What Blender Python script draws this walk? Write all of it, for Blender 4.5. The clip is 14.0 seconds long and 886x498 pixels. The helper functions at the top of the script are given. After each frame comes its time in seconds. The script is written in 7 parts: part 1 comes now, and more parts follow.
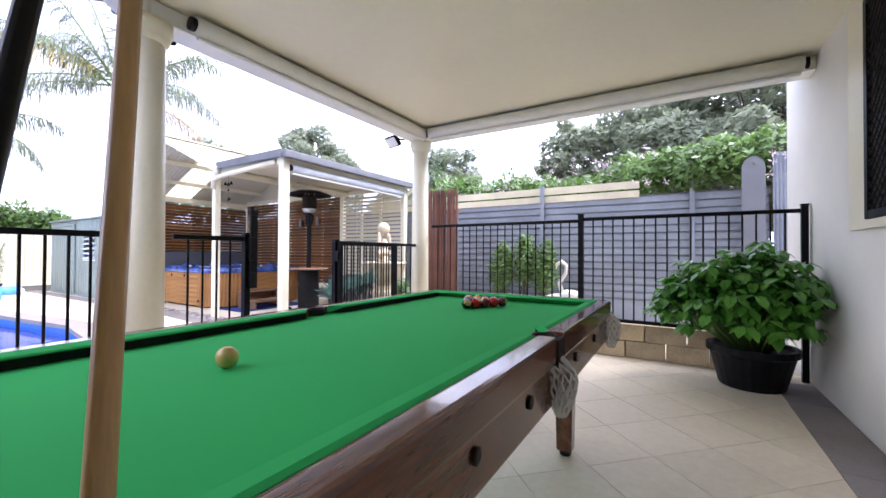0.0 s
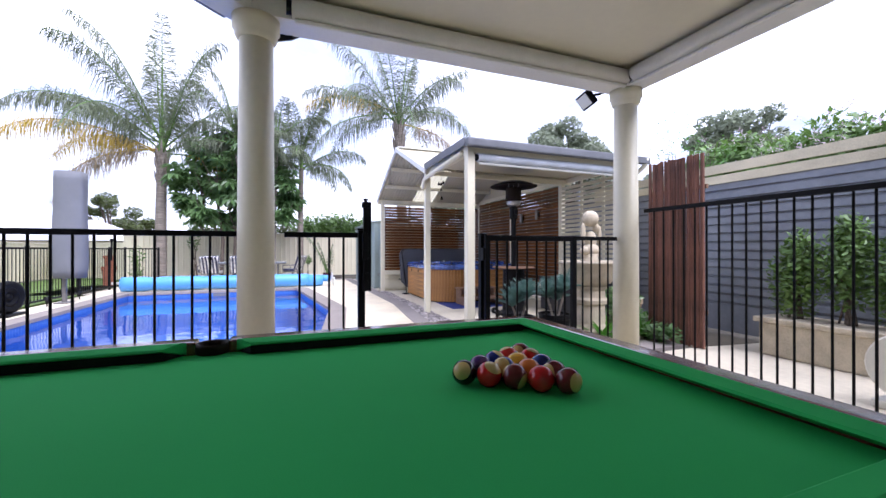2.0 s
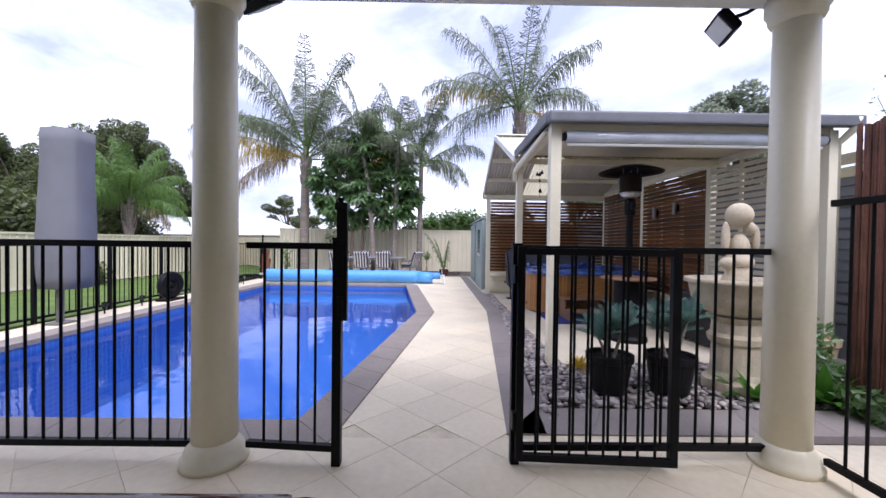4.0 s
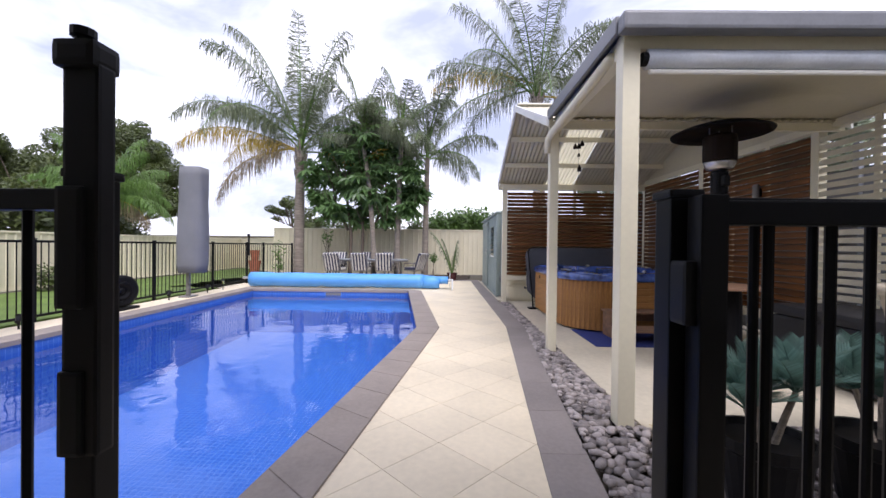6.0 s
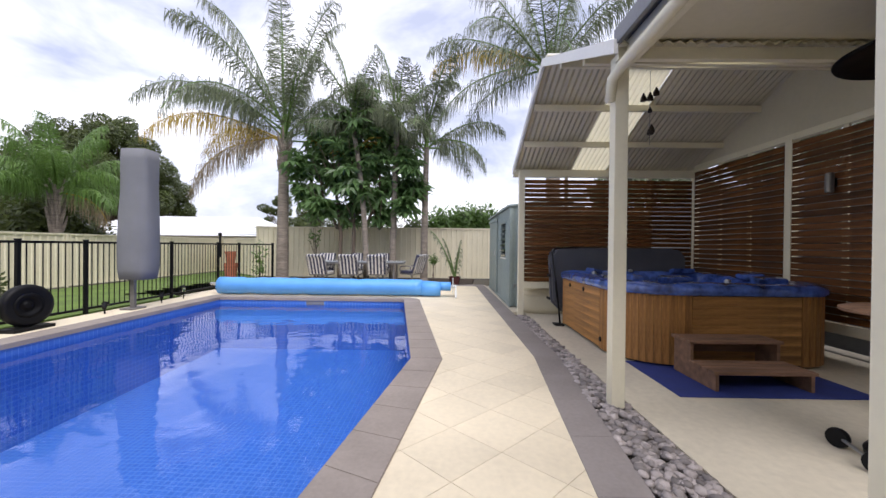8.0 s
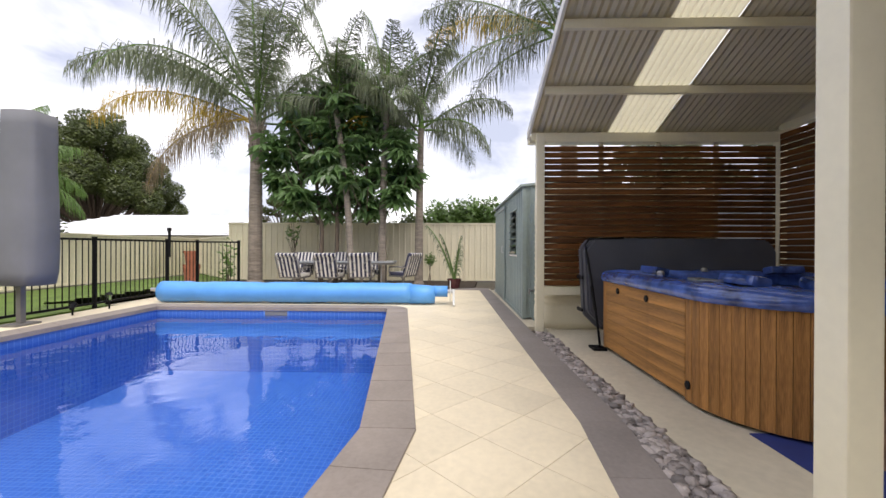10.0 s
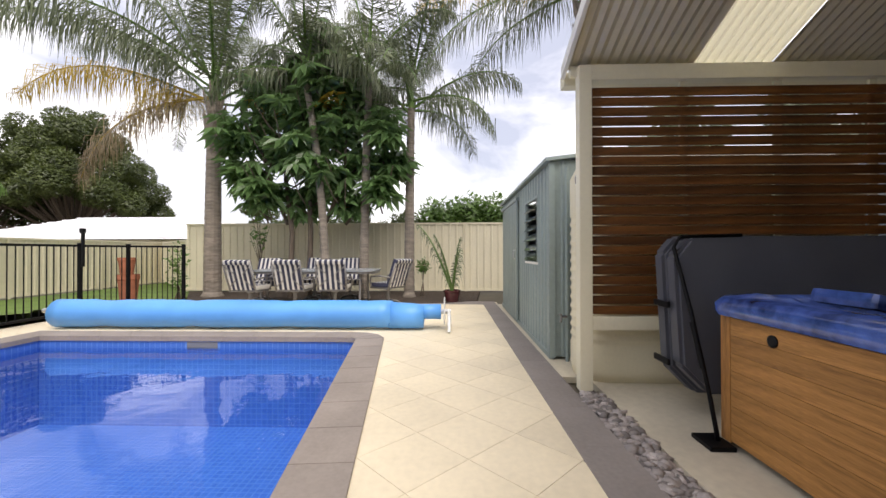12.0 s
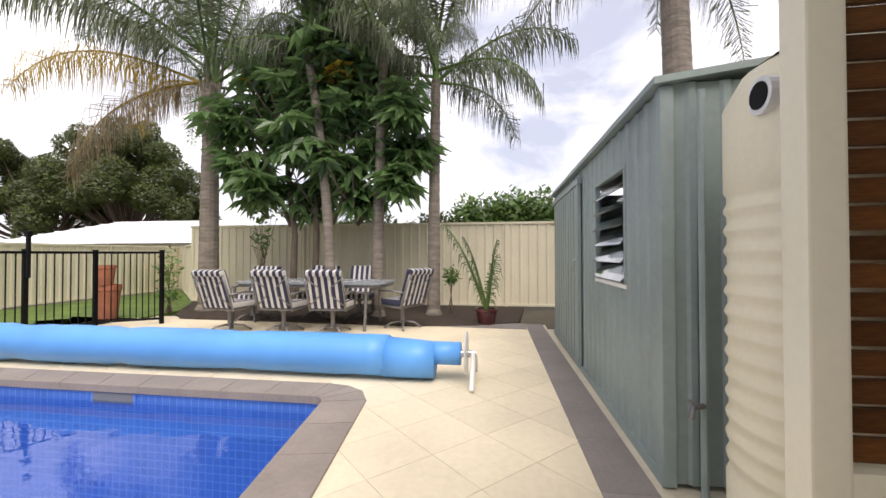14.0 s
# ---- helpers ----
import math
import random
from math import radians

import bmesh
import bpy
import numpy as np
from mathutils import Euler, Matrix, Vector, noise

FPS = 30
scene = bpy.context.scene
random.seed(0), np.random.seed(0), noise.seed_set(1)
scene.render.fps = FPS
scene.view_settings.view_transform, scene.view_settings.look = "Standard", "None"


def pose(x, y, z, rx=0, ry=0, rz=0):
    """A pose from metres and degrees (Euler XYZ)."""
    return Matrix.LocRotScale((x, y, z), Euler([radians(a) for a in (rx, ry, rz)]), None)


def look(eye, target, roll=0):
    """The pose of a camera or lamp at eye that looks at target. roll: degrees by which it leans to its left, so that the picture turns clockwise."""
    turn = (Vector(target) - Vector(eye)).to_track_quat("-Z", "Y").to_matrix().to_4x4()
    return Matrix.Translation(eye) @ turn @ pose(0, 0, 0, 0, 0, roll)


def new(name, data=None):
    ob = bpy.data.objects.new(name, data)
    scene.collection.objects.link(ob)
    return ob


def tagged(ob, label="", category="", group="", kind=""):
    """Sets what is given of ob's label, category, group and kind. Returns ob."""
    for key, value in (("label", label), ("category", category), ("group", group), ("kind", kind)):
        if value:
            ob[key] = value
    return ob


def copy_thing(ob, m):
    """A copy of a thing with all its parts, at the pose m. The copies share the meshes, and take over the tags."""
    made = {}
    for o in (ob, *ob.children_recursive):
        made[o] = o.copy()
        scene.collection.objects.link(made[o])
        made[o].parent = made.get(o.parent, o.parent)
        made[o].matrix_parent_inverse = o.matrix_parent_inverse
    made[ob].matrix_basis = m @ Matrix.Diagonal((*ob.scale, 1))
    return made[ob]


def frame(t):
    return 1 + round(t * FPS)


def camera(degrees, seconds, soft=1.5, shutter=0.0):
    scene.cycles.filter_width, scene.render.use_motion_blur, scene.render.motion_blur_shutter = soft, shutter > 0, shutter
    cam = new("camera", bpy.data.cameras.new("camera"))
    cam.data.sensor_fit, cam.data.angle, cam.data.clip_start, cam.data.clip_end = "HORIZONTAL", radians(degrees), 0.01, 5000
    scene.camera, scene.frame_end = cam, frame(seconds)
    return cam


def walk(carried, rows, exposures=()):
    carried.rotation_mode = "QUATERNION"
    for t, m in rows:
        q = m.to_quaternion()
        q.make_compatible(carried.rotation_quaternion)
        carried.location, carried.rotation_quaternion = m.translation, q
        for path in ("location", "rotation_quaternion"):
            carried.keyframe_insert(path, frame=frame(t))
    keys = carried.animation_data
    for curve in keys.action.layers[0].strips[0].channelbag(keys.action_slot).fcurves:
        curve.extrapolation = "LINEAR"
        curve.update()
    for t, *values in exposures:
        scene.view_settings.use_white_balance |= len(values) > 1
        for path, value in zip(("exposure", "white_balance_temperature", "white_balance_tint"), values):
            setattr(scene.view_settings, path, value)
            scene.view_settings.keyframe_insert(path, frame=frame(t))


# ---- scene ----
cam = camera(97.6, 14.0)
PATH = [
    (0, (0.361, 0.922, 1.167), (-0.676, 2.631, 1.191), 0.3),
    (0.5, (0.33, 1.293, 1.135), (-0.971, 2.811, 1.154), 0.6),
    (1, (0.3, 1.707, 1.125), (-1.23, 2.995, 1.138), 0.2),
    (1.5, (0.234, 2.042, 1.122), (-1.467, 3.094, 1.133), 0.1),
    (2, (0.181, 2.418, 1.173), (-1.687, 3.134, 1.177), -0.0),
    (2.5, (0.095, 2.747, 1.232), (-1.872, 3.107, 1.228), -0.1),
    (3, (-0.084, 3.106, 1.311), (-2.079, 3.25, 1.299), -0.0),
    (3.2, (-0.149, 3.262, 1.333), (-2.147, 3.353, 1.317), -0.0),
    (5.3, (-1.576, 3.561, 1.242), (-3.576, 3.548, 1.21), 0.9),
    (6, (-2.14, 3.531, 1.21), (-4.14, 3.501, 1.194), 0.7),
    (6.5, (-2.484, 3.479, 1.194), (-4.484, 3.453, 1.184), 0.8),
    (7, (-2.926, 3.48, 1.206), (-4.925, 3.446, 1.199), 0.7),
    (7.5, (-3.311, 3.475, 1.215), (-5.311, 3.443, 1.206), 0.6),
    (8, (-3.737, 3.46, 1.199), (-5.736, 3.431, 1.186), 0.6),
    (10.3, (-5.869, 3.631, 1.072), (-7.868, 3.574, 1.073), 0.1),
    (10.5, (-6.073, 3.634, 1.079), (-8.072, 3.575, 1.085), 0.0),
    (11, (-6.57, 3.648, 1.077), (-8.569, 3.591, 1.09), 0.1),
    (11.5, (-7.015, 3.671, 1.096), (-9.014, 3.616, 1.108), -0.1),
    (12, (-7.509, 3.709, 1.096), (-9.508, 3.651, 1.109), -0.1),
    (12.5, (-7.977, 3.76, 1.117), (-9.977, 3.703, 1.13), -0.1),
    (13, (-8.495, 3.807, 1.136), (-10.493, 3.723, 1.154), -0.2),
    (13.5, (-8.93, 3.856, 1.146), (-10.925, 3.711, 1.169), -0.0),
    (14, (-9.402, 3.87, 1.165), (-11.381, 3.585, 1.193), -0.1),
]
walk(cam, [(t, look(eye, target, roll)) for t, eye, target, roll in PATH],
     exposures=[(0.0, 2.18, 5740, 22), (1.0, 1.72, 5600, 21), (2.0, 1.38, 5600, 22), (3.2, 1.02, 5620, 22), (5.3, 0.88, 5980, 21), (8.0, 0.74, 6250, 16), (11.0, 0.80, 6800, 13), (14.0, 0.80, 6850, 15)])

# ---- light ----
world = bpy.data.worlds.new("sky")
scene.world = world
world.use_nodes = True
wn, wl = world.node_tree.nodes, world.node_tree.links
wn.clear()
SUN_EL, SUN_AZ = 55.0, 246.0
sky = wn.new("ShaderNodeTexSky")
sky.sky_type, sky.sun_disc = "NISHITA", False
sky.sun_elevation, sky.sun_rotation = radians(SUN_EL), radians(SUN_AZ)
wtc, wmap = wn.new("ShaderNodeTexCoord"), wn.new("ShaderNodeMapping")
wmap.inputs["Scale"].default_value = (1.0, 1.0, 2.6)
wl.new(wtc.outputs["Generated"], wmap.inputs["Vector"])
wnoise = wn.new("ShaderNodeTexNoise")
wnoise.inputs["Scale"].default_value, wnoise.inputs["Detail"].default_value = 2.6, 6.0
wnoise.inputs["Roughness"].default_value, wnoise.inputs["Distortion"].default_value = 0.55, 0.35
wl.new(wmap.outputs["Vector"], wnoise.inputs["Vector"])
wramp = wn.new("ShaderNodeValToRGB")
wramp.color_ramp.elements[0].position, wramp.color_ramp.elements[0].color = 0.38, (0.40, 0.43, 0.53, 1)
wramp.color_ramp.elements[1].position, wramp.color_ramp.elements[1].color = 0.70, (1.45, 1.45, 1.48, 1)
wmid = wramp.color_ramp.elements.new(0.52)
wmid.color = (0.70, 0.715, 0.78, 1)
wl.new(wnoise.outputs["Fac"], wramp.inputs["Fac"])
wbg1, wbg2, wmix, wout = (wn.new("ShaderNodeBackground"), wn.new("ShaderNodeBackground"),
                          wn.new("ShaderNodeMixShader"), wn.new("ShaderNodeOutputWorld"))
wl.new(sky.outputs["Color"], wbg1.inputs["Color"])
wbg1.inputs["Strength"].default_value = 0.10
wl.new(wramp.outputs["Color"], wbg2.inputs["Color"])
wbg2.inputs["Strength"].default_value = 1.0
wmix.inputs["Fac"].default_value = 0.86
wl.new(wbg1.outputs[0], wmix.inputs[1])
wl.new(wbg2.outputs[0], wmix.inputs[2])
wl.new(wmix.outputs[0], wout.inputs["Surface"])
sun = new("sun", bpy.data.lights.new("sun", "SUN"))
sun.data.energy, sun.data.angle, sun.data.color = 2.1, radians(45), (1.0, 0.96, 0.9)
sun.matrix_world = look((0, 0, 30), (-math.sin(radians(SUN_AZ)) * 10 * -1, -math.cos(radians(SUN_AZ)) * 10 * -1, 30 - 10 * math.tan(radians(SUN_EL))))


# ---- materials ----
def mat(name, color, rough=0.6, metal=0.0, var=0.12, scale=6.0, fine=60.0, bump=0.15, depth=0.004, stretch=(1, 1, 1),
        rnd=0.0, island=False, spec=0.5, tint=None, transmission=0.0, coat=0.0):
    m = bpy.data.materials.new(name)
    m.use_nodes = True
    n, l = m.node_tree.nodes, m.node_tree.links
    b = n["Principled BSDF"]
    tc, mp = n.new("ShaderNodeTexCoord"), n.new("ShaderNodeMapping")
    mp.inputs["Scale"].default_value = stretch
    l.new(tc.outputs["Object"], mp.inputs["Vector"])
    big, small = n.new("ShaderNodeTexNoise"), n.new("ShaderNodeTexNoise")
    big.inputs["Scale"].default_value, big.inputs["Detail"].default_value = scale, 5
    small.inputs["Scale"].default_value, small.inputs["Detail"].default_value = fine, 4
    for t in (big, small):
        l.new(mp.outputs["Vector"], t.inputs["Vector"])
    add = n.new("ShaderNodeMath")
    add.operation = "MULTIPLY_ADD"
    l.new(small.outputs["Fac"], add.inputs[0])
    add.inputs[1].default_value = 0.5
    l.new(big.outputs["Fac"], add.inputs[2])
    ramp = n.new("ShaderNodeValToRGB")
    dark = [c * (1 - var * 1.4) for c in color]
    light = [min(1, c * (1 + var)) for c in (tint or color)]
    ramp.color_ramp.elements[0].position, ramp.color_ramp.elements[0].color = 0.45, (*dark, 1)
    ramp.color_ramp.elements[1].position, ramp.color_ramp.elements[1].color = 1.05, (*light, 1)
    l.new(add.outputs[0], ramp.inputs["Fac"])
    last = ramp.outputs["Color"]
    if rnd:
        hs = n.new("ShaderNodeHueSaturation")
        mr = n.new("ShaderNodeMapRange")
        mr.inputs["To Min"].default_value, mr.inputs["To Max"].default_value = 1 - rnd, 1 + rnd
        if island:
            src = n.new("ShaderNodeNewGeometry").outputs["Random Per Island"]
        else:
            src = n.new("ShaderNodeObjectInfo").outputs["Random"]
        l.new(src, mr.inputs["Value"])
        l.new(mr.outputs[0], hs.inputs["Value"])
        l.new(last, hs.inputs["Color"])
        last = hs.outputs["Color"]
    l.new(last, b.inputs["Base Color"])
    rr = n.new("ShaderNodeMapRange")
    rr.inputs["To Min"].default_value, rr.inputs["To Max"].default_value = max(0.02, rough - 0.12), min(1, rough + 0.12)
    l.new(big.outputs["Fac"], rr.inputs["Value"])
    l.new(rr.outputs[0], b.inputs["Roughness"])
    b.inputs["Metallic"].default_value = metal
    b.inputs["Specular IOR Level"].default_value = spec
    b.inputs["Transmission Weight"].default_value = transmission
    b.inputs["Coat Weight"].default_value = coat
    if bump:
        bp = n.new("ShaderNodeBump")
        bp.inputs["Strength"].default_value, bp.inputs["Distance"].default_value = bump, depth
        l.new(add.outputs[0], bp.inputs["Height"])
        l.new(bp.outputs["Normal"], b.inputs["Normal"])
    return m


def leaf_mat(name, color, tint, rnd=0.35, rough=0.45, through_light=0.25):
    m = mat(name, color, rough, var=0.2, scale=1.5, fine=9, bump=0, rnd=rnd, island=True, tint=tint)
    n, l = m.node_tree.nodes, m.node_tree.links
    b, out = n["Principled BSDF"], n["Material Output"]
    tr, mx = n.new("ShaderNodeBsdfTranslucent"), n.new("ShaderNodeMixShader")
    tr.inputs["Color"].default_value = (*[min(1, c * 1.6) for c in tint], 1)
    mx.inputs["Fac"].default_value = through_light
    l.new(b.outputs[0], mx.inputs[1])
    l.new(tr.outputs[0], mx.inputs[2])
    l.new(mx.outputs[0], out.inputs["Surface"])
    return m


M = {}
M["cream_tile"] = mat("cream_tile", (0.74, 0.645, 0.47), 0.55, var=0.10, scale=1.3, fine=22, bump=0.12, depth=0.003, rnd=0.05)
M["joint"] = mat("joint", (0.68, 0.59, 0.43), 0.9, var=0.15)
M["coping"] = mat("coping", (0.27, 0.23, 0.20), 0.7, var=0.14, scale=2.5, fine=40, bump=0.25, rnd=0.04)
M["border"] = mat("border", (0.235, 0.205, 0.19), 0.75, var=0.15, scale=2.0, fine=40, bump=0.25, rnd=0.06)
M["slab"] = mat("slab", (0.58, 0.52, 0.40), 0.7, var=0.14, scale=1.2, fine=18, bump=0.2)
M["ground"] = mat("ground", (0.10, 0.085, 0.06), 0.95, var=0.3, scale=0.8, fine=14, bump=0.5, depth=0.02)
M["mulch"] = mat("mulch", (0.045, 0.03, 0.02), 0.95, var=0.5, scale=9, fine=60, bump=0.9, depth=0.03)
M["lawn"] = mat("lawn", (0.10, 0.16, 0.025), 0.9, var=0.35, scale=2, fine=70, bump=0.7, depth=0.02)
M["cream_paint"] = mat("cream_paint", (0.76, 0.71, 0.54), 0.4, var=0.05, scale=1.6, fine=30, bump=0.06)
M["white_paint"] = mat("white_paint", (0.80, 0.79, 0.74), 0.4, var=0.05, scale=1.6, fine=30, bump=0.05)
M["ceiling"] = mat("ceiling", (0.73, 0.68, 0.51), 0.35, var=0.04, scale=0.9, fine=14, bump=0.05)
M["render_wall"] = mat("render_wall", (0.72, 0.70, 0.63), 0.75, var=0.07, scale=1.5, fine=90, bump=0.25)
M["black_metal"] = mat("black_metal", (0.006, 0.006, 0.007), 0.42, var=0.2, scale=8, bump=0.04, spec=0.12)
M["black_plastic"] = mat("black_plastic", (0.008, 0.008, 0.009), 0.45, var=0.2, bump=0.06, spec=0.15)
M["cb_cream"] = mat("cb_cream", (0.72, 0.66, 0.49), 0.45, var=0.07, scale=1.1, fine=18, bump=0.05)
M["shed_steel"] = mat("shed_steel", (0.26, 0.315, 0.30), 0.5, var=0.12, scale=1.4, fine=20, bump=0.05)
M["grey_steel"] = mat("grey_steel", (0.25, 0.27, 0.305), 0.45, metal=0.1, var=0.16, scale=1.3, fine=18, bump=0.05)
M["grey_roof"] = mat("grey_roof", (0.15, 0.155, 0.17), 0.4, var=0.12, bump=0.05)
M["white_roof"] = mat("white_roof", (0.80, 0.81, 0.83), 0.5, var=0.06, scale=0.8, bump=0.1)
M["dark_slat"] = mat("dark_slat", (0.026, 0.0095, 0.0035), 0.5, spec=0.3, var=0.5, scale=2.4, fine=30, bump=0.3, stretch=(0.7, 0.7, 9), rnd=0.35, tint=(0.13, 0.050, 0.013))
M["cream_slat"] = mat("cream_slat", (0.66, 0.61, 0.46), 0.5, var=0.08, bump=0.1, rnd=0.05)
M["cedar"] = mat("cedar", (0.25, 0.115, 0.031), 0.5, spec=0.3, var=0.32, scale=2.6, fine=30, bump=0.2, stretch=(0.6, 0.6, 8), rnd=0.16, tint=(0.39, 0.19, 0.058))
M["cedar_up"] = mat("cedar_up", (0.24, 0.108, 0.030), 0.5, spec=0.3, var=0.35, scale=3.0, fine=24, bump=0.2, stretch=(8, 8, 0.6), rnd=0.16, tint=(0.38, 0.18, 0.054))
M["worn_wood"] = mat("worn_wood", (0.20, 0.11, 0.065), 0.7, var=0.4, scale=3, fine=40, bump=0.4, stretch=(6, 1, 6), rnd=0.15)
M["mahogany"] = mat("mahogany", (0.085, 0.024, 0.012), 0.16, var=0.45, scale=3, fine=26, bump=0.05, stretch=(7, 0.6, 7), tint=(0.135, 0.042, 0.02), coat=0.4)
M["mahogany_end"] = mat("mahogany_end", (0.085, 0.024, 0.012), 0.18, var=0.45, scale=3, fine=26, bump=0.05, stretch=(0.6, 7, 7), tint=(0.135, 0.042, 0.02), coat=0.4)
M["baize"] = mat("baize", (0.036, 0.41, 0.098), 0.95, var=0.07, scale=1.2, fine=500, bump=0.15, depth=0.001, spec=0.15)
M["net"] = mat("net", (0.74, 0.72, 0.66), 0.9, var=0.2, bump=0.2)
M["brass_leather"] = mat("brass_leather", (0.016, 0.009, 0.006), 0.6, bump=0.2, spec=0.15)
M["acrylic"] = mat("acrylic", (0.010, 0.026, 0.15), 0.10, var=0.6, scale=5.5, fine=18, bump=0.0, tint=(0.05, 0.10, 0.34), coat=0.6)
M["spa_cover"] = mat("spa_cover", (0.080, 0.084, 0.102), 0.5, var=0.15, scale=2.5, fine=150, bump=0.2)
M["blue_mat"] = mat("blue_mat", (0.020, 0.035, 0.18), 0.95, var=0.15, fine=200, bump=0.5)
M["solar_blanket"] = mat("solar_blanket", (0.10, 0.33, 0.74), 0.42, var=0.10, scale=1.8, fine=120, bump=0.25, depth=0.006)
M["canvas_grey"] = mat("canvas_grey", (0.16, 0.163, 0.175), 0.85, var=0.12, scale=2, fine=200, bump=0.3)
M["sail_cream"] = mat("sail_cream", (0.72, 0.70, 0.62), 0.6, var=0.06, bump=0.1)
M["clear_blind"] = mat("clear_blind", (0.62, 0.66, 0.72), 0.12, var=0.12, scale=4, bump=0.1, coat=0.6)
M["tank"] = mat("tank", (0.74, 0.68, 0.50), 0.5, var=0.06, scale=1.2, fine=40, bump=0.1)
M["sandstone"] = mat("sandstone", (0.46, 0.36, 0.22), 0.9, var=0.25, scale=5, fine=70, bump=0.5, depth=0.008, rnd=0.12)
M["stone_pale"] = mat("stone_pale", (0.52, 0.45, 0.33), 0.9, var=0.22, scale=6, fine=70, bump=0.5, depth=0.006)
M["pebble"] = mat("pebble", (0.30, 0.265, 0.25), 0.7, var=0.2, scale=14, fine=120, bump=0.2, rnd=0.55, island=True)
M["terracotta"] = mat("terracotta", (0.36, 0.13, 0.07), 0.8, var=0.2, bump=0.3)
M["glaze_maroon"] = mat("glaze_maroon", (0.07, 0.018, 0.02), 0.2, var=0.3, bump=0.05)
M["trunk_palm"] = mat("trunk_palm", (0.23, 0.195, 0.16), 0.9, var=0.35, scale=4, fine=40, bump=0.7, depth=0.02, stretch=(1, 1, 5))
M["trunk_dark"] = mat("trunk_dark", (0.13, 0.10, 0.075), 0.9, var=0.35, scale=4, fine=40, bump=0.7, depth=0.02, stretch=(3, 3, 1))
M["palm_leaf"] = leaf_mat("palm_leaf", (0.078, 0.100, 0.052), (0.14, 0.165, 0.090), through_light=0.15)
M["palm_dry"] = leaf_mat("palm_dry", (0.30, 0.19, 0.02), (0.42, 0.30, 0.035))
M["palm_dead"] = leaf_mat("palm_dead", (0.20, 0.15, 0.09), (0.27, 0.21, 0.13))
M["broad_leaf"] = leaf_mat("broad_leaf", (0.070, 0.135, 0.050), (0.15, 0.245, 0.095), rough=0.26, through_light=0.35)
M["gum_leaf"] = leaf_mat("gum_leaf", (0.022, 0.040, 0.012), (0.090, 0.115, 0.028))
# grey-green of the distant gums, lightened so the colour carries haze
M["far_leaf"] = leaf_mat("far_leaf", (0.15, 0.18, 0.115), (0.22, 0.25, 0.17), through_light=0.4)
M["bush_leaf"] = leaf_mat("bush_leaf", (0.06, 0.13, 0.025), (0.13, 0.22, 0.05))
M["bright_leaf"] = leaf_mat("bright_leaf", (0.040, 0.15, 0.018), (0.10, 0.27, 0.035), rough=0.3)
M["blue_leaf"] = leaf_mat("blue_leaf", (0.055, 0.115, 0.095), (0.11, 0.20, 0.165))
M["flower"] = mat("flower", (0.82, 0.66, 0.70), 0.6, var=0.1, bump=0)
M["white_plastic"] = mat("white_plastic", (0.75, 0.75, 0.73), 0.35, var=0.05, bump=0.03)
M["steel"] = mat("steel", (0.55, 0.55, 0.56), 0.3, metal=1.0, var=0.1, bump=0.03)
M["cue_wood"] = mat("cue_wood", (0.55, 0.33, 0.13), 0.3, var=0.2, stretch=(6, 6, 0.5), bump=0.03)
M["bamboo"] = mat("bamboo", (0.14, 0.060, 0.038), 0.75, var=0.45, scale=3, fine=30, bump=0.4, stretch=(6, 6, 1), rnd=0.35)
M["plank_cream"] = mat("plank_cream", (0.58, 0.52, 0.36), 0.7, var=0.2, scale=2, bump=0.25, rnd=0.06)
M["frame_metal"] = mat("frame_metal", (0.20, 0.19, 0.185), 0.4, metal=0.4, var=0.1, bump=0.03)
M["tabletop"] = mat("tabletop", (0.26, 0.28, 0.30), 0.25, var=0.1, bump=0.03)
M["wicker"] = mat("wicker", (0.022, 0.022, 0.026), 0.6, var=0.2, fine=150, bump=0.5)
M["wire"] = mat("wire", (0.03, 0.03, 0.035), 0.5, bump=0.0)


def pool_tile_mat():
    m = bpy.data.materials.new("pool_mosaic")
    m.use_nodes = True
    n, l = m.node_tree.nodes, m.node_tree.links
    b = n["Principled BSDF"]
    tc = n.new("ShaderNodeTexCoord")
    br = n.new("ShaderNodeTexBrick")
    br.offset, br.squash = 0.0, 1.0
    br.inputs["Color1"].default_value, br.inputs["Color2"].default_value = (0.058, 0.158, 0.50, 1), (0.068, 0.178, 0.55, 1)
    br.inputs["Mortar"].default_value = (0.12, 0.25, 0.60, 1)
    br.inputs["Scale"].default_value, br.inputs["Mortar Size"].default_value = 1.0, 0.0045
    br.inputs["Brick Width"].default_value = br.inputs["Row Height"].default_value = 0.07
    l.new(tc.outputs["UV"], br.inputs["Vector"])
    l.new(br.outputs["Color"], b.inputs["Base Color"])
    b.inputs["Roughness"].default_value = 0.25
    return m


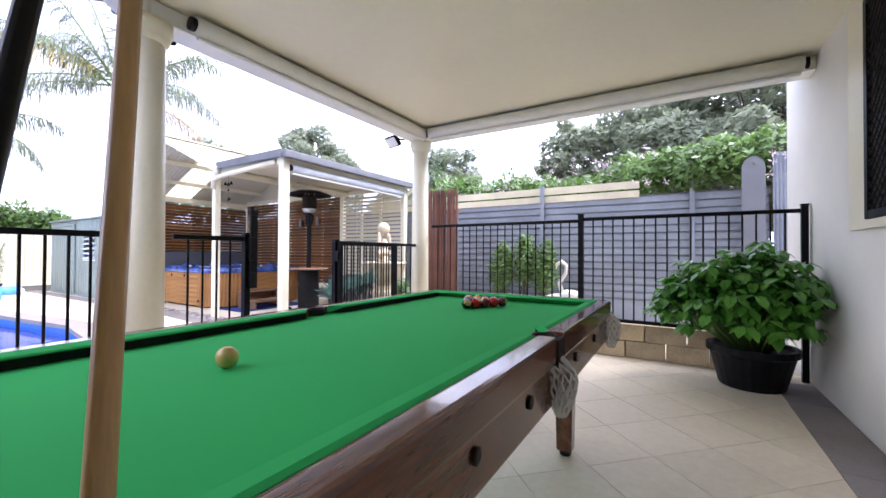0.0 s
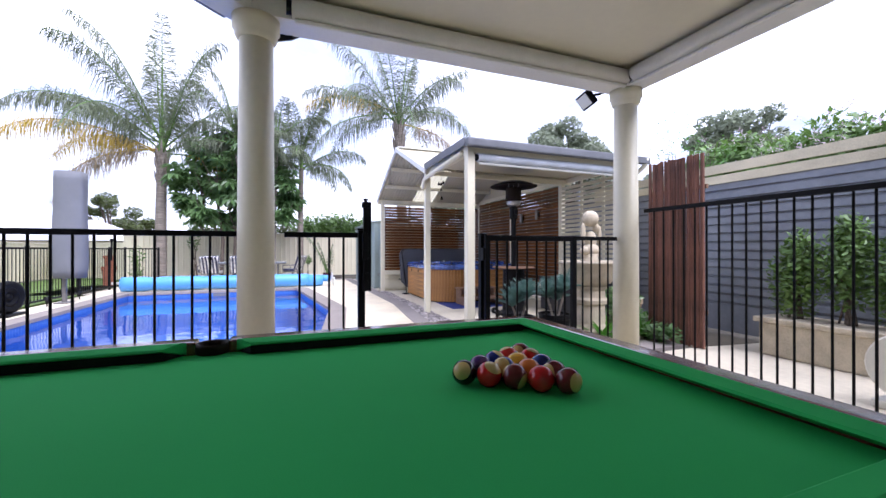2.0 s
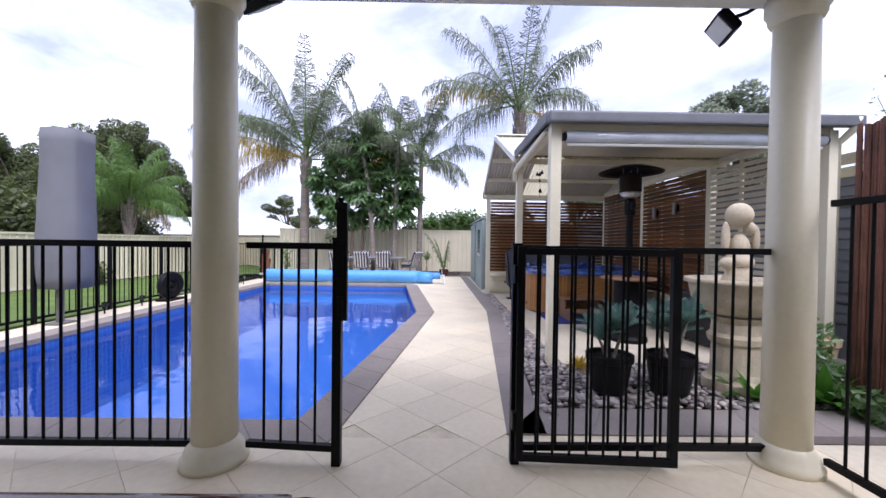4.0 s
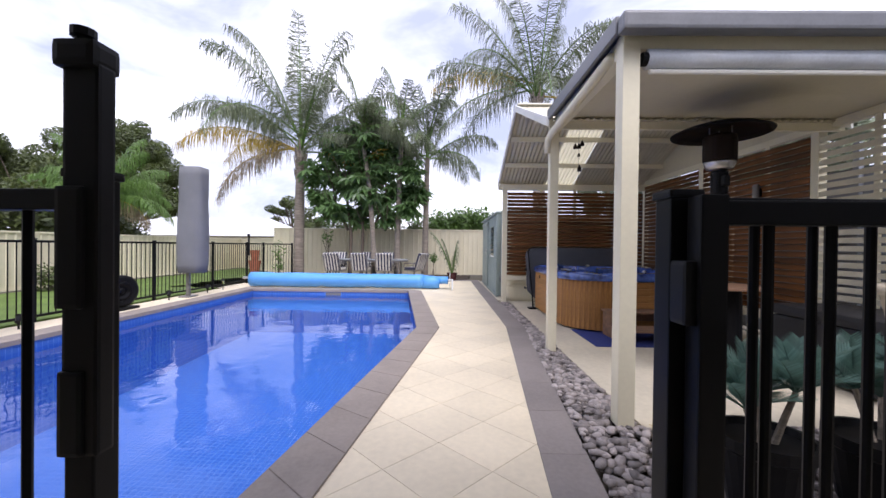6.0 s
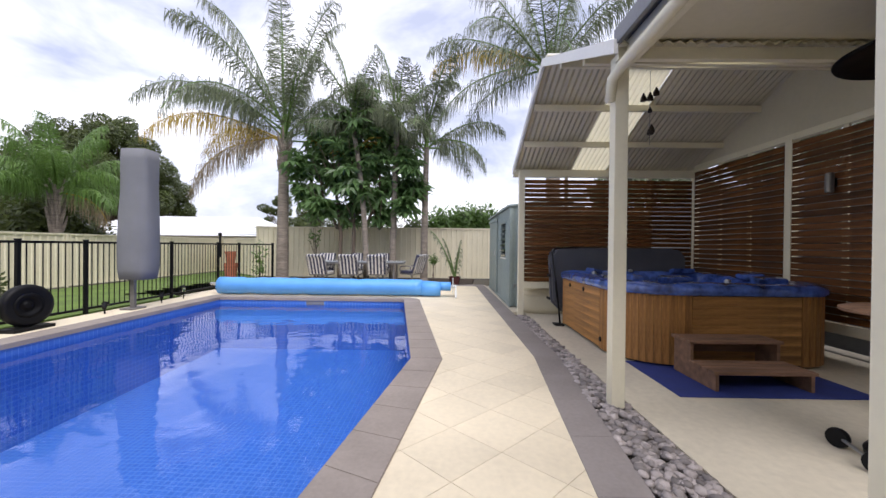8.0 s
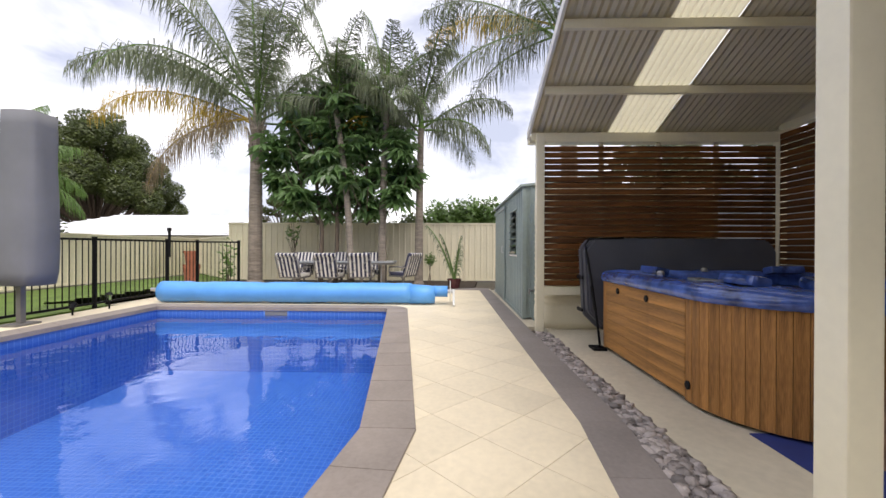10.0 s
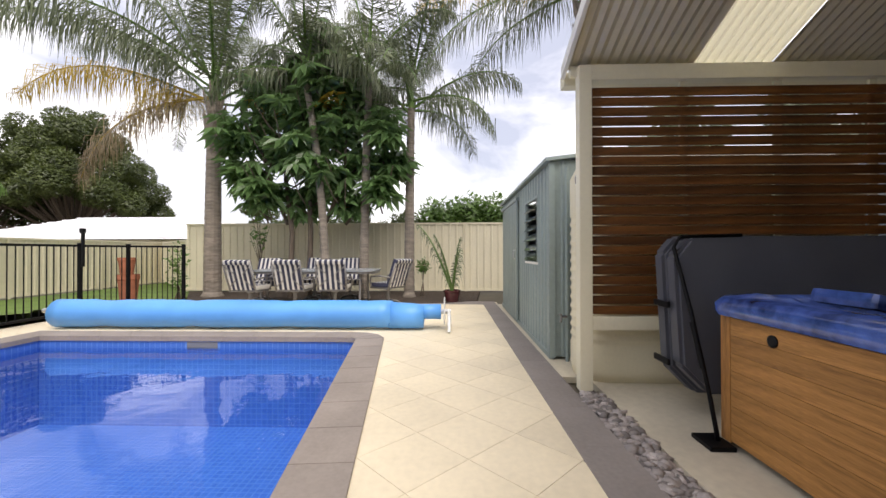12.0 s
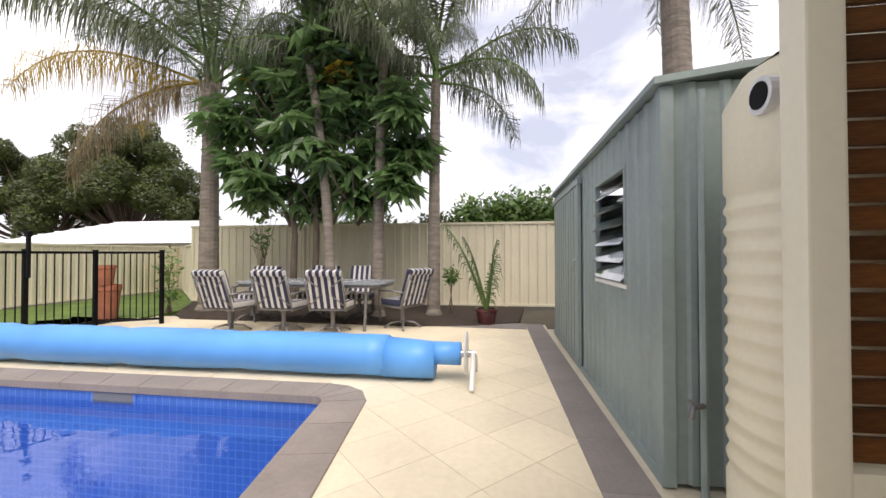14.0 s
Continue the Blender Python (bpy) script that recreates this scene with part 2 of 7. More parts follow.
def water_mat():
    m = bpy.data.materials.new("pool_water")
    m.use_nodes = True
    n, l = m.node_tree.nodes, m.node_tree.links
    n.clear()
    out, mx, tr, gl, fr = (n.new("ShaderNodeOutputMaterial"), n.new("ShaderNodeMixShader"), n.new("ShaderNodeBsdfTransparent"),
                           n.new("ShaderNodeBsdfGlossy"), n.new("ShaderNodeFresnel"))
    fr.inputs["IOR"].default_value = 1.33
    tr.inputs["Color"].default_value = (0.74, 0.88, 0.98, 1)
    gl.inputs["Roughness"].default_value = 0.012
    tc, n1, n2, ad, bp = (n.new("ShaderNodeTexCoord"), n.new("ShaderNodeTexNoise"), n.new("ShaderNodeTexNoise"),
                          n.new("ShaderNodeMath"), n.new("ShaderNodeBump"))
    n1.inputs["Scale"].default_value, n2.inputs["Scale"].default_value = 1.6, 6.0
    n1.inputs["Detail"].default_value = n2.inputs["Detail"].default_value = 2
    ad.operation = "MULTIPLY_ADD"
    ad.inputs[1].default_value = 0.22
    for t in (n1, n2):
        l.new(tc.outputs["Object"], t.inputs["Vector"])
    l.new(n2.outputs["Fac"], ad.inputs[0])
    l.new(n1.outputs["Fac"], ad.inputs[2])
    bp.inputs["Strength"].default_value, bp.inputs["Distance"].default_value = 0.22, 0.04
    l.new(ad.outputs[0], bp.inputs["Height"])
    for t in (gl, fr):
        l.new(bp.outputs["Normal"], t.inputs["Normal"])
    l.new(fr.outputs[0], mx.inputs["Fac"])
    l.new(tr.outputs[0], mx.inputs[1])
    l.new(gl.outputs[0], mx.inputs[2])
    l.new(mx.outputs[0], out.inputs["Surface"])
    return m


def stripe_mat(name, a, b_, pitch):
    m = bpy.data.materials.new(name)
    m.use_nodes = True
    n, l = m.node_tree.nodes, m.node_tree.links
    b = n["Principled BSDF"]
    tc, sep, mul, fr, gt, mx = (n.new("ShaderNodeTexCoord"), n.new("ShaderNodeSeparateXYZ"), n.new("ShaderNodeMath"),
                                n.new("ShaderNodeMath"), n.new("ShaderNodeMath"), n.new("ShaderNodeMix"))
    mx.data_type = "RGBA"
    mul.operation, fr.operation, gt.operation = "MULTIPLY", "FRACT", "GREATER_THAN"
    mul.inputs[1].default_value, gt.inputs[1].default_value = 1 / pitch, 0.56
    l.new(tc.outputs["Object"], sep.inputs[0])
    l.new(sep.outputs["X"], mul.inputs[0])
    l.new(mul.outputs[0], fr.inputs[0])
    l.new(fr.outputs[0], gt.inputs[0])
    l.new(gt.outputs[0], mx.inputs["Factor"])
    mx.inputs["A"].default_value, mx.inputs["B"].default_value = (*a, 1), (*b_, 1)
    l.new(mx.outputs["Result"], b.inputs["Base Color"])
    b.inputs["Roughness"].default_value = 0.9
    return m


M["mosaic"], M["water"] = pool_tile_mat(), water_mat()
M["stripe"] = stripe_mat("striped_canvas", (0.030, 0.033, 0.065), (0.55, 0.53, 0.50), 0.105)


def glass_mat(name, tint=(0.9, 0.95, 0.95), rough=0.02):
    m = bpy.data.materials.new(name)
    m.use_nodes = True
    b = m.node_tree.nodes["Principled BSDF"]
    b.inputs["Base Color"].default_value = (*tint, 1)
    b.inputs["Roughness"].default_value = rough
    b.inputs["Transmission Weight"].default_value = 1.0
    return m


M["glass"] = glass_mat("glass")
M["skylight"] = leaf_mat("skylight", (0.66, 0.63, 0.52), (0.56, 0.54, 0.46), rnd=0.0, rough=0.4, through_light=0.7)
M["roof_under"] = mat("roof_under", (0.62, 0.57, 0.42), 0.5, var=0.06, scale=1.2, fine=20, bump=0.05)
# near-black that stands in for shade below the table's cushion noses
M["cushion_shade"] = mat("cushion_shade", (0.012, 0.014, 0.012), 0.9, var=0.1, fine=200, bump=0.1, spec=0.1)


# ---- building blocks ----
def link(name, bm, material, smooth=False):
    me = bpy.data.meshes.new(name)
    bm.normal_update()
    bm.to_mesh(me)
    bm.free()
    me.materials.append(material)
    if smooth:
        for p in me.polygons:
            p.use_smooth = True
    return new(name, me)


def part(name, bm, material, parent, label="", smooth=False):
    ob = link(name, bm, material, smooth)
    ob.parent = parent
    ob.matrix_parent_inverse = parent.matrix_basis.inverted()
    if label:
        tagged(ob, label)
    return ob


def piece(name, mesh, m, parent):
    ob = new(name, mesh)
    ob.parent = parent
    ob.matrix_basis = m
    return ob


def thing(name, at, label, category, group="", kind=""):
    ob = new(name)
    ob.empty_display_size = 0.1
    ob.location = at
    return tagged(ob, label, category, group, kind)


def solid(name, bm, material, label, category="", group="", kind="", smooth=False):
    return tagged(link(name, bm, material, smooth), label, category, group, kind)


def box(bm, a, b, bevel=0.0, m=None):
    lo, hi = [min(p, q) for p, q in zip(a, b)], [max(p, q) for p, q in zip(a, b)]
    vs = [bm.verts.new((x, y, z)) for x in (lo[0], hi[0]) for y in (lo[1], hi[1]) for z in (lo[2], hi[2])]
    fs = [bm.faces.new([vs[i] for i in q]) for q in
          ((0, 1, 3, 2), (4, 6, 7, 5), (0, 4, 5, 1), (2, 3, 7, 6), (0, 2, 6, 4), (1, 5, 7, 3))]
    if m is not None:
        bmesh.ops.transform(bm, matrix=m, verts=vs)
    if bevel:
        es = list({e for f in fs for e in f.edges})
        bmesh.ops.bevel(bm, geom=es, offset=bevel, segments=2, affect="EDGES", profile=0.7)
    return bm


def cube(a, b, bevel=0.0):
    return box(bmesh.new(), a, b, bevel)


def lathe(bm, profile, at=(0, 0, 0), seg=20, m=None, caps=True):
    rings = []
    for r, z in profile:
        ring = [bm.verts.new((at[0] + r * math.cos(2 * math.pi * i / seg), at[1] + r * math.sin(2 * math.pi * i / seg), at[2] + z))
                for i in range(seg)]
        rings.append(ring)
    for p, q in zip(rings, rings[1:]):
        for i in range(seg):
            bm.faces.new((p[i], p[(i + 1) % seg], q[(i + 1) % seg], q[i]))
    if caps:
        bm.faces.new(rings[0][::-1])
        bm.faces.new(rings[-1])
    if m is not None:
        bmesh.ops.transform(bm, matrix=m, verts=[v for r in rings for v in r])
    return bm


def tube(bm, pts, radii, seg=8):
    pts = [Vector(p) for p in pts]
    if not isinstance(radii, (list, tuple)):
        radii = [radii] * len(pts)
    rings = []
    side = None
    for i, p in enumerate(pts):
        d = (pts[min(i + 1, len(pts) - 1)] - pts[max(i - 1, 0)]).normalized()
        ref = Vector((0, 0, 1)) if abs(d.z) < 0.9 else Vector((1, 0, 0))
        side = d.cross(ref).normalized() if side is None else (side - d * side.dot(d)).normalized()
        up = side.cross(d)
        rings.append([bm.verts.new(p + radii[i] * (side * math.cos(2 * math.pi * k / seg) + up * math.sin(2 * math.pi * k / seg)))
                      for k in range(seg)])
    for a, b in zip(rings, rings[1:]):
        for k in range(seg):
            bm.faces.new((a[k], a[(k + 1) % seg], b[(k + 1) % seg], b[k]))
    bm.faces.new(rings[0][::-1])
    bm.faces.new(rings[-1])
    return bm


def prism(bm, poly, z0, z1):
    """An upright prism over a polygon of (x, y)."""
    lo, hi = [bm.verts.new((x, y, z0)) for x, y in poly], [bm.verts.new((x, y, z1)) for x, y in poly]
    n = len(poly)
    bm.faces.new(lo[::-1])
    bm.faces.new(hi)
    for i in range(n):
        bm.faces.new((lo[i], lo[(i + 1) % n], hi[(i + 1) % n], hi[i]))
    return bm


def clip(poly, a, b):
    """The part of the polygon on the left of the line from a to b."""
    out = []
    side = [(b[0] - a[0]) * (p[1] - a[1]) - (b[1] - a[1]) * (p[0] - a[0]) for p in poly]
    for i, p in enumerate(poly):
        q, s, t = poly[(i + 1) % len(poly)], side[i], side[(i + 1) % len(poly)]
        if s >= 0:
            out.append(p)
        if (s > 0 > t) or (s < 0 < t):
            k = s / (s - t)
            out.append((p[0] + k * (q[0] - p[0]), p[1] + k * (q[1] - p[1])))
    return out


def lerp(a, b, k):
    return tuple(p + (q - p) * k for p, q in zip(a, b))


# ---- ground, paving and pool ----
POOL = [(-12.42, 2.50), (-7.85, 3.10), (-3.35, 2.50), (-3.35, -1.70), (-12.42, -1.70)]
BORDER = [(-3.2, 3.97), (-8.0, 4.41), (-11.4, 4.36), (-16.0, 4.30)]
WATER = -0.13


def border_y(x):
    for (x0, y0), (x1, y1) in zip(BORDER, BORDER[1:]):
        if x1 <= x <= x0:
            return y0 + (y1 - y0) * (x - x0) / (x1 - x0)
    return BORDER[0][1] if x > BORDER[0][0] else BORDER[-1][1]


def coping_y(x):
    return 3.10 + (x + 7.85) * (0.60 / 4.57) if x < -7.85 else 3.10 - (x + 7.85) * (0.60 / 4.5)


def make_ground():
    bm = bmesh.new()
    R = 400.0
    # one sheet with the pool's opening cut out
    hole = [(-12.55, -1.9), (-3.25, -1.9), (-3.25, 2.6), (-7.85, 3.23), (-12.55, 2.6)]
    out = [(-R, -R), (R, -R), (R, R), (-8.25, R), (-R, R)]
    vi = [bm.verts.new((x, y, -0.06)) for x, y in hole]
    vo = [bm.verts.new((x, y, -0.06)) for x, y in out]
    for i in range(5):
        j = (i + 1) % 5
        bm.faces.new((vo[i], vo[j], vi[j], vi[i]))
    solid("ground", bm, M["ground"], "bare brown earth under the yard and beyond", "ground", kind="structure")
    # bedding under the pavers
    bm = bmesh.new()
    for q in ([(-3.2, -2.6), (1.4, -2.6), (1.4, 6.0), (-3.2, 6.0)],
              [(-7.85, 3.18), (-3.2, 2.6), (-3.2, 4.2), (-7.85, 4.6)],
              [(-16.0, 2.62), (-12.5, 2.62), (-7.85, 3.18), (-7.85, 4.6), (-16.0, 4.62)],
              [(-16.0, -2.6), (-12.56, -2.6), (-12.56, 2.62), (-16.0, 2.62)],
              [(-12.56, -2.5), (-3.2, -2.5), (-3.2, -1.92), (-12.56, -1.92)]):
        prism(bm, q, -0.055, -0.006)
    return solid("pavement_bedding", bm, M["joint"], "sandy mortar joints between the cream pavers", "pavement", kind="structure")


bedding = make_ground()


def make_pool():
    bm = bmesh.new()
    uv = bm.loops.layers.uv.new("UVMap")
    n = len(POOL)
    top = [bm.verts.new((x, y, 0.0)) for x, y in POOL]
    bot = [bm.verts.new((x, y, -1.35 if x > -8.5 else -1.15)) for x, y in POOL]
    f = bm.faces.new(bot[::-1])
    for lp in f.loops:
        lp[uv].uv = lp.vert.co.xy
    for i in range(n):
        j = (i + 1) % n
        f = bm.faces.new((top[j], top[i], bot[i], bot[j]))
        d = (top[j].co - top[i].co).length
        for lp in f.loops:
            lp[uv].uv = (0 if lp.vert in (top[i], bot[i]) else d, lp.vert.co.z)
    ob = solid("pool_shell", bm, M["mosaic"], "swimming pool lined with small blue mosaic tiles", "pool", kind="structure")
    bm = bmesh.new()
    bm.faces.new([bm.verts.new((x, y, WATER)) for x, y in POOL][::-1])
    w = solid("water", bm, M["water"], "clear blue pool water with gentle ripples", "water", kind="structure")
    w.visible_shadow = False
    return ob


make_pool()

# ---- the covered patio ----
def make_patio():
    house = solid("wall_house", cube((1.40, -4.0, 0), (1.62, 6.6, 3.6)), M["render_wall"], "cream rendered house wall", "wall", kind="structure")
    solid("wall_rear_house", cube((-2.6, -4.2, 0), (1.62, -4.0, 3.6)), M["render_wall"], "plain rendered house wall at the end of the patio", "wall", kind="structure")
    bm = prism(bmesh.new(), [(-3.0, 5.74), (-3.0, 2.10), (-0.85, -0.05), (-0.85, -4.0), (1.40, -4.0), (1.40, 5.74)], 2.93, 3.03)
    bmesh.ops.recalc_face_normals(bm, faces=bm.faces[:])
    solid("ceiling", bm, M["ceiling"], "flat cream painted patio ceiling", "ceiling", kind="structure")
    bm = prism(bmesh.new(), [(-3.22, 5.98), (-3.22, 2.0), (-1.07, -0.15), (-1.07, -4.0), (1.9, -4.0), (1.9, 5.98)], 3.035, 3.12)
    bmesh.ops.recalc_face_normals(bm, faces=bm.faces[:])
    solid("patio_roof", bm, M["grey_roof"], "grey flat patio roof with a gutter edge", "roof", kind="structure")
    for nm, a, b in (("beam_west", (-2.99, 2.12, 2.80), (-2.76, 5.72, 2.926)), ("beam_north", (-2.757, 5.50, 2.80), (1.398, 5.72, 2.926))):
        solid(nm, cube(a, b, 0.012), M["white_paint"], "cream boxed beam along the patio's edge", "beam", kind="structure")
    for nm, a, b in (("gutter_west", (-3.16, 2.05, 2.90), (-3.02, 5.9, 3.03)), ("gutter_north", (-3.01, 5.76, 2.90), (1.4, 5.90, 3.03))):
        solid(nm, cube(a, b, 0.02), M["grey_roof"], "dark grey metal roof gutter of the patio", "gutter", kind="structure")

    for nm, w0, w1, z0, z1, k in (("beam_diagonal", -0.11, 0.11, 2.80, 2.926, "white_paint"), ("gutter_diagonal", -0.29, -0.15, 2.90, 3.03, "grey_roof")):
        bm = bmesh.new()
        box(bm, (0.0, w0, z0), (3.0, w1, z1), 0.01, Matrix.Translation((-2.9, 2.13, 0)) @ Matrix.Rotation(radians(-45), 4, "Z"))
        solid(nm, bm, M[k], "cream boxed edge of the patio roof running back to the house", "beam", kind="structure")
    solid("wall_house_end", cube((-0.95, -4.0, 0), (-0.75, -0.35, 2.93)), M["render_wall"], "plain rendered house wall at the patio's open end", "wall", kind="structure")


make_patio()


def make_column(x, y):
    col = thing("column", (x, y, 0), "round cream painted patio column with a moulded base and cap", "column", "patio columns", "structure")
    part("shaft", lathe(bmesh.new(), [(0.125, 0.13), (0.122, 1.2), (0.112, 2.66)], (x, y, 0), 28), M["cream_paint"], col, smooth=True)
    part("base", lathe(bmesh.new(), [(0.185, 0.0), (0.185, 0.04), (0.165, 0.055), (0.16, 0.09), (0.135, 0.12), (0.124, 0.14)], (x, y, 0), 28), M["cream_paint"], col, smooth=True)
    part("cap", lathe(bmesh.new(), [(0.112, 2.64), (0.128, 2.655), (0.140, 2.68), (0.140, 2.71), (0.156, 2.725), (0.156, 2.798)], (x, y, 0), 28), M["cream_paint"], col, smooth=True)
    return col


make_column(-2.87, 5.60)
make_column(-2.86, 2.165)


def rolled_blind(name, a, b, r, material, label):
    t = thing(name, a, label, "blind")
    bm = bmesh.new()
    tube(bm, [lerp(a, b, k / 6) for k in range(7)], [r * (1 + 0.02 * math.sin(k * 5)) for k in range(7)], 16)
    part("roll", bm, material, t, smooth=True)
    d = (Vector(b) - Vector(a)).normalized()
    low = Vector((0, 0, -r * 1.25))
    bm = bmesh.new()
    tube(bm, [Vector(a) + low + d * 0.02, Vector(b) + low - d * 0.02], 0.018, 8)
    part("bottom_bar", bm, M["white_paint"], t)
    for p, s in ((a, -1), (b, 1)):
        bm = bmesh.new()
        tube(bm, [Vector(p), Vector(p) + d * s * 0.035], r * 0.7, 12)
        part("end_bracket", bm, M["black_plastic"], t)
    return t


rolled_blind("rolled_blind", (-2.69, 2.40, 2.845), (-2.69, 5.42, 2.845), 0.07, M["sail_cream"], "rolled-up cream outdoor blind hung under the patio beam")
rolled_blind("rolled_blind", (-2.60, 5.43, 2.845), (1.30, 5.43, 2.845), 0.07, M["sail_cream"], "rolled-up cream outdoor blind hung under the patio beam")


# ---- black pool fences ----
def fence_panel(fence, a, b, z0, z1, pitch=0.105, rails=(0.0, 1.0)):
    """Two rails and upright bars between a and b, as parts of a fence."""
    a, b = Vector((a[0], a[1], 0)), Vector((b[0], b[1], 0))
    d = b - a
    L = d.length
    ang = math.atan2(d.y, d.x)
    for k in rails:
        z = z0 + (z1 - z0 - 0.035) * k
        part("rail", cube_at(L, 0.038, 0.038, a, ang, z), M["black_metal"], fence)
    n = max(2, round(L / pitch))
    me = bar_mesh(z1 - z0 - 0.07)
    for i in range(1, n):
        p = a + d * (i / n)
        piece("bar", me, Matrix.Translation(Vector((p.x, p.y, z0 + 0.036)) - fence.location) @ pose(0, 0, 0, 0, 0, math.degrees(ang)), fence)


def cube_at(L, w, h, a, ang, z):
    bm = bmesh.new()
    box(bm, (0, -w / 2, 0), (L, w / 2, h), 0.004, Matrix.Translation((a.x, a.y, z)) @ Matrix.Rotation(ang, 4, "Z"))
    return bm


BARS = {}


def bar_mesh(h):
    key = round(h, 3)
    if key not in BARS:
        bm = lathe(bmesh.new(), [(0.0085, 0), (0.0085, h)], seg=8)
        me = bpy.data.meshes.new("bar")
        bm.to_mesh(me)
        bm.free()
        me.materials.append(M["black_metal"])
        BARS[key] = me
    return BARS[key]


def fence_post(fence, x, y, z0, z1, w=0.052, cap=True):
    bm = bmesh.new()
    box(bm, (x - w / 2, y - w / 2, z0), (x + w / 2, y + w / 2, z1), 0.004)
    p = part("post", bm, M["black_metal"], fence)
    if cap:
        bm = bmesh.new()
        box(bm, (x - w / 2 - 0.005, y - w / 2 - 0.005, z1), (x + w / 2 + 0.005, y + w / 2 + 0.005, z1 + 0.016), 0.005)
        part("cap", bm, M["black_plastic"], p)
    return p


def make_fences():
    g = "black tubular pool fences"
    f = thing("pool_fence", (-2.87, 2.34, 0), "black tubular metal pool fence between column and gate", "fence", g)
    fence_panel(f, (-2.87, 2.35), (-2.825, 2.87), 0.08, 1.30, 0.10)
    fence_post(f, -2.822, 2.898, 0, 1.32)
    # the tall latch post
    bm = bmesh.new()
    box(bm, (-2.792, 2.904, 0.86), (-2.758, 2.964, 1.50), 0.006)
    box(bm, (-2.80, 2.898, 1.10), (-2.75, 2.944, 1.30), 0.008)
    part("latch_post", bm, M["black_plastic"], f)
    bm = bmesh.new()
    box(bm, (-2.802, 2.894, 1.49), (-2.748, 2.964, 1.535), 0.012)
    lathe(bm, [(0.012, 1.535), (0.012, 1.545), (0.018, 1.547), (0.018, 1.56)], (-2.775, 2.923, 0), 12)
    part("latch_knob", bm, M["black_plastic"], f)
    bm = bmesh.new()
    box(bm, (-2.797, 2.901, 0.86), (-2.752, 2.943, 1.00), 0.008)
    part("latch_body", bm, M["black_plastic"], f)

    f = thing("pool_fence", (-2.87, 0.3, 0), "black tubular metal pool fence beside the pool's near end", "fence", g)
    fence_panel(f, (-2.87, -0.02), (-2.87, 2.09), 0.08, 1.30)
    fence_post(f, -2.87, -0.05, 0, 1.32)
    fence_panel(f, (-2.87, -2.60), (-2.87, -0.08), 0.08, 1.30)
    fence_post(f, -2.87, -2.63, 0, 1.32)

    f = thing("pool_fence", (-2.87, 5.0, 0), "black tubular metal fence panel behind the open gate", "fence", g)
    fence_post(f, -2.86, 3.95, 0, 1.30, 0.052)
    fence_panel(f, (-2.86, 3.985), (-2.87, 5.47), 0.08, 1.30, 0.105)

    gate = thing("pool_gate", (-2.86, 3.98, 0), "black tubular pool gate swung open against its fence panel", "gate")
    a, b = Vector((-2.80, 3.966, 0)), Vector((-2.745, 4.835, 0))
    ang = math.atan2(b.y - a.y, b.x - a.x)
    L = (b - a).length
    for z in (0.05, 1.25):
        part("rail", cube_at(L, 0.04, 0.04, a, ang, z), M["black_metal"], gate)
    for p in (a, b):
        bm = bmesh.new()
        box(bm, (-0.022, -0.022, 0.05), (0.022, 0.022, 1.30), 0.004, Matrix.Translation(p) @ Matrix.Rotation(ang, 4, "Z"))
        part("stile", bm, M["black_metal"], gate)
    me = bar_mesh(1.16)
    for i in range(1, 9):
        p = lerp(a, b, i / 9)
        piece("bar", me, Matrix.Translation(Vector((p[0], p[1], 0.09)) - gate.location), gate)
    for z in (0.22, 1.08):
        bm = bmesh.new()
        box(bm, (-2.845, 3.925, z), (-2.79, 3.99, z + 0.11), 0.008)
        part("hinge", bm, M["black_plastic"], gate)

    f = thing("side_fence", (-2.7, 5.75, 0), "taller black tubular fence on the patio's garden side", "fence", g)
    fence_panel(f, (-2.74, 5.72), (-0.66, 5.72), 0.07, 1.58, 0.105)
    fence_post(f, -0.63, 5.72, 0, 1.63, 0.06)
    fence_panel(f, (-0.60, 5.72), (1.33, 5.72), 0.40, 1.60, 0.105)
    fence_post(f, 1.36, 5.72, 0, 1.63, 0.05)

    f = thing("pool_fence", (-9.0, -2.63, 0), "long black tubular fence between the pool and the lawn", "fence", g)
    xs = [-2.9, -5.1, -6.45, -7.8, -9.13, -10.16, -12.18, -13.9]
    for x0, x1 in zip(xs, xs[1:]):
        fence_panel(f, (x0, -2.63), (x1, -2.63), 0.07, 1.22, 0.11)
    for x in xs[1:]:
        fence_post(f, x, -2.63, 0, 1.235)
    f = thing("pool_fence", (-14.6, -2.2, 0), "black tubular fence and side gate near the dining setting", "fence", g)
    fence_panel(f, (-13.93, -2.63), (-14.75, -2.55), 0.07, 1.22, 0.10)
    fence_post(f, -14.78, -2.55, 0, 1.235)
    fence_panel(f, (-14.8, -2.52), (-15.25, -1.82), 0.07, 1.22, 0.085)
    fence_post(f, -15.25, -1.80, 0, 1.235)
    bm = bmesh.new()
    box(bm, (-13.92, -2.60, 0.85), (-13.88, -2.56, 1.48), 0.006)
    box(bm, (-13.93, -2.615, 1.42), (-13.865, -2.55, 1.50), 0.01)
    part("latch_post", bm, M["black_plastic"], f)


make_fences()


# ---- the spa pavilion ----
P_Y0, P_Y1 = 4.74, 7.78


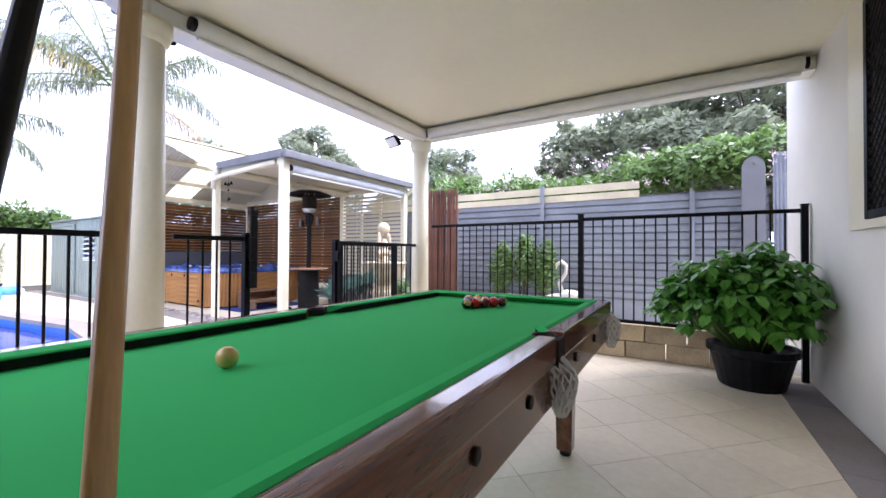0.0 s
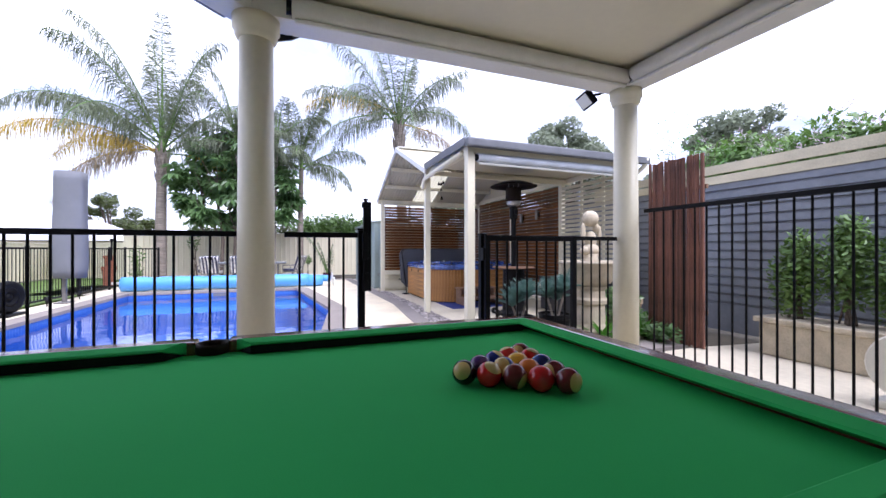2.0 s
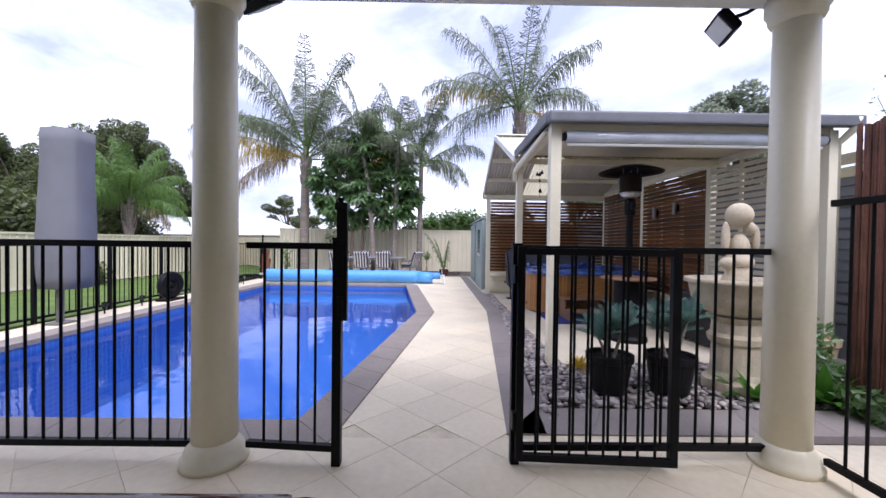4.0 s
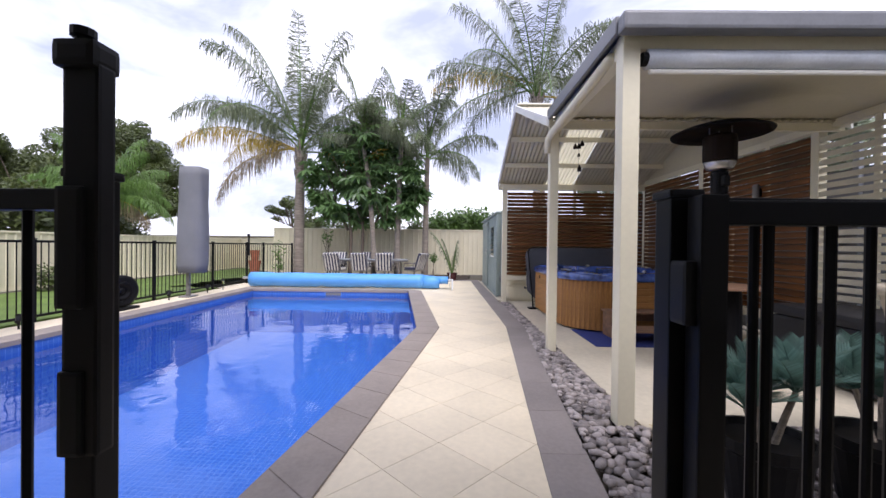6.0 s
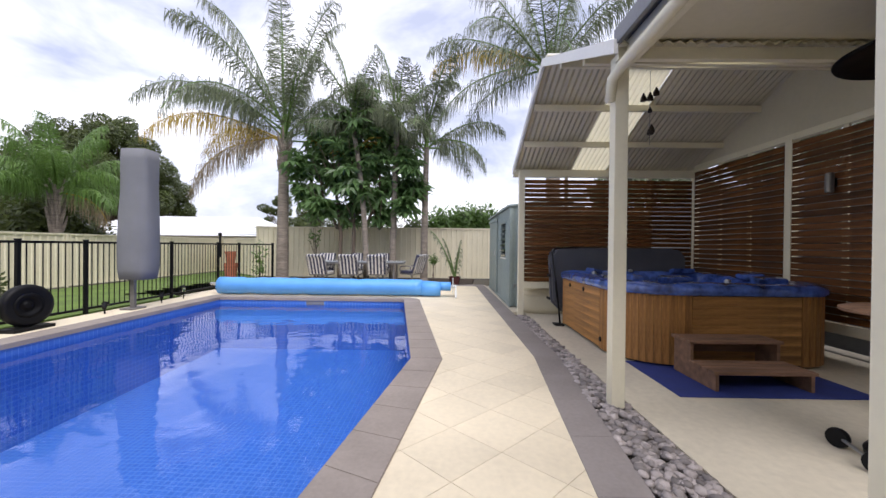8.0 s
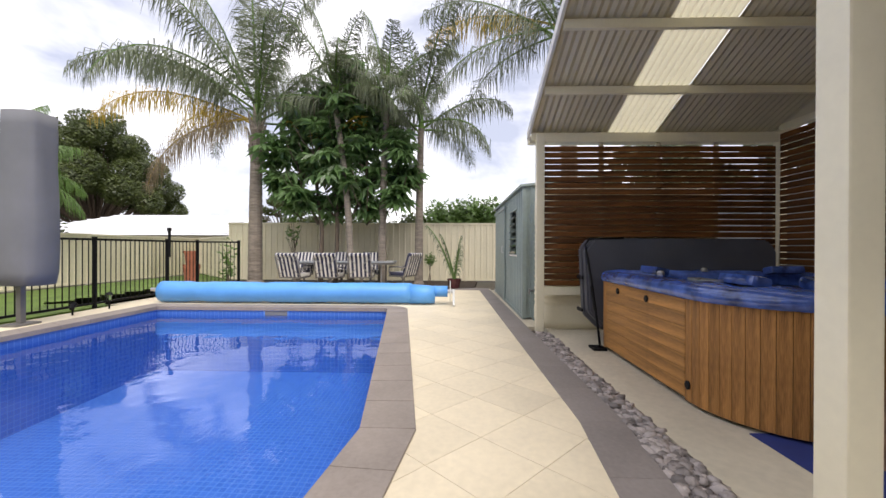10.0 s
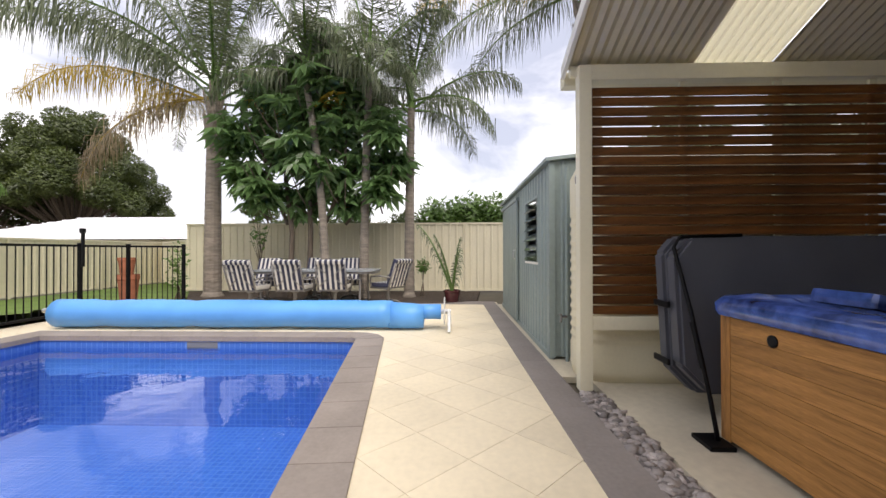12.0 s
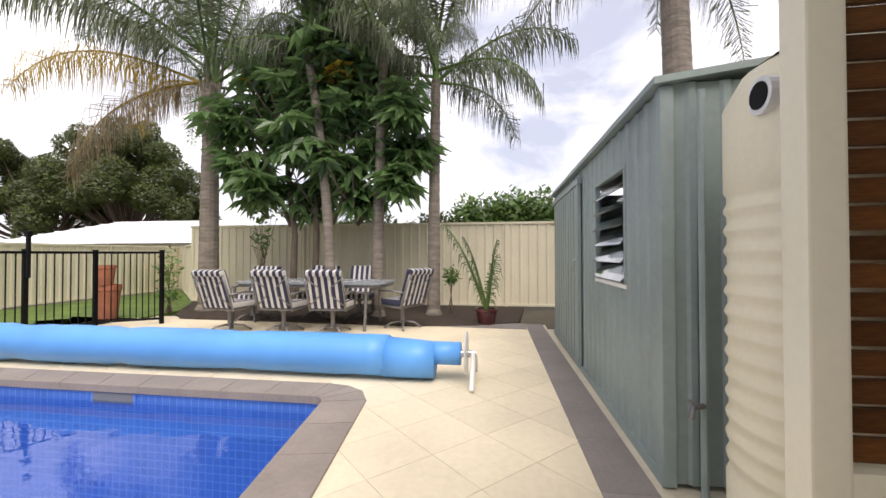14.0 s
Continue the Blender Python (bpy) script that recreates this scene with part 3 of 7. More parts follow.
def make_pavilion():
    pav = thing("pavilion", (-7.7, 6.2, 0), "cream steel pavilion with a flat front roof and a gabled spa roof", "pavilion", kind="structure")

    def post(x, y, h, w=0.10):
        bm = bmesh.new()
        box(bm, (x - w / 2, y - w / 2, 0), (x + w / 2, y + w / 2, h), 0.008)
        part("post", bm, M["cream_paint"], pav)
    for x, h in ((-4.82, 2.655), (-6.70, 2.64), (-10.62, 2.56)):
        post(x, P_Y0, h, 0.115 if x > -5 else 0.10)
    post(-4.82, P_Y1, 2.60)
    for x in (-6.68, -8.70, -10.62):
        post(x, P_Y1, 2.60)
    # flat front roof
    part("front_beam", cube((-4.88, P_Y0 + 0.06, 2.55), (-4.78, P_Y1, 2.655), 0.006), M["cream_paint"], pav)
    part("side_beam", cube((-6.64, P_Y0 - 0.045, 2.53), (-4.88, P_Y0 + 0.045, 2.655), 0.006), M["cream_paint"], pav)
    part("rear_beam", cube((-10.6, P_Y1 - 0.04, 2.572), (-4.88, P_Y1 + 0.05, 2.655), 0.006), M["cream_paint"], pav)
    part("flat_ceiling", cube((-6.62, P_Y0 + 0.05, 2.658), (-4.80, P_Y1, 2.682)), M["roof_under"], pav)
    part("flat_roof", cube((-6.55, P_Y0 - 0.10, 2.686), (-4.72, P_Y1 + 0.15, 2.72)), M["grey_roof"], pav)
    bm = bmesh.new()
    box(bm, (-4.715, P_Y0 - 0.12, 2.60), (-4.61, P_Y1 + 0.18, 2.715), 0.02)
    part("gutter", bm, M["grey_roof"], pav, "dark grey folded metal gutter")
    part("verge_cap", cube((-6.5, P_Y0 - 0.13, 2.62), (-4.72, P_Y0 - 0.102, 2.735), 0.006), M["grey_roof"], pav)
    bm = bmesh.new()
    tube(bm, [(-4.95, P_Y0 - 0.06, 2.57), (-6.5, P_Y0 - 0.06, 2.50), (-6.66, P_Y0 - 0.07, 2.46), (-6.68, P_Y0 - 0.075, 2.3)], 0.04, 12)
    part("downpipe", bm, M["cream_paint"], pav, smooth=True)
    bm = bmesh.new()
    tube(bm, [(-4.64, P_Y1 + 0.12, 2.70), (-4.66, P_Y1 + 0.10, 2.58), (-4.82, P_Y1 + 0.08, 2.45), (-4.84, P_Y1 + 0.08, 0.1)], 0.04, 12)
    part("downpipe", bm, M["cream_paint"], pav, smooth=True)
    # gabled roof: ridge across the walk
    XR, ZR, XF, XN, ZE = -8.55, 3.50, -10.72, -6.45, 2.58
    ya, yb = P_Y0 - 0.12, P_Y1 + 0.12

    def corrugated(x0, z0, x1, z1, y0, y1, material, name):
        n = max(6, round(abs(y1 - y0) / 0.038))
        bm = bmesh.new()
        rows = []
        for k in range(n + 1):
            y = y0 + (y1 - y0) * k / n
            dz = 0.011 * (1 if k % 2 else -1)
            rows.append([bm.verts.new((x, y, z + dz + th)) for x, z, th in ((x0, z0, 0), (x1, z1, 0), (x1, z1, 0.012), (x0, z0, 0.012))])
        for p, q in zip(rows, rows[1:]):
            for i in range(4):
                bm.faces.new((p[i], q[i], q[(i + 1) % 4], p[(i + 1) % 4]))
        return part(name, bm, material, pav)
    strips = [(ya, 5.62, "roof_under"), (5.62, 6.25, "skylight"), (6.25, yb, "roof_under")]
    for y0, y1, k in strips:
        corrugated(XF, ZE, XR, ZR, y0, y1, M[k], "roof_sheet" if k != "skylight" else "skylight_sheet")
        corrugated(XR, ZR, XN, ZE + 0.04, y0, y1, M[k], "roof_sheet" if k != "skylight" else "skylight_sheet")
    # verge trims, rafters and purlins
    for y in (ya - 0.03, yb):
        for x0, z0, x1, z1 in ((XF, ZE, XR, ZR), (XR, ZR, XN, ZE + 0.04)):
            bm = bmesh.new()
            vs = [bm.verts.new((x, y + dy, z + dz)) for x, z in ((x0, z0), (x1, z1)) for dy in (0, 0.03) for dz in (-0.07, 0.03)]
            for q in ((0, 1, 3, 2), (4, 6, 7, 5), (0, 4, 5, 1), (2, 3, 7, 6), (0, 2, 6, 4), (1, 5, 7, 3)):
                bm.faces.new([vs[i] for i in q])
            part("verge_trim", bm, M["white_paint"], pav)
    part("ridge_cap", cube((XR - 0.12, ya, ZR + 0.014), (XR + 0.12, yb, ZR + 0.034), 0.008), M["white_paint"], pav)
    for k in (0.03, 0.36, 0.70):
        for x0, z0 in ((XF, ZE), (XN, ZE + 0.04)):
            x, z = x0 + (XR - x0) * k, z0 + (ZR - z0) * k
            part("purlin", cube((x - 0.025, ya + 0.02, z - 0.115), (x + 0.025, yb - 0.02, z - 0.03), 0.004), M["cream_paint"], pav)
    part("eave_beam", cube((-10.67, P_Y0 + 0.05, 2.44), (-10.57, P_Y1 - 0.05, 2.56), 0.006), M["cream_paint"], pav)
    part("eave_gutter", cube((-10.86, ya, 2.47), (-10.74, yb, 2.58), 0.015), M["cream_paint"], pav)
    # gable infill at the rear
    bm = bmesh.new()
    poly = [(-10.6, 2.657), (-6.5, 2.657), (XR, ZR - 0.02)]
    fr = [bm.verts.new((x, P_Y1 - 0.01, z)) for x, z in poly]
    bk = [bm.verts.new((x, P_Y1 + 0.02, z)) for x, z in poly]
    bm.faces.new(fr)
    bm.faces.new(bk[::-1])
    for i in range(3):
        bm.faces.new((fr[i], fr[(i + 1) % 3], bk[(i + 1) % 3], bk[i]))
    part("gable_sheet", bm, M["roof_under"], pav)
    return pav


pavilion = make_pavilion()
solid("pavilion_floor", prism(bmesh.new(), [(-10.9, 4.86), (-4.76, 4.86), (-4.76, 7.95), (-10.9, 7.95)], -0.05, 0.004), M["slab"], "plain cream concrete pavilion floor", "floor", kind="structure")


def slat_screen(name, a, b, z0, z1, pitch, h, material, label, battens, group="", width=0.03):
    """A screen of level slats from a to b with upright battens behind."""
    s = thing(name, (*a, 0), label, "screen", group)
    a, b = Vector((*a, 0)), Vector((*b, 0))
    L, ang = (b - a).length, math.atan2(b.y - a.y, b.x - a.x)
    bm = bmesh.new()
    box(bm, (0, -0.009, 0), (L, 0.009, h))
    me = bpy.data.meshes.new("slat")
    bm.to_mesh(me)
    bm.free()
    me.materials.append(material)
    rng = random.Random(int(L * 1000))
    n = int((z1 - z0) / pitch)
    for i in range(n):
        m = Matrix.Translation((0, 0, z0 + i * pitch + rng.uniform(-0.002, 0.002))) @ pose(0, 0, 0, rng.uniform(-2, 2), rng.uniform(-0.05, 0.05), math.degrees(ang))
        piece("slat", me, m, s)
    side = Vector((-math.sin(ang), math.cos(ang), 0))
    for k in range(battens):
        p = a + (b - a) * ((k + 1) / (battens + 1))
        bm = bmesh.new()
        box(bm, (-width, 0.011, z0 - 0.02), (width, 0.035, z1 + 0.01), 0.003, Matrix.Translation(p) @ Matrix.Rotation(ang, 4, "Z"))
        part("batten", bm, M["cream_paint"], s, "pale steel batten")
    return s


G = "stained slat screens"
slat_screen("slat_screen", (-10.62, 4.80), (-10.62, 7.72), 0.60, 2.455, 0.0785, 0.0665, M["dark_slat"], "dark stained timber slat screen at the spa's end", 3, G)
slat_screen("slat_screen", (-10.56, 7.74), (-8.76, 7.74), 0.42, 2.60, 0.0785, 0.0685, M["dark_slat"], "dark stained timber slat screen along the spa's back", 2, G)
slat_screen("slat_screen", (-8.64, 7.74), (-6.74, 7.74), 0.42, 2.60, 0.0785, 0.0685, M["dark_slat"], "dark stained timber slat screen along the spa's back", 2, G)
slat_screen("slat_screen", (-6.62, 7.74), (-4.88, 7.74), 0.41, 2.60, 0.088, 0.058, M["cream_slat"], "cream painted slat screen behind the fountain", 2, "cream slat screens")
solid("screen_rail", cube((-10.665, 4.79, 0.48), (-10.575, 7.72, 0.585), 0.005), M["cream_paint"], "cream rail under the end slat screen", "rail")
solid("screen_rail", cube((-10.56, 7.71, 0.29), (-4.88, 7.79, 0.40), 0.005), M["cream_paint"], "cream rail under the rear slat screens", "rail")
rolled_blind("rolled_blind", (-4.79, 4.85, 2.485), (-4.79, 7.68, 2.485), 0.065, M["clear_blind"], "rolled-up clear plastic blind under the pavilion's front beam")


# ---- steel fences ----
def sheet_fence(name, a, b, z0, z1, material, label, pitch=0.19, depth=0.022, post_every=2.37):
    f = thing(name, (*a, 0), label, "fence")
    a, b = Vector((*a, 0)), Vector((*b, 0))
    L, ang = (b - a).length, math.atan2(b.y - a.y, b.x - a.x)
    m = Matrix.Translation(a) @ Matrix.Rotation(ang, 4, "Z")
    prof, x = [], 0.0
    while x < L:
        for dx, dy in ((0, 0), (0.66, 0), (0.74, depth), (0.92, depth)):
            if x + dx * pitch < L:
                prof.append((x + dx * pitch, dy))
        x += pitch
    prof.append((L, 0))
    bm = bmesh.new()
    rows = [[bm.verts.new(m @ Vector((px, py + t, z))) for z, t in ((z0, 0), (z1, 0), (z1, 0.003), (z0, 0.003))] for px, py in prof]
    for p, q in zip(rows, rows[1:]):
        for i in range(4):
            bm.faces.new((p[i], p[(i + 1) % 4], q[(i + 1) % 4], q[i]))
    part("sheet", bm, material, f)
    for z in (z0, z1 - 0.04):
        bm = bmesh.new()
        box(bm, (0, -0.026, z), (L, 0.04, z + 0.05), 0.004, m)
        part("rail", bm, material, f)
    k = 0.0
    while k <= L + 0.01:
        bm = bmesh.new()
        box(bm, (k - 0.03, -0.03, 0 if z0 < 0.2 else z0), (k + 0.03, 0.046, z1 + 0.012), 0.004, m)
        part("post", bm, material, f)
        k += post_every
    return f


sheet_fence("boundary_fence", (-18.06, 6.4), (-18.06, -3.7), 0.03, 1.87, M["cb_cream"], "cream ribbed steel boundary fence behind the palms")
sheet_fence("boundary_fence", (-18.10, -3.7), (-21.0, -6.6), 0.03, 1.43, M["cb_cream"], "cream ribbed steel boundary fence beside the lawn")
sheet_fence("boundary_fence", (-21.0, -6.7), (2.0, -6.7), 0.03, 1.43, M["cb_cream"], "cream ribbed steel boundary fence along the lawn")


def make_lawn():
    bm = bmesh.new()
    prism(bm, [(-20.9, -6.6), (1.4, -6.6), (1.4, -2.75), (-20.9, -2.75)], -0.055, 0.0)
    solid("lawn", bm, M["lawn"], "short green lawn behind the pool fence", "lawn", kind="structure")


make_lawn()


# ---- garden shed and water tank ----
def make_shed():
    X0, X1, Y0, Y1, H0, H1 = -11.48, -15.35, 4.69, 6.15, 2.00, 2.10
    shed = thing("garden_shed", (-13.4, 5.6, 0), "grey-green ribbed steel garden shed with a louvre window", "shed")

    def ribbed(a, b, z0, z1, name, holes=()):
        a, b = Vector((*a, 0)), Vector((*b, 0))
        L, ang = (b - a).length, math.atan2(b.y - a.y, b.x - a.x)
        m = Matrix.Translation(a) @ Matrix.Rotation(ang, 4, "Z")
        xs, x = [], 0.0
        while x < L - 0.02:
            for dx, d in ((0, 0), (0.10, 0), (0.115, 0.012), (0.145, 0.012), (0.16, 0)):
                if x + dx < L:
                    xs.append((x + dx, d))
            x += 0.16
        xs.append((L, 0))
        bm = bmesh.new()
        for (p, d0), (q, d1) in zip(xs, xs[1:]):
            mid = (p + q) / 2
            cuts = [(z0, z1)]
            for h0, h1, hz0, hz1 in holes:
                if h0 < mid < h1:
                    cuts = [(z0, hz0), (hz1, z1)]
            for c0, c1 in cuts:
                bm.faces.new([bm.verts.new(m @ Vector(v)) for v in ((p, -d0, c0), (q, -d1, c0), (q, -d1, c1), (p, -d0, c1))])
                bm.faces.new([bm.verts.new(m @ Vector(v)) for v in ((p, 0.02, c0), (p, 0.02, c1), (q, 0.02, c1), (q, 0.02, c0))])
        return part(name, bm, M["shed_steel"], shed)
    # long wall runs along x towards the boundary; window hole at 0.56 to 1.32 m from the near corner
    ribbed((X1, Y0), (X0, Y0), 0.03, H0, "front_wall", ((X0 - 0.56 - 0.76 - X1, X0 - 0.56 - X1, 0.97, 1.72),))
    ribbed((X0, Y0), (X0, Y1), 0.03, H0 + 0.02, "end_wall")
    ribbed((X1, Y1), (X1, Y0), 0.03, H0 + 0.02, "end_wall")
    ribbed((X0, Y1), (X1, Y1), 0.03, H1, "rear_wall")
    bm = bmesh.new()
    vs = [bm.verts.new(v) for v in ((X0 + 0.05, Y0 - 0.06, H0 + 0.005), (X1 - 0.05, Y0 - 0.06, H0 + 0.005), (X1 - 0.05, Y1 + 0.05, H1 + 0.1), (X0 + 0.05, Y1 + 0.05, H1 + 0.1))]
    top = [bm.verts.new(v.co + Vector((0, 0, 0.035))) for v in vs]
    bm.faces.new(vs)
    bm.faces.new(top[::-1])
    for i in range(4):
        bm.faces.new((vs[i], top[i], top[(i + 1) % 4], vs[(i + 1) % 4]))
    part("roof", bm, M["shed_steel"], shed)
    part("corner_trim", cube((X0 - 0.03, Y0 - 0.022, 0.02), (X0 + 0.022, Y0 + 0.04, H0), 0.004), M["shed_steel"], shed)
    part("base_rail", cube((X1, Y0 - 0.018, 0.0), (X0, Y0 + 0.03, 0.06), 0.004), M["shed_steel"], shed)
    # sliding door
    d = part("door", cube((-14.96, Y0 - 0.034, 0.07), (-13.45, Y0 - 0.024, 1.86), 0.003), M["shed_steel"], shed)
    for i in range(9):
        x = -13.47 - i * 0.165
        part("rib", cube((x - 0.12, Y0 - 0.043, 0.09), (x, Y0 - 0.0345, 1.84), 0.003), M["shed_steel"], d)
    part("door_track", cube((-15.2, Y0 - 0.05, 1.865), (-13.38, Y0 - 0.002, 1.92), 0.004), M["shed_steel"], shed)
    part("door_stile", cube((-13.44, Y0 - 0.048, 0.05), (-13.39, Y0 - 0.016, 1.86), 0.004), M["shed_steel"], shed)
    bm = bmesh.new()
    tube(bm, [(-13.52, Y0 - 0.04, 0.98), (-13.52, Y0 - 0.075, 1.0), (-13.52, Y0 - 0.075, 1.10), (-13.52, Y0 - 0.04, 1.12)], 0.008, 8)
    part("handle", bm, M["steel"], d)
    # louvre window
    wx0, wx1 = X0 - 0.56 - 0.76, X0 - 0.56
    win = part("window", cube((wx0 - 0.02, Y0 - 0.02, 0.94), (wx1 + 0.02, Y0 + 0.02, 0.968), 0.004), M["white_paint"], shed)
    part("frame_top", cube((wx0 - 0.02, Y0 - 0.02, 1.722), (wx1 + 0.02, Y0 + 0.02, 1.75), 0.004), M["shed_steel"], win)
    for x in (wx0, wx1):
        part("frame_side", cube((x - 0.02, Y0 - 0.02, 0.969), (x + 0.012, Y0 + 0.02, 1.721), 0.004), M["shed_steel"], win)
    for i in range(6):
        bm = bmesh.new()
        box(bm, (wx0 + 0.012, -0.003, -0.07), (wx1 - 0.02, 0.003, 0.07), 0, Matrix.Translation((0, Y0 + 0.005, 1.04 + i * 0.122)) @ Matrix.Rotation(radians(-38), 4, "X"))
        part("louvre_blade", bm, M["glass"], win)
    part("inner_lining", cube((wx0 - 0.2, Y0 + 0.35, 0.6), (wx1 + 0.2, Y0 + 0.37, 1.95)), M["shed_steel"], shed)
    return shed


make_shed()


def make_tank():
    t = thing("water_tank", (-11.05, 5.9, 0), "slim cream plastic rainwater tank with ribbed sides", "tank")
    X0, X1, Y0, Y1, H = -11.30, -10.75, 4.77, 7.2, 1.94
    bm = bmesh.new()

    def ring(z, inset):
        pts = []
        r = 0.24 - inset * 0.3
        for cx, cy, s in ((X1 - r - inset, Y0 + r + inset, -90), (X1 - r - inset, Y1 - r - inset, 0), (X0 + r + inset, Y1 - r - inset, 90), (X0 + r + inset, Y0 + r + inset, 180)):
            for k in range(7):
                a = radians(s + 15 * k)
                pts.append((cx + r * math.cos(a), cy + r * math.sin(a), z))
        return [bm.verts.new(p) for p in pts]
    prof = [(0.0, 0.02), (0.10, 0.0)]
    for i in range(14):
        z = 0.28 + i * 0.082
        prof += [(z, 0.0), (z + 0.025, 0.009), (z + 0.05, 0.009), (z + 0.07, 0.0)]
    prof += [(1.50, 0.0), (1.75, 0.0), (1.86, 0.05), (H, 0.16)]
    rings = [ring(z, i) for z, i in prof]
    for p, q in zip(rings, rings[1:]):
        for k in range(len(p)):
            bm.faces.new((p[k], p[(k + 1) % len(p)], q[(k + 1) % len(p)], q[k]))
    bm.faces.new(rings[0][::-1])
    bm.faces.new(rings[-1])
    part("body", bm, M["tank"], t, smooth=True)
    bm = bmesh.new()
    tube(bm, [(-10.90, 4.93, 1.72), (-10.90, 4.775, 1.72)], 0.066, 18)
    part("overflow_collar", bm, M["white_plastic"], t)
    bm = bmesh.new()
    tube(bm, [(-10.90, 4.82, 1.72), (-10.90, 4.771, 1.72)], 0.048, 18)
    part("overflow_mouth", bm, M["black_plastic"], t)
    return t


make_tank()


# ---- billiard table ----
def make_table():
    X0, X1, Y0, Y1, ZT, ZB = -1.175, 0.035, 0.80, 3.315, 0.908, 0.872
    MY = 2.195
    t = thing("billiard_table", (-0.64, 2.2, 0), "mahogany billiard table with bright green baize and string pockets", "table")
    part("bed", cube((X0 + 0.07, Y0 + 0.07, 0.82), (X1 - 0.07, Y1 - 0.07, ZB)), M["baize"], t, "green baize bed")
    # wooden rails, broken at the pockets
    g = 0.055
    for x0, x1 in ((X0, X0 + 0.062), (X1 - 0.062, X1)):
        for y0, y1 in ((Y0 + g, MY - 0.042), (MY + 0.042, Y1 - g)):
            part("rail", cube((x0, y0, 0.82), (x1, y1, ZT), 0.010), M["mahogany"], t, smooth=False)
    for y0, y1 in ((Y0, Y0 + 0.062), (Y1 - 0.062, Y1)):
        part("rail", cube((X0 + g, y0, 0.82), (X1 - g, y1, ZT), 0.010), M["mahogany_end"], t)

    def cushion(a, b, inward):
        """A long cushion with a slanted nose; a to b along the rail's inner edge."""
        a, b, n = Vector((*a, 0)), Vector((*b, 0)), Vector((*inward, 0))
        d = (b - a).normalized()
        bm = bmesh.new()
        prof = [(0, ZB + 0.002), (0, ZT - 0.001), (0.012, ZT + 0.003), (0.052, ZT - 0.003), (0.058, ZT - 0.008), (0.052, ZT - 0.012), (0.006, ZB + 0.006)]
        ends = []
        for p, s in ((a, 1), (b, -1)):
            ends.append([bm.verts.new((*(p + d * s * off * 0.75 + n * off).xy, z)) for off, z in prof])
        for i in range(len(prof)):
            j = (i + 1) % len(prof)
            bm.faces.new((ends[0][i], ends[0][j], ends[1][j], ends[1][i]))
        bm.faces.new(ends[0][::-1])
        bm.faces.new(ends[1])
        cu = part("cushion", bm, M["baize"], t, "green baize cushion")
        if not inward[0]:
            return
        # shade under the long rails' noses, built as a black strip
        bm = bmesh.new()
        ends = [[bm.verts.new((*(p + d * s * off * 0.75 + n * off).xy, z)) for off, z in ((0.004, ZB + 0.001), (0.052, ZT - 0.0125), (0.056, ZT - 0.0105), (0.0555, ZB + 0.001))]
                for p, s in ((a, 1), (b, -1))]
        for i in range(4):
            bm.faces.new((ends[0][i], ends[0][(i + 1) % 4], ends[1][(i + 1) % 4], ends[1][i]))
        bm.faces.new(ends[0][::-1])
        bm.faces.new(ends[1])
        part("shade_strip", bm, M["cushion_shade"], cu, "black strip put in as shade under the cushion nose")
    k = 0.064
    for x, n in ((X0 + 0.062, (1, 0)), (X1 - 0.062, (-1, 0))):
        for y0, y1 in ((Y0 + k, MY - k), (MY + k, Y1 - k)):
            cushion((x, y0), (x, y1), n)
    for y, n in ((Y0 + 0.062, (0, 1)), (Y1 - 0.062, (0, -1))):
        cushion((X0 + k, y), (X1 - k, y), n)
    # aprons with slots
    for x0, x1 in ((X0 + 0.02, X0 + 0.05), (X1 - 0.05, X1 - 0.02)):
        part("apron", cube((x0, Y0 + 0.03, 0.68), (x1, Y1 - 0.03, 0.819), 0.006), M["mahogany"], t)
    for y0, y1 in ((Y0 + 0.02, Y0 + 0.05), (Y1 - 0.05, Y1 - 0.02)):
        part("apron", cube((X0 + 0.052, y0, 0.68), (X1 - 0.052, y1, 0.819), 0.006), M["mahogany_end"], t)
    for y in (1.30, 1.62, 1.95, 2.50, 2.90):
        bm = bmesh.new()
        lathe(bm, [(0.019, 0), (0.019, 0.006), (0.012, 0.008)], seg=14, m=Matrix.Translation((X1 - 0.02, y, 0.765)) @ Matrix.Rotation(radians(90), 4, "Y"))
        part("bolt_cover", bm, M["black_plastic"], t)
    # legs
    for x in (X0 + 0.24, X1 - 0.24):
        for y in (Y0 + 0.17, Y1 - 0.07):
            bm = bmesh.new()
            lo, hi = 0.042, 0.055
            vs = [bm.verts.new((x + sx * w, y + sy * w, z)) for z, w in ((0.03, lo), (0.68, hi)) for sx, sy in ((-1, -1), (1, -1), (1, 1), (-1, 1))]
            bm.faces.new(vs[:4][::-1])
            bm.faces.new(vs[4:])
            for i in range(4):
                bm.faces.new((vs[i], vs[(i + 1) % 4], vs[4 + (i + 1) % 4], vs[4 + i]))
            bmesh.ops.bevel(bm, geom=bm.edges[:], offset=0.006, segments=2, affect="EDGES")
            leg = part("leg", bm, M["mahogany"], t)
            part("foot", lathe(bmesh.new(), [(0.03, 0), (0.034, 0.01), (0.03, 0.032)], (x, y, 0), 14), M["black_plastic"], leg)
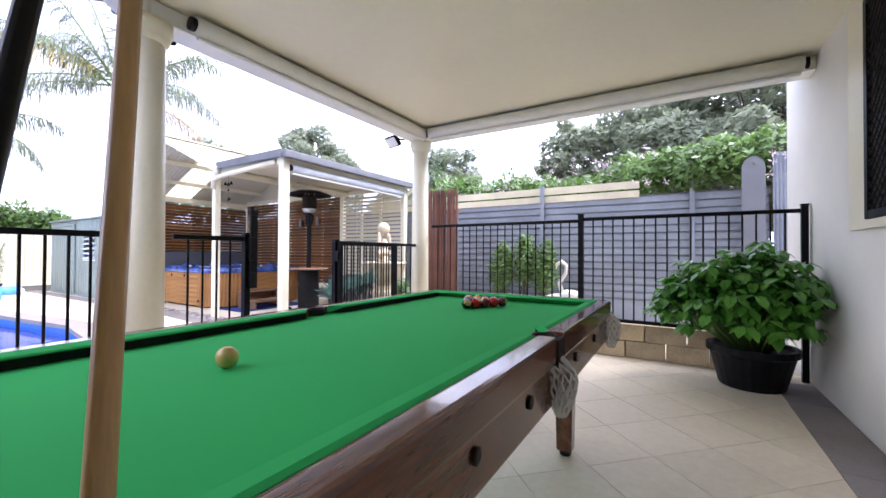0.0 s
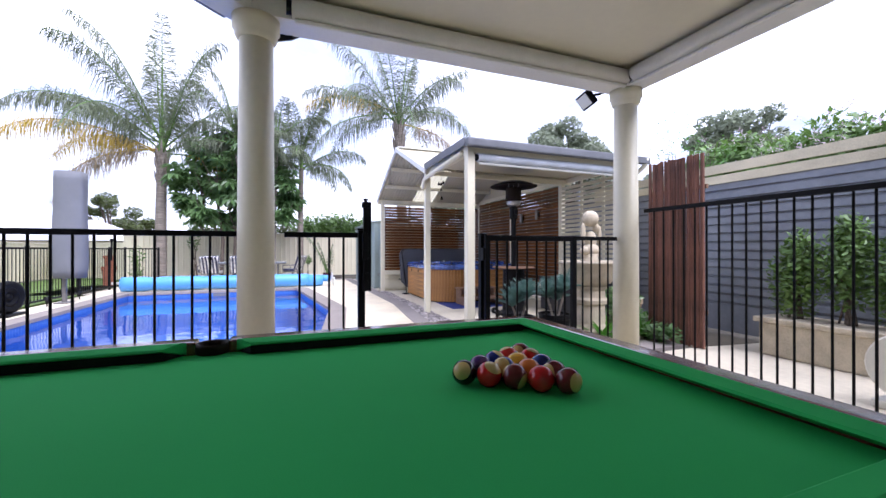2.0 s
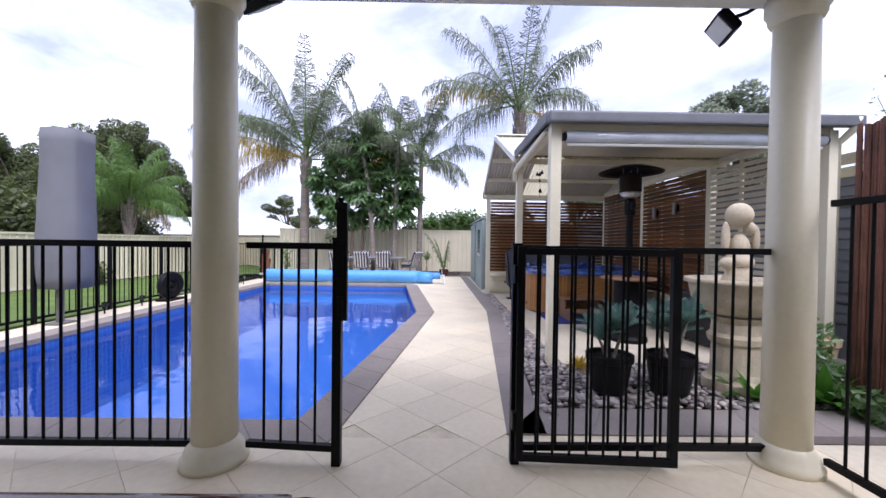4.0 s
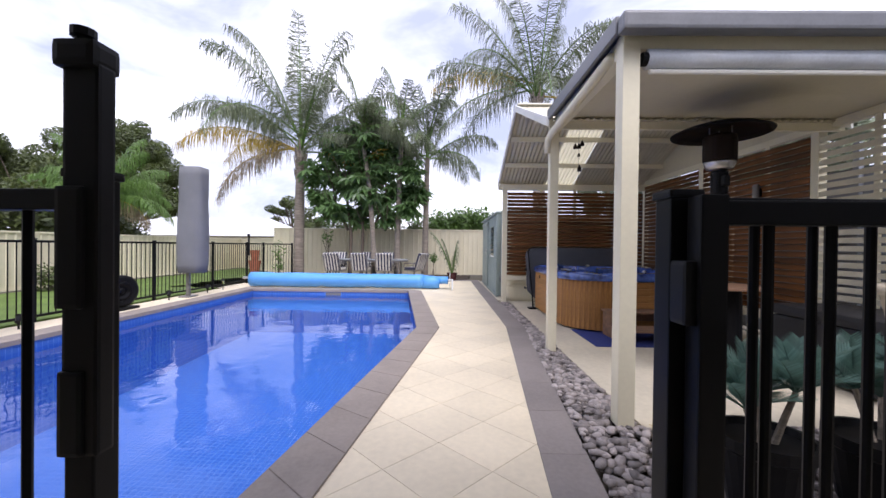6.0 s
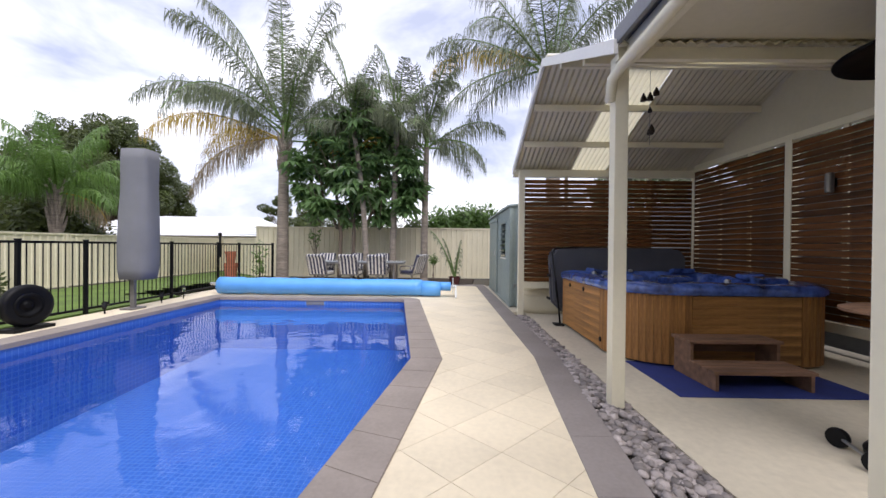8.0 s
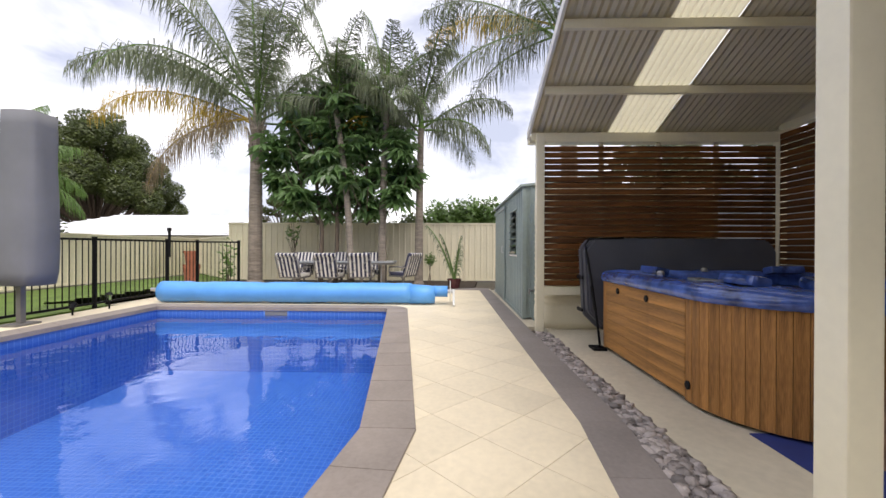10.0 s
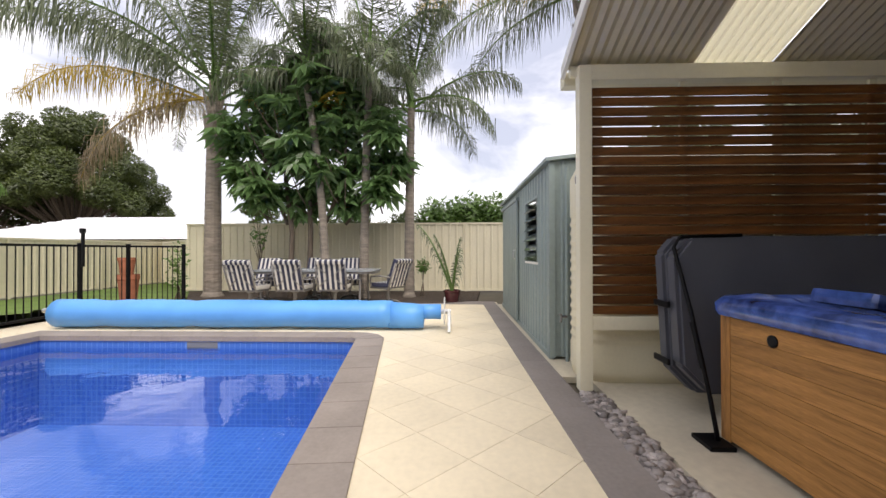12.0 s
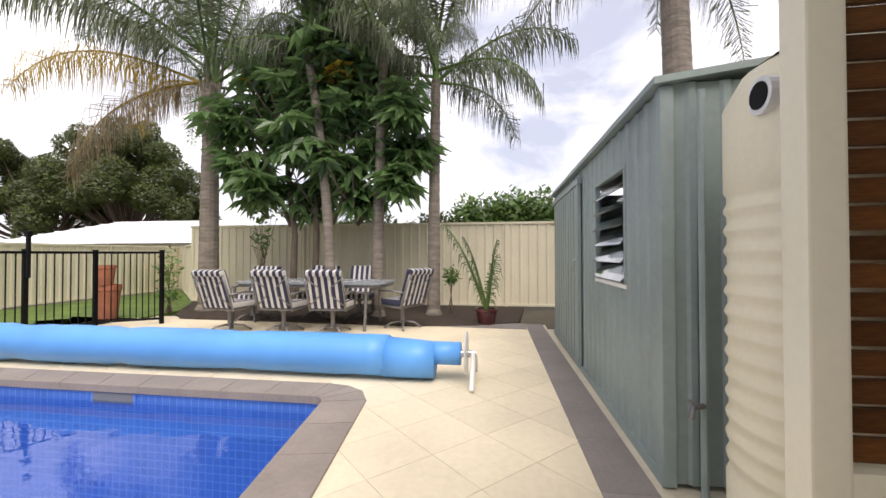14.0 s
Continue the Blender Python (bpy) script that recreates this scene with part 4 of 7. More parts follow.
    # pockets: leather lips and hanging string nets
    for x, sx in ((X0 + 0.035, -1), (X1 - 0.035, 1)):
        for y in (Y0 + 0.035, MY, Y1 - 0.035):
            cx, cy = x - sx * 0.018, y
            bm = bmesh.new()
            k = 0.80 if y == MY else 1.0
            lathe(bm, [(0.045 * k, ZT - 0.075), (0.052 * k, ZT - 0.05), (0.055 * k, ZT - 0.016), (0.052 * k, ZT - 0.006), (0.045 * k, ZT - 0.008), (0.043 * k, ZT - 0.05)], (cx, cy, 0), 18)
            pocket = part("pocket", bm, M["brass_leather"], t, "black leather pocket lip", True)
            bm = bmesh.new()
            rows = []
            for i in range(8):
                f = i / 7
                r = 0.043 + 0.012 * math.sin(f * 3.0) - 0.028 * f * f
                rows.append([(cx + r * math.cos(a) + sx * 0.055 * min(1, 3 * f), cy + r * math.sin(a), 0.85 - 0.20 * f) for a in [2 * math.pi * (q + 0.5 * (i % 2)) / 12 for q in range(12)]])
            for i in range(7):
                for q in range(12):
                    o = (i % 2)
                    for q2 in (q, (q + (1 if o else -1)) % 12):
                        tube(bm, [rows[i][q], rows[i + 1][q2]], 0.0048, 4)
            tube(bm, rows[-1] + [rows[-1][0]], 0.005, 4)
            part("net", bm, M["net"], pocket, "cream string pocket net")
            if y == MY:
                x0, x1 = (X1 - 0.022, X1 + 0.005) if sx > 0 else (X0 - 0.005, X0 + 0.022)
                part("flap", cube((x0, MY - 0.0415, ZT - 0.10), (x1, MY + 0.0415, ZT - 0.012), 0.006), M["brass_leather"], pocket, "worn leather flap across the rail")
    return t


make_table()

R_BALL = 0.0275


def ball_mesh(color, stripe):
    m = bpy.data.materials.new("ball_gloss")
    m.use_nodes = True
    n, l = m.node_tree.nodes, m.node_tree.links
    b = n["Principled BSDF"]
    b.inputs["Roughness"].default_value = 0.08
    if stripe:
        tc, sep, ab, gt, mx = (n.new("ShaderNodeTexCoord"), n.new("ShaderNodeSeparateXYZ"), n.new("ShaderNodeMath"), n.new("ShaderNodeMath"), n.new("ShaderNodeMix"))
        mx.data_type = "RGBA"
        ab.operation, gt.operation = "ABSOLUTE", "GREATER_THAN"
        gt.inputs[1].default_value = R_BALL * 0.70
        l.new(tc.outputs["Object"], sep.inputs[0])
        l.new(sep.outputs["Z"], ab.inputs[0])
        l.new(ab.outputs[0], gt.inputs[0])
        l.new(gt.outputs[0], mx.inputs["Factor"])
        mx.inputs["A"].default_value, mx.inputs["B"].default_value = (*color, 1), (0.55, 0.40, 0.14, 1)
        l.new(mx.outputs["Result"], b.inputs["Base Color"])
    else:
        b.inputs["Base Color"].default_value = (*color, 1)
    bm = bmesh.new()
    bmesh.ops.create_uvsphere(bm, u_segments=24, v_segments=14, radius=R_BALL)
    me = bpy.data.meshes.new("billiard_ball")
    bm.to_mesh(me)
    bm.free()
    me.materials.append(m)
    for p in me.polygons:
        p.use_smooth = True
    return me


def make_balls():
    col = {"yellow": (0.70, 0.36, 0.02), "black": (0.008, 0.008, 0.01), "red": (0.50, 0.012, 0.012), "blue": (0.012, 0.02, 0.16),
           "orange": (0.62, 0.16, 0.015), "maroon": (0.13, 0.01, 0.015), "purple": (0.06, 0.015, 0.12), "green": (0.01, 0.10, 0.04)}
    order = ["maroon*", "red*", "red*", "blue*", "yellow", "blue", "purple", "blue*", "orange", "maroon*", "black*", "red*", "maroon*", "red", "maroon*"]
    apex, u, v = Vector((-0.702, 2.975)), Vector((0.585, 0.811)), Vector((0.811, -0.585))
    rng = random.Random(7)
    k = 0
    for row in range(5):
        for i in range(row + 1):
            c = order[k]
            k += 1
            p = apex + v * (row * R_BALL * 1.745) + u * ((i - row / 2) * R_BALL * 2.015)
            ob = new("billiard_ball", ball_mesh(col[c.rstrip("*")], "*" in c))
            ob.matrix_basis = pose(p.x, p.y, 0.872 + R_BALL, rng.uniform(0, 360), rng.uniform(0, 360), rng.uniform(0, 360))
            tagged(ob, f"glossy {c.rstrip('*')} {'striped' if '*' in c else 'solid'} billiard ball in the racked triangle", "ball", "racked billiard balls")
    ob = new("cue_ball", ball_mesh((0.60, 0.42, 0.13), False))
    ob.matrix_basis = pose(-0.626, 1.487, 0.872 + R_BALL)
    tagged(ob, "yellowed ivory cue ball alone on green baize", "ball")


make_balls()


def make_cue(foot, tip, label, butt):
    t = thing("billiard_cue", foot, label, "cue")
    a, b = Vector(foot), Vector(tip)
    bm = bmesh.new()
    tube(bm, [lerp(a, b, k) for k in (0.0, 0.01, 0.3)], [0.012, 0.0145, 0.0125], 12)
    part("butt", bm, butt, t, smooth=True)
    bm = bmesh.new()
    tube(bm, [lerp(a, b, k) for k in (0.3, 0.6, 0.985)], [0.0125, 0.010, 0.0062], 12)
    part("shaft", bm, M["cue_wood"] if butt != M["black_plastic"] else butt, t, smooth=True)
    bm = bmesh.new()
    tube(bm, [lerp(a, b, k) for k in (0.985, 1.0)], [0.0062, 0.006], 10)
    part("ferrule", bm, M["white_plastic"], t)


make_cue((0.10, 0.962, 0.0), (0.028, 1.045, 1.46), "pale ash billiard cue leaning on the table's side", M["cue_wood"])
make_cue((0.21, 0.774, 0.0), (-0.037, 1.021, 1.47), "dark stained billiard cue leaning on the table's side", M["black_plastic"])


# ---- spa, steps, mat and cover ----
def round_rect(x0, x1, y0, y1, r, n=6):
    """A rounded rectangle; r: one radius, or four from the corner (x1, y0) round to (x0, y0)."""
    rr = r if isinstance(r, (list, tuple)) else (r, r, r, r)
    pts = []
    for px, py, s, q in ((x1, y0, -90, rr[0]), (x1, y1, 0, rr[1]), (x0, y1, 90, rr[2]), (x0, y0, 180, rr[3])):
        cx, cy = px + (q if px == x0 else -q), py + (q if py == y0 else -q)
        for k in range(n + 1):
            a = radians(s + 90 * k / n)
            pts.append((cx + q * math.cos(a), cy + q * math.sin(a)))
    return pts


def make_spa():
    X0, X1, Y0, Y1 = -9.84, -7.66, 5.25, 7.45
    spa = thing("spa", (-8.75, 6.35, 0), "square hot tub with cedar cladding and a marbled blue shell", "hot tub")
    part("plinth", prism(bmesh.new(), round_rect(X0 + 0.05, X1 - 0.05, Y0 + 0.05, Y1 - 0.05, (0.58, 0.38, 0.38, 0.07)), 0.004, 0.72), M["black_plastic"], spa)
    # cladding: level boards on the flats, upright staves round the corners
    RAD = (0.62, 0.42, 0.42, 0.09)
    bm0 = bmesh.new()
    box(bm0, (-0.034, -0.010, 0.03), (0.034, 0.010, 0.735), 0.003)
    stave = bpy.data.meshes.new("stave")
    bm0.to_mesh(stave)
    bm0.free()
    stave.materials.append(M["cedar_up"])
    at = ((X1, Y0, -90), (X1, Y1, 0), (X0, Y1, 90), (X0, Y0, 180))
    for (px, py, s0), q in zip(at, RAD):
        cx, cy = px + (q if px == X0 else -q), py + (q if py == Y0 else -q)
        n = max(2, round(q * math.pi / 2 / 0.072))
        for k in range(n + 1):
            a = radians(s0 + 90 * k / n)
            piece("stave", stave, Matrix.Translation((cx + q * math.cos(a) - spa.location.x, cy + q * math.sin(a) - spa.location.y, 0)) @ pose(0, 0, 0, 0, 0, math.degrees(a) + 90), spa)
    flats = [((X0 + 0.13, Y0), (X1 - 0.66, Y0)), ((X1, Y0 + 0.66), (X1, Y1 - 0.46)), ((X1 - 0.46, Y1), (X0 + 0.46, Y1)), ((X0, Y1 - 0.46), (X0, Y0 + 0.13))]
    for (ax, ay), (bx, by) in flats:
        ang = math.degrees(math.atan2(by - ay, bx - ax))
        bm0 = bmesh.new()
        box(bm0, (0, -0.010, 0), (math.hypot(bx - ax, by - ay), 0.010, 0.0963), 0.0025)
        board = bpy.data.meshes.new("board")
        bm0.to_mesh(board)
        bm0.free()
        board.materials.append(M["cedar"])
        for i in range(7):
            piece("board", board, Matrix.Translation((ax - spa.location.x, ay - spa.location.y, 0.045 + i * 0.0975)) @ pose(0, 0, 0, 0, 0, ang), spa)
    # service vents on the front
    for x, z in ((-9.42, 0.66), (-8.86, 0.66), (-8.28, 0.14)):
        bm = bmesh.new()
        lathe(bm, [(0.030, 0), (0.030, 0.008), (0.02, 0.014)], seg=14, m=Matrix.Translation((x, Y0 - 0.010, z)) @ Matrix.Rotation(radians(90), 4, "X"))
        part("vent", bm, M["black_plastic"], spa)
    # acrylic shell with rim, seats and headrests
    bm = bmesh.new()
    prof = [(-0.035, 0.735), (-0.045, 0.76), (-0.045, 0.80), (-0.02, 0.835), (0.10, 0.85), (0.22, 0.84), (0.27, 0.80), (0.31, 0.62), (0.62, 0.52), (0.72, 0.30)]
    rings = []
    for inset, z in prof:
        rr = tuple(max(0.05, q - inset * 0.4) for q in (0.62, 0.42, 0.42, 0.12))
        ring = []
        for i, (x, y) in enumerate(round_rect(X0 + inset, X1 - inset, Y0 + inset, Y1 - inset, rr, 9)):
            wob = 0.012 * math.sin(i * 1.57) if 0.05 < inset < 0.3 else 0
            ring.append(bm.verts.new((x, y, z + wob)))
        rings.append(ring)
    for p, q in zip(rings, rings[1:]):
        for i in range(len(p)):
            bm.faces.new((p[i], p[(i + 1) % len(p)], q[(i + 1) % len(p)], q[i]))
    bm.faces.new(rings[-1])
    shell = part("shell", bm, M["acrylic"], spa, "marbled blue acrylic shell", True)
    for x, y, r in ((-9.35, 5.55, 0), (-8.2, 5.55, 0), (-9.5, 6.9, 90), (-8.6, 7.2, 180), (-7.95, 6.9, 270), (-7.95, 5.9, 270)):
        bm = bmesh.new()
        box(bm, (-0.16, -0.07, 0), (0.16, 0.06, 0.075), 0.03, pose(x, y, 0.83, -12, 0, r))
        part("headrest", bm, M["acrylic"], shell)
    bm = bmesh.new()
    box(bm, (-8.5, 5.36, 0.848), (-8.25, 5.46, 0.866), 0.008)
    part("control_panel", bm, M["steel"], shell)
    for x, y in ((-9.0, 5.43), (-7.86, 6.4), (-9.62, 6.2)):
        part("air_knob", lathe(bmesh.new(), [(0.03, 0.846), (0.032, 0.87), (0.018, 0.885)], (x, y, 0), 14), M["steel"], shell)
    return spa


make_spa()


def make_spa_cover():
    t = thing("spa_cover", (-10.15, 6.3, 0), "folded charcoal vinyl spa cover standing on its lifter", "cover")
    for dx, nm in ((0.0, "cover_half"), (0.15, "cover_half")):
        bm = bmesh.new()
        y0, y1, z0, z1 = 5.14, 7.30, 0.12 + dx * 0.3, 1.20 - dx * 0.12
        pts = [(y0 + 0.04, z0 + 0.18), (y0 + 0.22, z0), (y1 - 0.2, z0), (y1, z0 + 0.2), (y1, z1 - 0.12), (y1 - 0.1, z1), (y0 + 0.1, z1), (y0, z1 - 0.12)]
        a = [bm.verts.new((-10.34 + dx, y, z)) for y, z in pts]
        b = [bm.verts.new((-10.215 + dx, y, z)) for y, z in pts]
        bm.faces.new(a)
        bm.faces.new(b[::-1])
        for i in range(8):
            bm.faces.new((a[i], b[i], b[(i + 1) % 8], a[(i + 1) % 8]))
        bmesh.ops.bevel(bm, geom=bm.edges[:], offset=0.022, segments=2, affect="EDGES")
        part(nm, bm, M["spa_cover"], t)
    bm = bmesh.new()
    tube(bm, [(-9.74, 5.19, 0.03), (-9.80, 5.185, 0.25), (-9.95, 5.17, 0.72), (-10.10, 5.15, 1.12), (-10.12, 5.2, 1.19), (-10.12, 5.6, 1.20)], 0.013, 8)
    part("lifter_arm", bm, M["black_metal"], t, "black tubular lifter arm", True)
    bm = bmesh.new()
    tube(bm, [(-9.85, 5.178, 0.40), (-9.93, 5.165, 0.66)], 0.017, 10)
    part("gas_strut", bm, M["black_metal"], t)
    part("lifter_foot", cube((-9.84, 5.10, 0.004), (-9.66, 5.238, 0.03), 0.006), M["black_metal"], t)
    for z in (0.34, 0.72):
        bm = bmesh.new()
        box(bm, (-10.30, 5.118, z), (-10.12, 5.136, z + 0.04), 0.004)
        part("handle_strap", bm, M["black_plastic"], t)
    return t


make_spa_cover()


def make_steps():
    t = thing("spa_steps", (-7.4, 6.1, 0), "two-tread weathered timber spa steps standing on a blue mat", "steps")
    x0, x1, xm, y0, y1 = -7.62, -6.98, -7.32, 5.70, 6.52
    for i, (a, b, z) in enumerate(((x0, xm, 0.36), (xm - 0.02, x1, 0.18))):
        for k in range(4):
            w = (b - a) / 4
            part("tread_board", cube((a + k * w + 0.005, y0 - 0.02, z - 0.028), (a + (k + 1) * w - 0.005, y1 + 0.02, z), 0.004), M["worn_wood"], t)
    for y in (y0, y1 - 0.03):
        part("side", cube((x0 + 0.02, y, 0.011), (xm - 0.022, y + 0.03, 0.330), 0.004), M["worn_wood"], t)
        part("side", cube((xm - 0.02, y, 0.011), (x1 - 0.02, y + 0.03, 0.150), 0.004), M["worn_wood"], t)
    part("riser", cube((x0 + 0.03, y0 + 0.032, 0.20), (x0 + 0.055, y1 - 0.032, 0.325), 0.004), M["worn_wood"], t)
    return t


solid("spa_mat", cube((-7.86, 5.34, 0.005), (-6.88, 6.95, 0.011), 0.0), M["blue_mat"], "flat royal blue carpet mat beside the spa", "mat")
make_steps()


# ---- patio heater ----
def make_heater(x, y):
    t = thing("patio_heater", (x, y, 0), "black steel gas patio heater with a round timber table", "heater")
    prof = [(0.25, 0.004), (0.255, 0.05), (0.225, 0.085), (0.20, 0.10), (0.198, 0.30), (0.195, 0.60), (0.19, 0.83)]
    can = part("canister", lathe(bmesh.new(), prof, (x, y, 0), 32), M["black_metal"], t, smooth=False)
    for k in range(14):
        a = radians(170 + k * 14)
        bm = bmesh.new()
        box(bm, (-0.011, -0.003, 0), (0.011, 0.003, 0.035), 0, pose(x + 0.1985 * math.cos(a), y + 0.1985 * math.sin(a), 0.16 + 0.10 * (k % 2), 0, 0, math.degrees(a) + 90))
        part("vent_slot", bm, M["brass_leather"], can)
    part("table_ring", lathe(bmesh.new(), [(0.34, 0.845), (0.37, 0.85), (0.37, 0.865), (0.34, 0.875), (0.04, 0.876)], (x, y, 0), 40), M["worn_wood"], t, "round stained timber table ring")
    part("pole", lathe(bmesh.new(), [(0.045, 0.876), (0.045, 1.78)], (x, y, 0), 20), M["black_metal"], t, smooth=False)
    part("control_box", lathe(bmesh.new(), [(0.055, 1.72), (0.072, 1.74), (0.072, 1.93), (0.06, 1.95)], (x, y, 0), 20), M["black_metal"], t)
    bm = bmesh.new()
    box(bm, (x + 0.055, y - 0.03, 1.80), (x + 0.105, y + 0.03, 1.90), 0.012)
    part("control_knob", bm, M["black_plastic"], t)
    part("burner_neck", lathe(bmesh.new(), [(0.06, 1.95), (0.11, 1.975), (0.13, 2.02), (0.13, 2.04)], (x, y, 0), 24), M["steel"], t, "brushed steel burner neck", True)
    part("emitter", lathe(bmesh.new(), [(0.135, 2.04), (0.14, 2.05), (0.14, 2.27), (0.125, 2.29)], (x, y, 0), 24), M["brass_leather"], t, "dark perforated emitter screen")
    part("reflector", lathe(bmesh.new(), [(0.03, 2.40), (0.20, 2.39), (0.34, 2.345), (0.415, 2.31), (0.41, 2.30), (0.33, 2.325), (0.18, 2.36), (0.03, 2.365)], (x, y, 0), 44), M["black_metal"], t, "wide dark reflector hood", True)
    for k in range(3):
        a = radians(120 * k + 30)
        bm = bmesh.new()
        tube(bm, [(x + 0.10 * math.cos(a), y + 0.10 * math.sin(a), 2.28), (x + 0.10 * math.cos(a), y + 0.10 * math.sin(a), 2.37)], 0.006, 6)
        part("stay", bm, M["steel"], t)
    for s in (-0.16, 0.16):
        bm = bmesh.new()
        lathe(bm, [(0.02, -0.02), (0.055, -0.02), (0.06, 0), (0.055, 0.02), (0.02, 0.02)], seg=18, m=pose(x - 0.10 + s * 0.9, y - 0.30 - s * 0.25, 0.062, 90, 0, 20))
        part("wheel", bm, M["black_plastic"], t)
    bm = bmesh.new()
    tube(bm, [(x - 0.25, y - 0.25, 0.062), (x + 0.05, y - 0.34, 0.062)], 0.010, 8)
    part("axle", bm, M["steel"], t)
    return t


make_heater(-5.88, 6.10)


def make_box_seat():
    t = thing("storage_ottoman", (-5.6, 7.3, 0), "black woven storage ottoman with a padded lid", "ottoman")
    part("body", cube((-6.25, 6.93, 0.03), (-4.98, 7.66, 0.55), 0.03), M["wicker"], t)
    part("lid", cube((-6.28, 6.90, 0.555), (-4.95, 7.68, 0.66), 0.04), M["wicker"], t)
    for x in (-6.15, -5.15):
        for y in (7.0, 7.5):
            part("foot", cube((x, y, 0.004), (x + 0.06, y + 0.06, 0.03)), M["black_plastic"], t)


make_box_seat()


def make_lantern(x, z):
    t = thing("wall_lantern", (x, 7.72, z), "small bronze cylinder lantern hung on the slat screen", "lamp", "screen lanterns")
    part("body", lathe(bmesh.new(), [(0.035, z - 0.11), (0.04, z - 0.10), (0.04, z + 0.09), (0.03, z + 0.11)], (x, 7.67, 0), 16), M["frame_metal"], t)
    part("bracket", cube((x - 0.03, 7.70, z - 0.05), (x + 0.03, 7.728, z + 0.05), 0.004), M["black_metal"], t)


make_lantern(-8.1, 1.95)
make_lantern(-7.45, 1.98)


def make_chime(x, y, z):
    t = thing("wind_chime", (x, y, z), "dark hanging mobile of small bells under the pavilion roof", "chime")
    bm = bmesh.new()
    tube(bm, [(x, y, z), (x, y, z - 0.62)], 0.002, 4)
    part("cord", bm, M["wire"], t)
    for dx, dy, dz, r in ((0, 0, 0.22, 0.026), (0.06, 0.02, 0.20, 0.026), (-0.05, -0.03, 0.21, 0.026), (0, 0, 0.33, 0.018), (0.03, 0.0, 0.50, 0.026), (-0.03, 0.02, 0.50, 0.026)):
        part("bell", lathe(bmesh.new(), [(r, -r), (r * 0.9, 0), (r * 0.45, r), (r * 0.2, r * 1.6)], (x + dx, y + dy, z - dz), 12), M["brass_leather"], t)


make_chime(-7.05, 5.15, 2.70)


# ---- pool blanket on its reel ----
def make_reel():
    t = thing("pool_blanket_reel", (-12.98, 1.0, 0), "blue solar pool blanket rolled on a reel", "pool cover")
    rng = random.Random(3)
    bm = bmesh.new()
    pts, rad = [], []
    for k in range(30):
        y = -2.02 + k * (4.85 / 29)
        crease = 0.013 if k in (4, 5, 12, 20) else 0.0
        pts.append((-12.98 + rng.uniform(-0.004, 0.004), y, 0.215))
        rad.append(0.200 - crease + rng.uniform(-0.004, 0.004) - 0.012 * k / 29)
    tube(bm, pts, rad, 28)
    part("blanket_roll", bm, M["solar_blanket"], t, "pale blue bubble blanket", True)
    bm = bmesh.new()
    tube(bm, [(-12.98, 2.80, 0.20), (-12.98, 3.10, 0.19), (-12.98, 3.28, 0.185)], [0.185, 0.178, 0.165], 24)
    part("loose_wrap", bm, M["solar_blanket"], t, "", True)
    bm = bmesh.new()
    tube(bm, [(-12.98, 3.20, 0.25), (-12.98, 3.52, 0.25)], 0.105, 22)
    part("inner_roll", bm, M["solar_blanket"], t, "", True)
    bm = bmesh.new()
    tube(bm, [(-12.98, -2.25, 0.25), (-12.98, 3.66, 0.25)], 0.035, 12)
    part("axle", bm, M["steel"], t)
    for y in (3.57,):
        bm = bmesh.new()
        lathe(bm, [(0.19, -0.008), (0.20, 0), (0.19, 0.008)], seg=28, m=pose(-12.98, y, 0.26, 90, 0, 0))
        part("hand_wheel", bm, M["white_plastic"], t, "white plastic hand wheel")
        bm = bmesh.new()
        tube(bm, [(-12.98, y + 0.06, 0.27), (-12.80, y + 0.07, 0.17), (-12.66, y + 0.07, 0.02)], 0.022, 10)
        tube(bm, [(-12.98, y + 0.06, 0.27), (-13.16, y + 0.07, 0.17), (-13.28, y + 0.07, 0.02)], 0.022, 10)
        part("stand", bm, M["white_plastic"], t)
    return t


make_reel()


# ---- covered umbrellas, tyre and small lamps by the pool ----
def make_umbrella(x, y, top, w):
    t = thing("covered_umbrella", (x, y, 0), "closed cantilever umbrella under a long grey cover", "umbrella", "covered poolside umbrellas")
    part("pole", cube((x - 0.035, y - 0.035, 0.03), (x + 0.035, y + 0.035, 0.75), 0.006), M["frame_metal"], t)
    part("base_plate", cube((x - 0.16, y - 0.12, 0.0), (x + 0.16, y + 0.12, 0.03), 0.006), M["frame_metal"], t)
    bm = bmesh.new()
    rng = random.Random(int(-x * 10))
    rings = []
    for k in range(14):
        f = k / 13
        z = 0.55 + (top - 0.55) * f
        ww = w * (1.0 + 0.05 * math.sin(f * 6)) * (0.93 if k in (0,) else 1) * (0.96 if k == 13 else 1)
        ring = []
        for i in range(20):
            a = 2 * math.pi * i / 20
            c, s = math.cos(a), math.sin(a)
            sx, sy = math.copysign(abs(c) ** 0.45, c), math.copysign(abs(s) ** 0.45, s)
            fold = 0.012 * math.sin(5 * a + f * 2.5) + rng.uniform(-0.004, 0.004)
            ring.append(bm.verts.new((x + sx * (ww * 0.42 + fold), y + 0.11 + sy * (ww * 0.5 + fold), z)))
        rings.append(ring)
    for p, q in zip(rings, rings[1:]):
        for i in range(20):
            bm.faces.new((p[i], p[(i + 1) % 20], q[(i + 1) % 20], q[i]))
    bm.faces.new(rings[0][::-1])
    bm.faces.new(rings[-1])
    part("cover", bm, M["canvas_grey"], t, "grey fabric cover with loose folds", True)


make_umbrella(-10.72, -2.28, 2.88, 0.52)
make_umbrella(-6.52, -2.30, 2.93, 0.58)


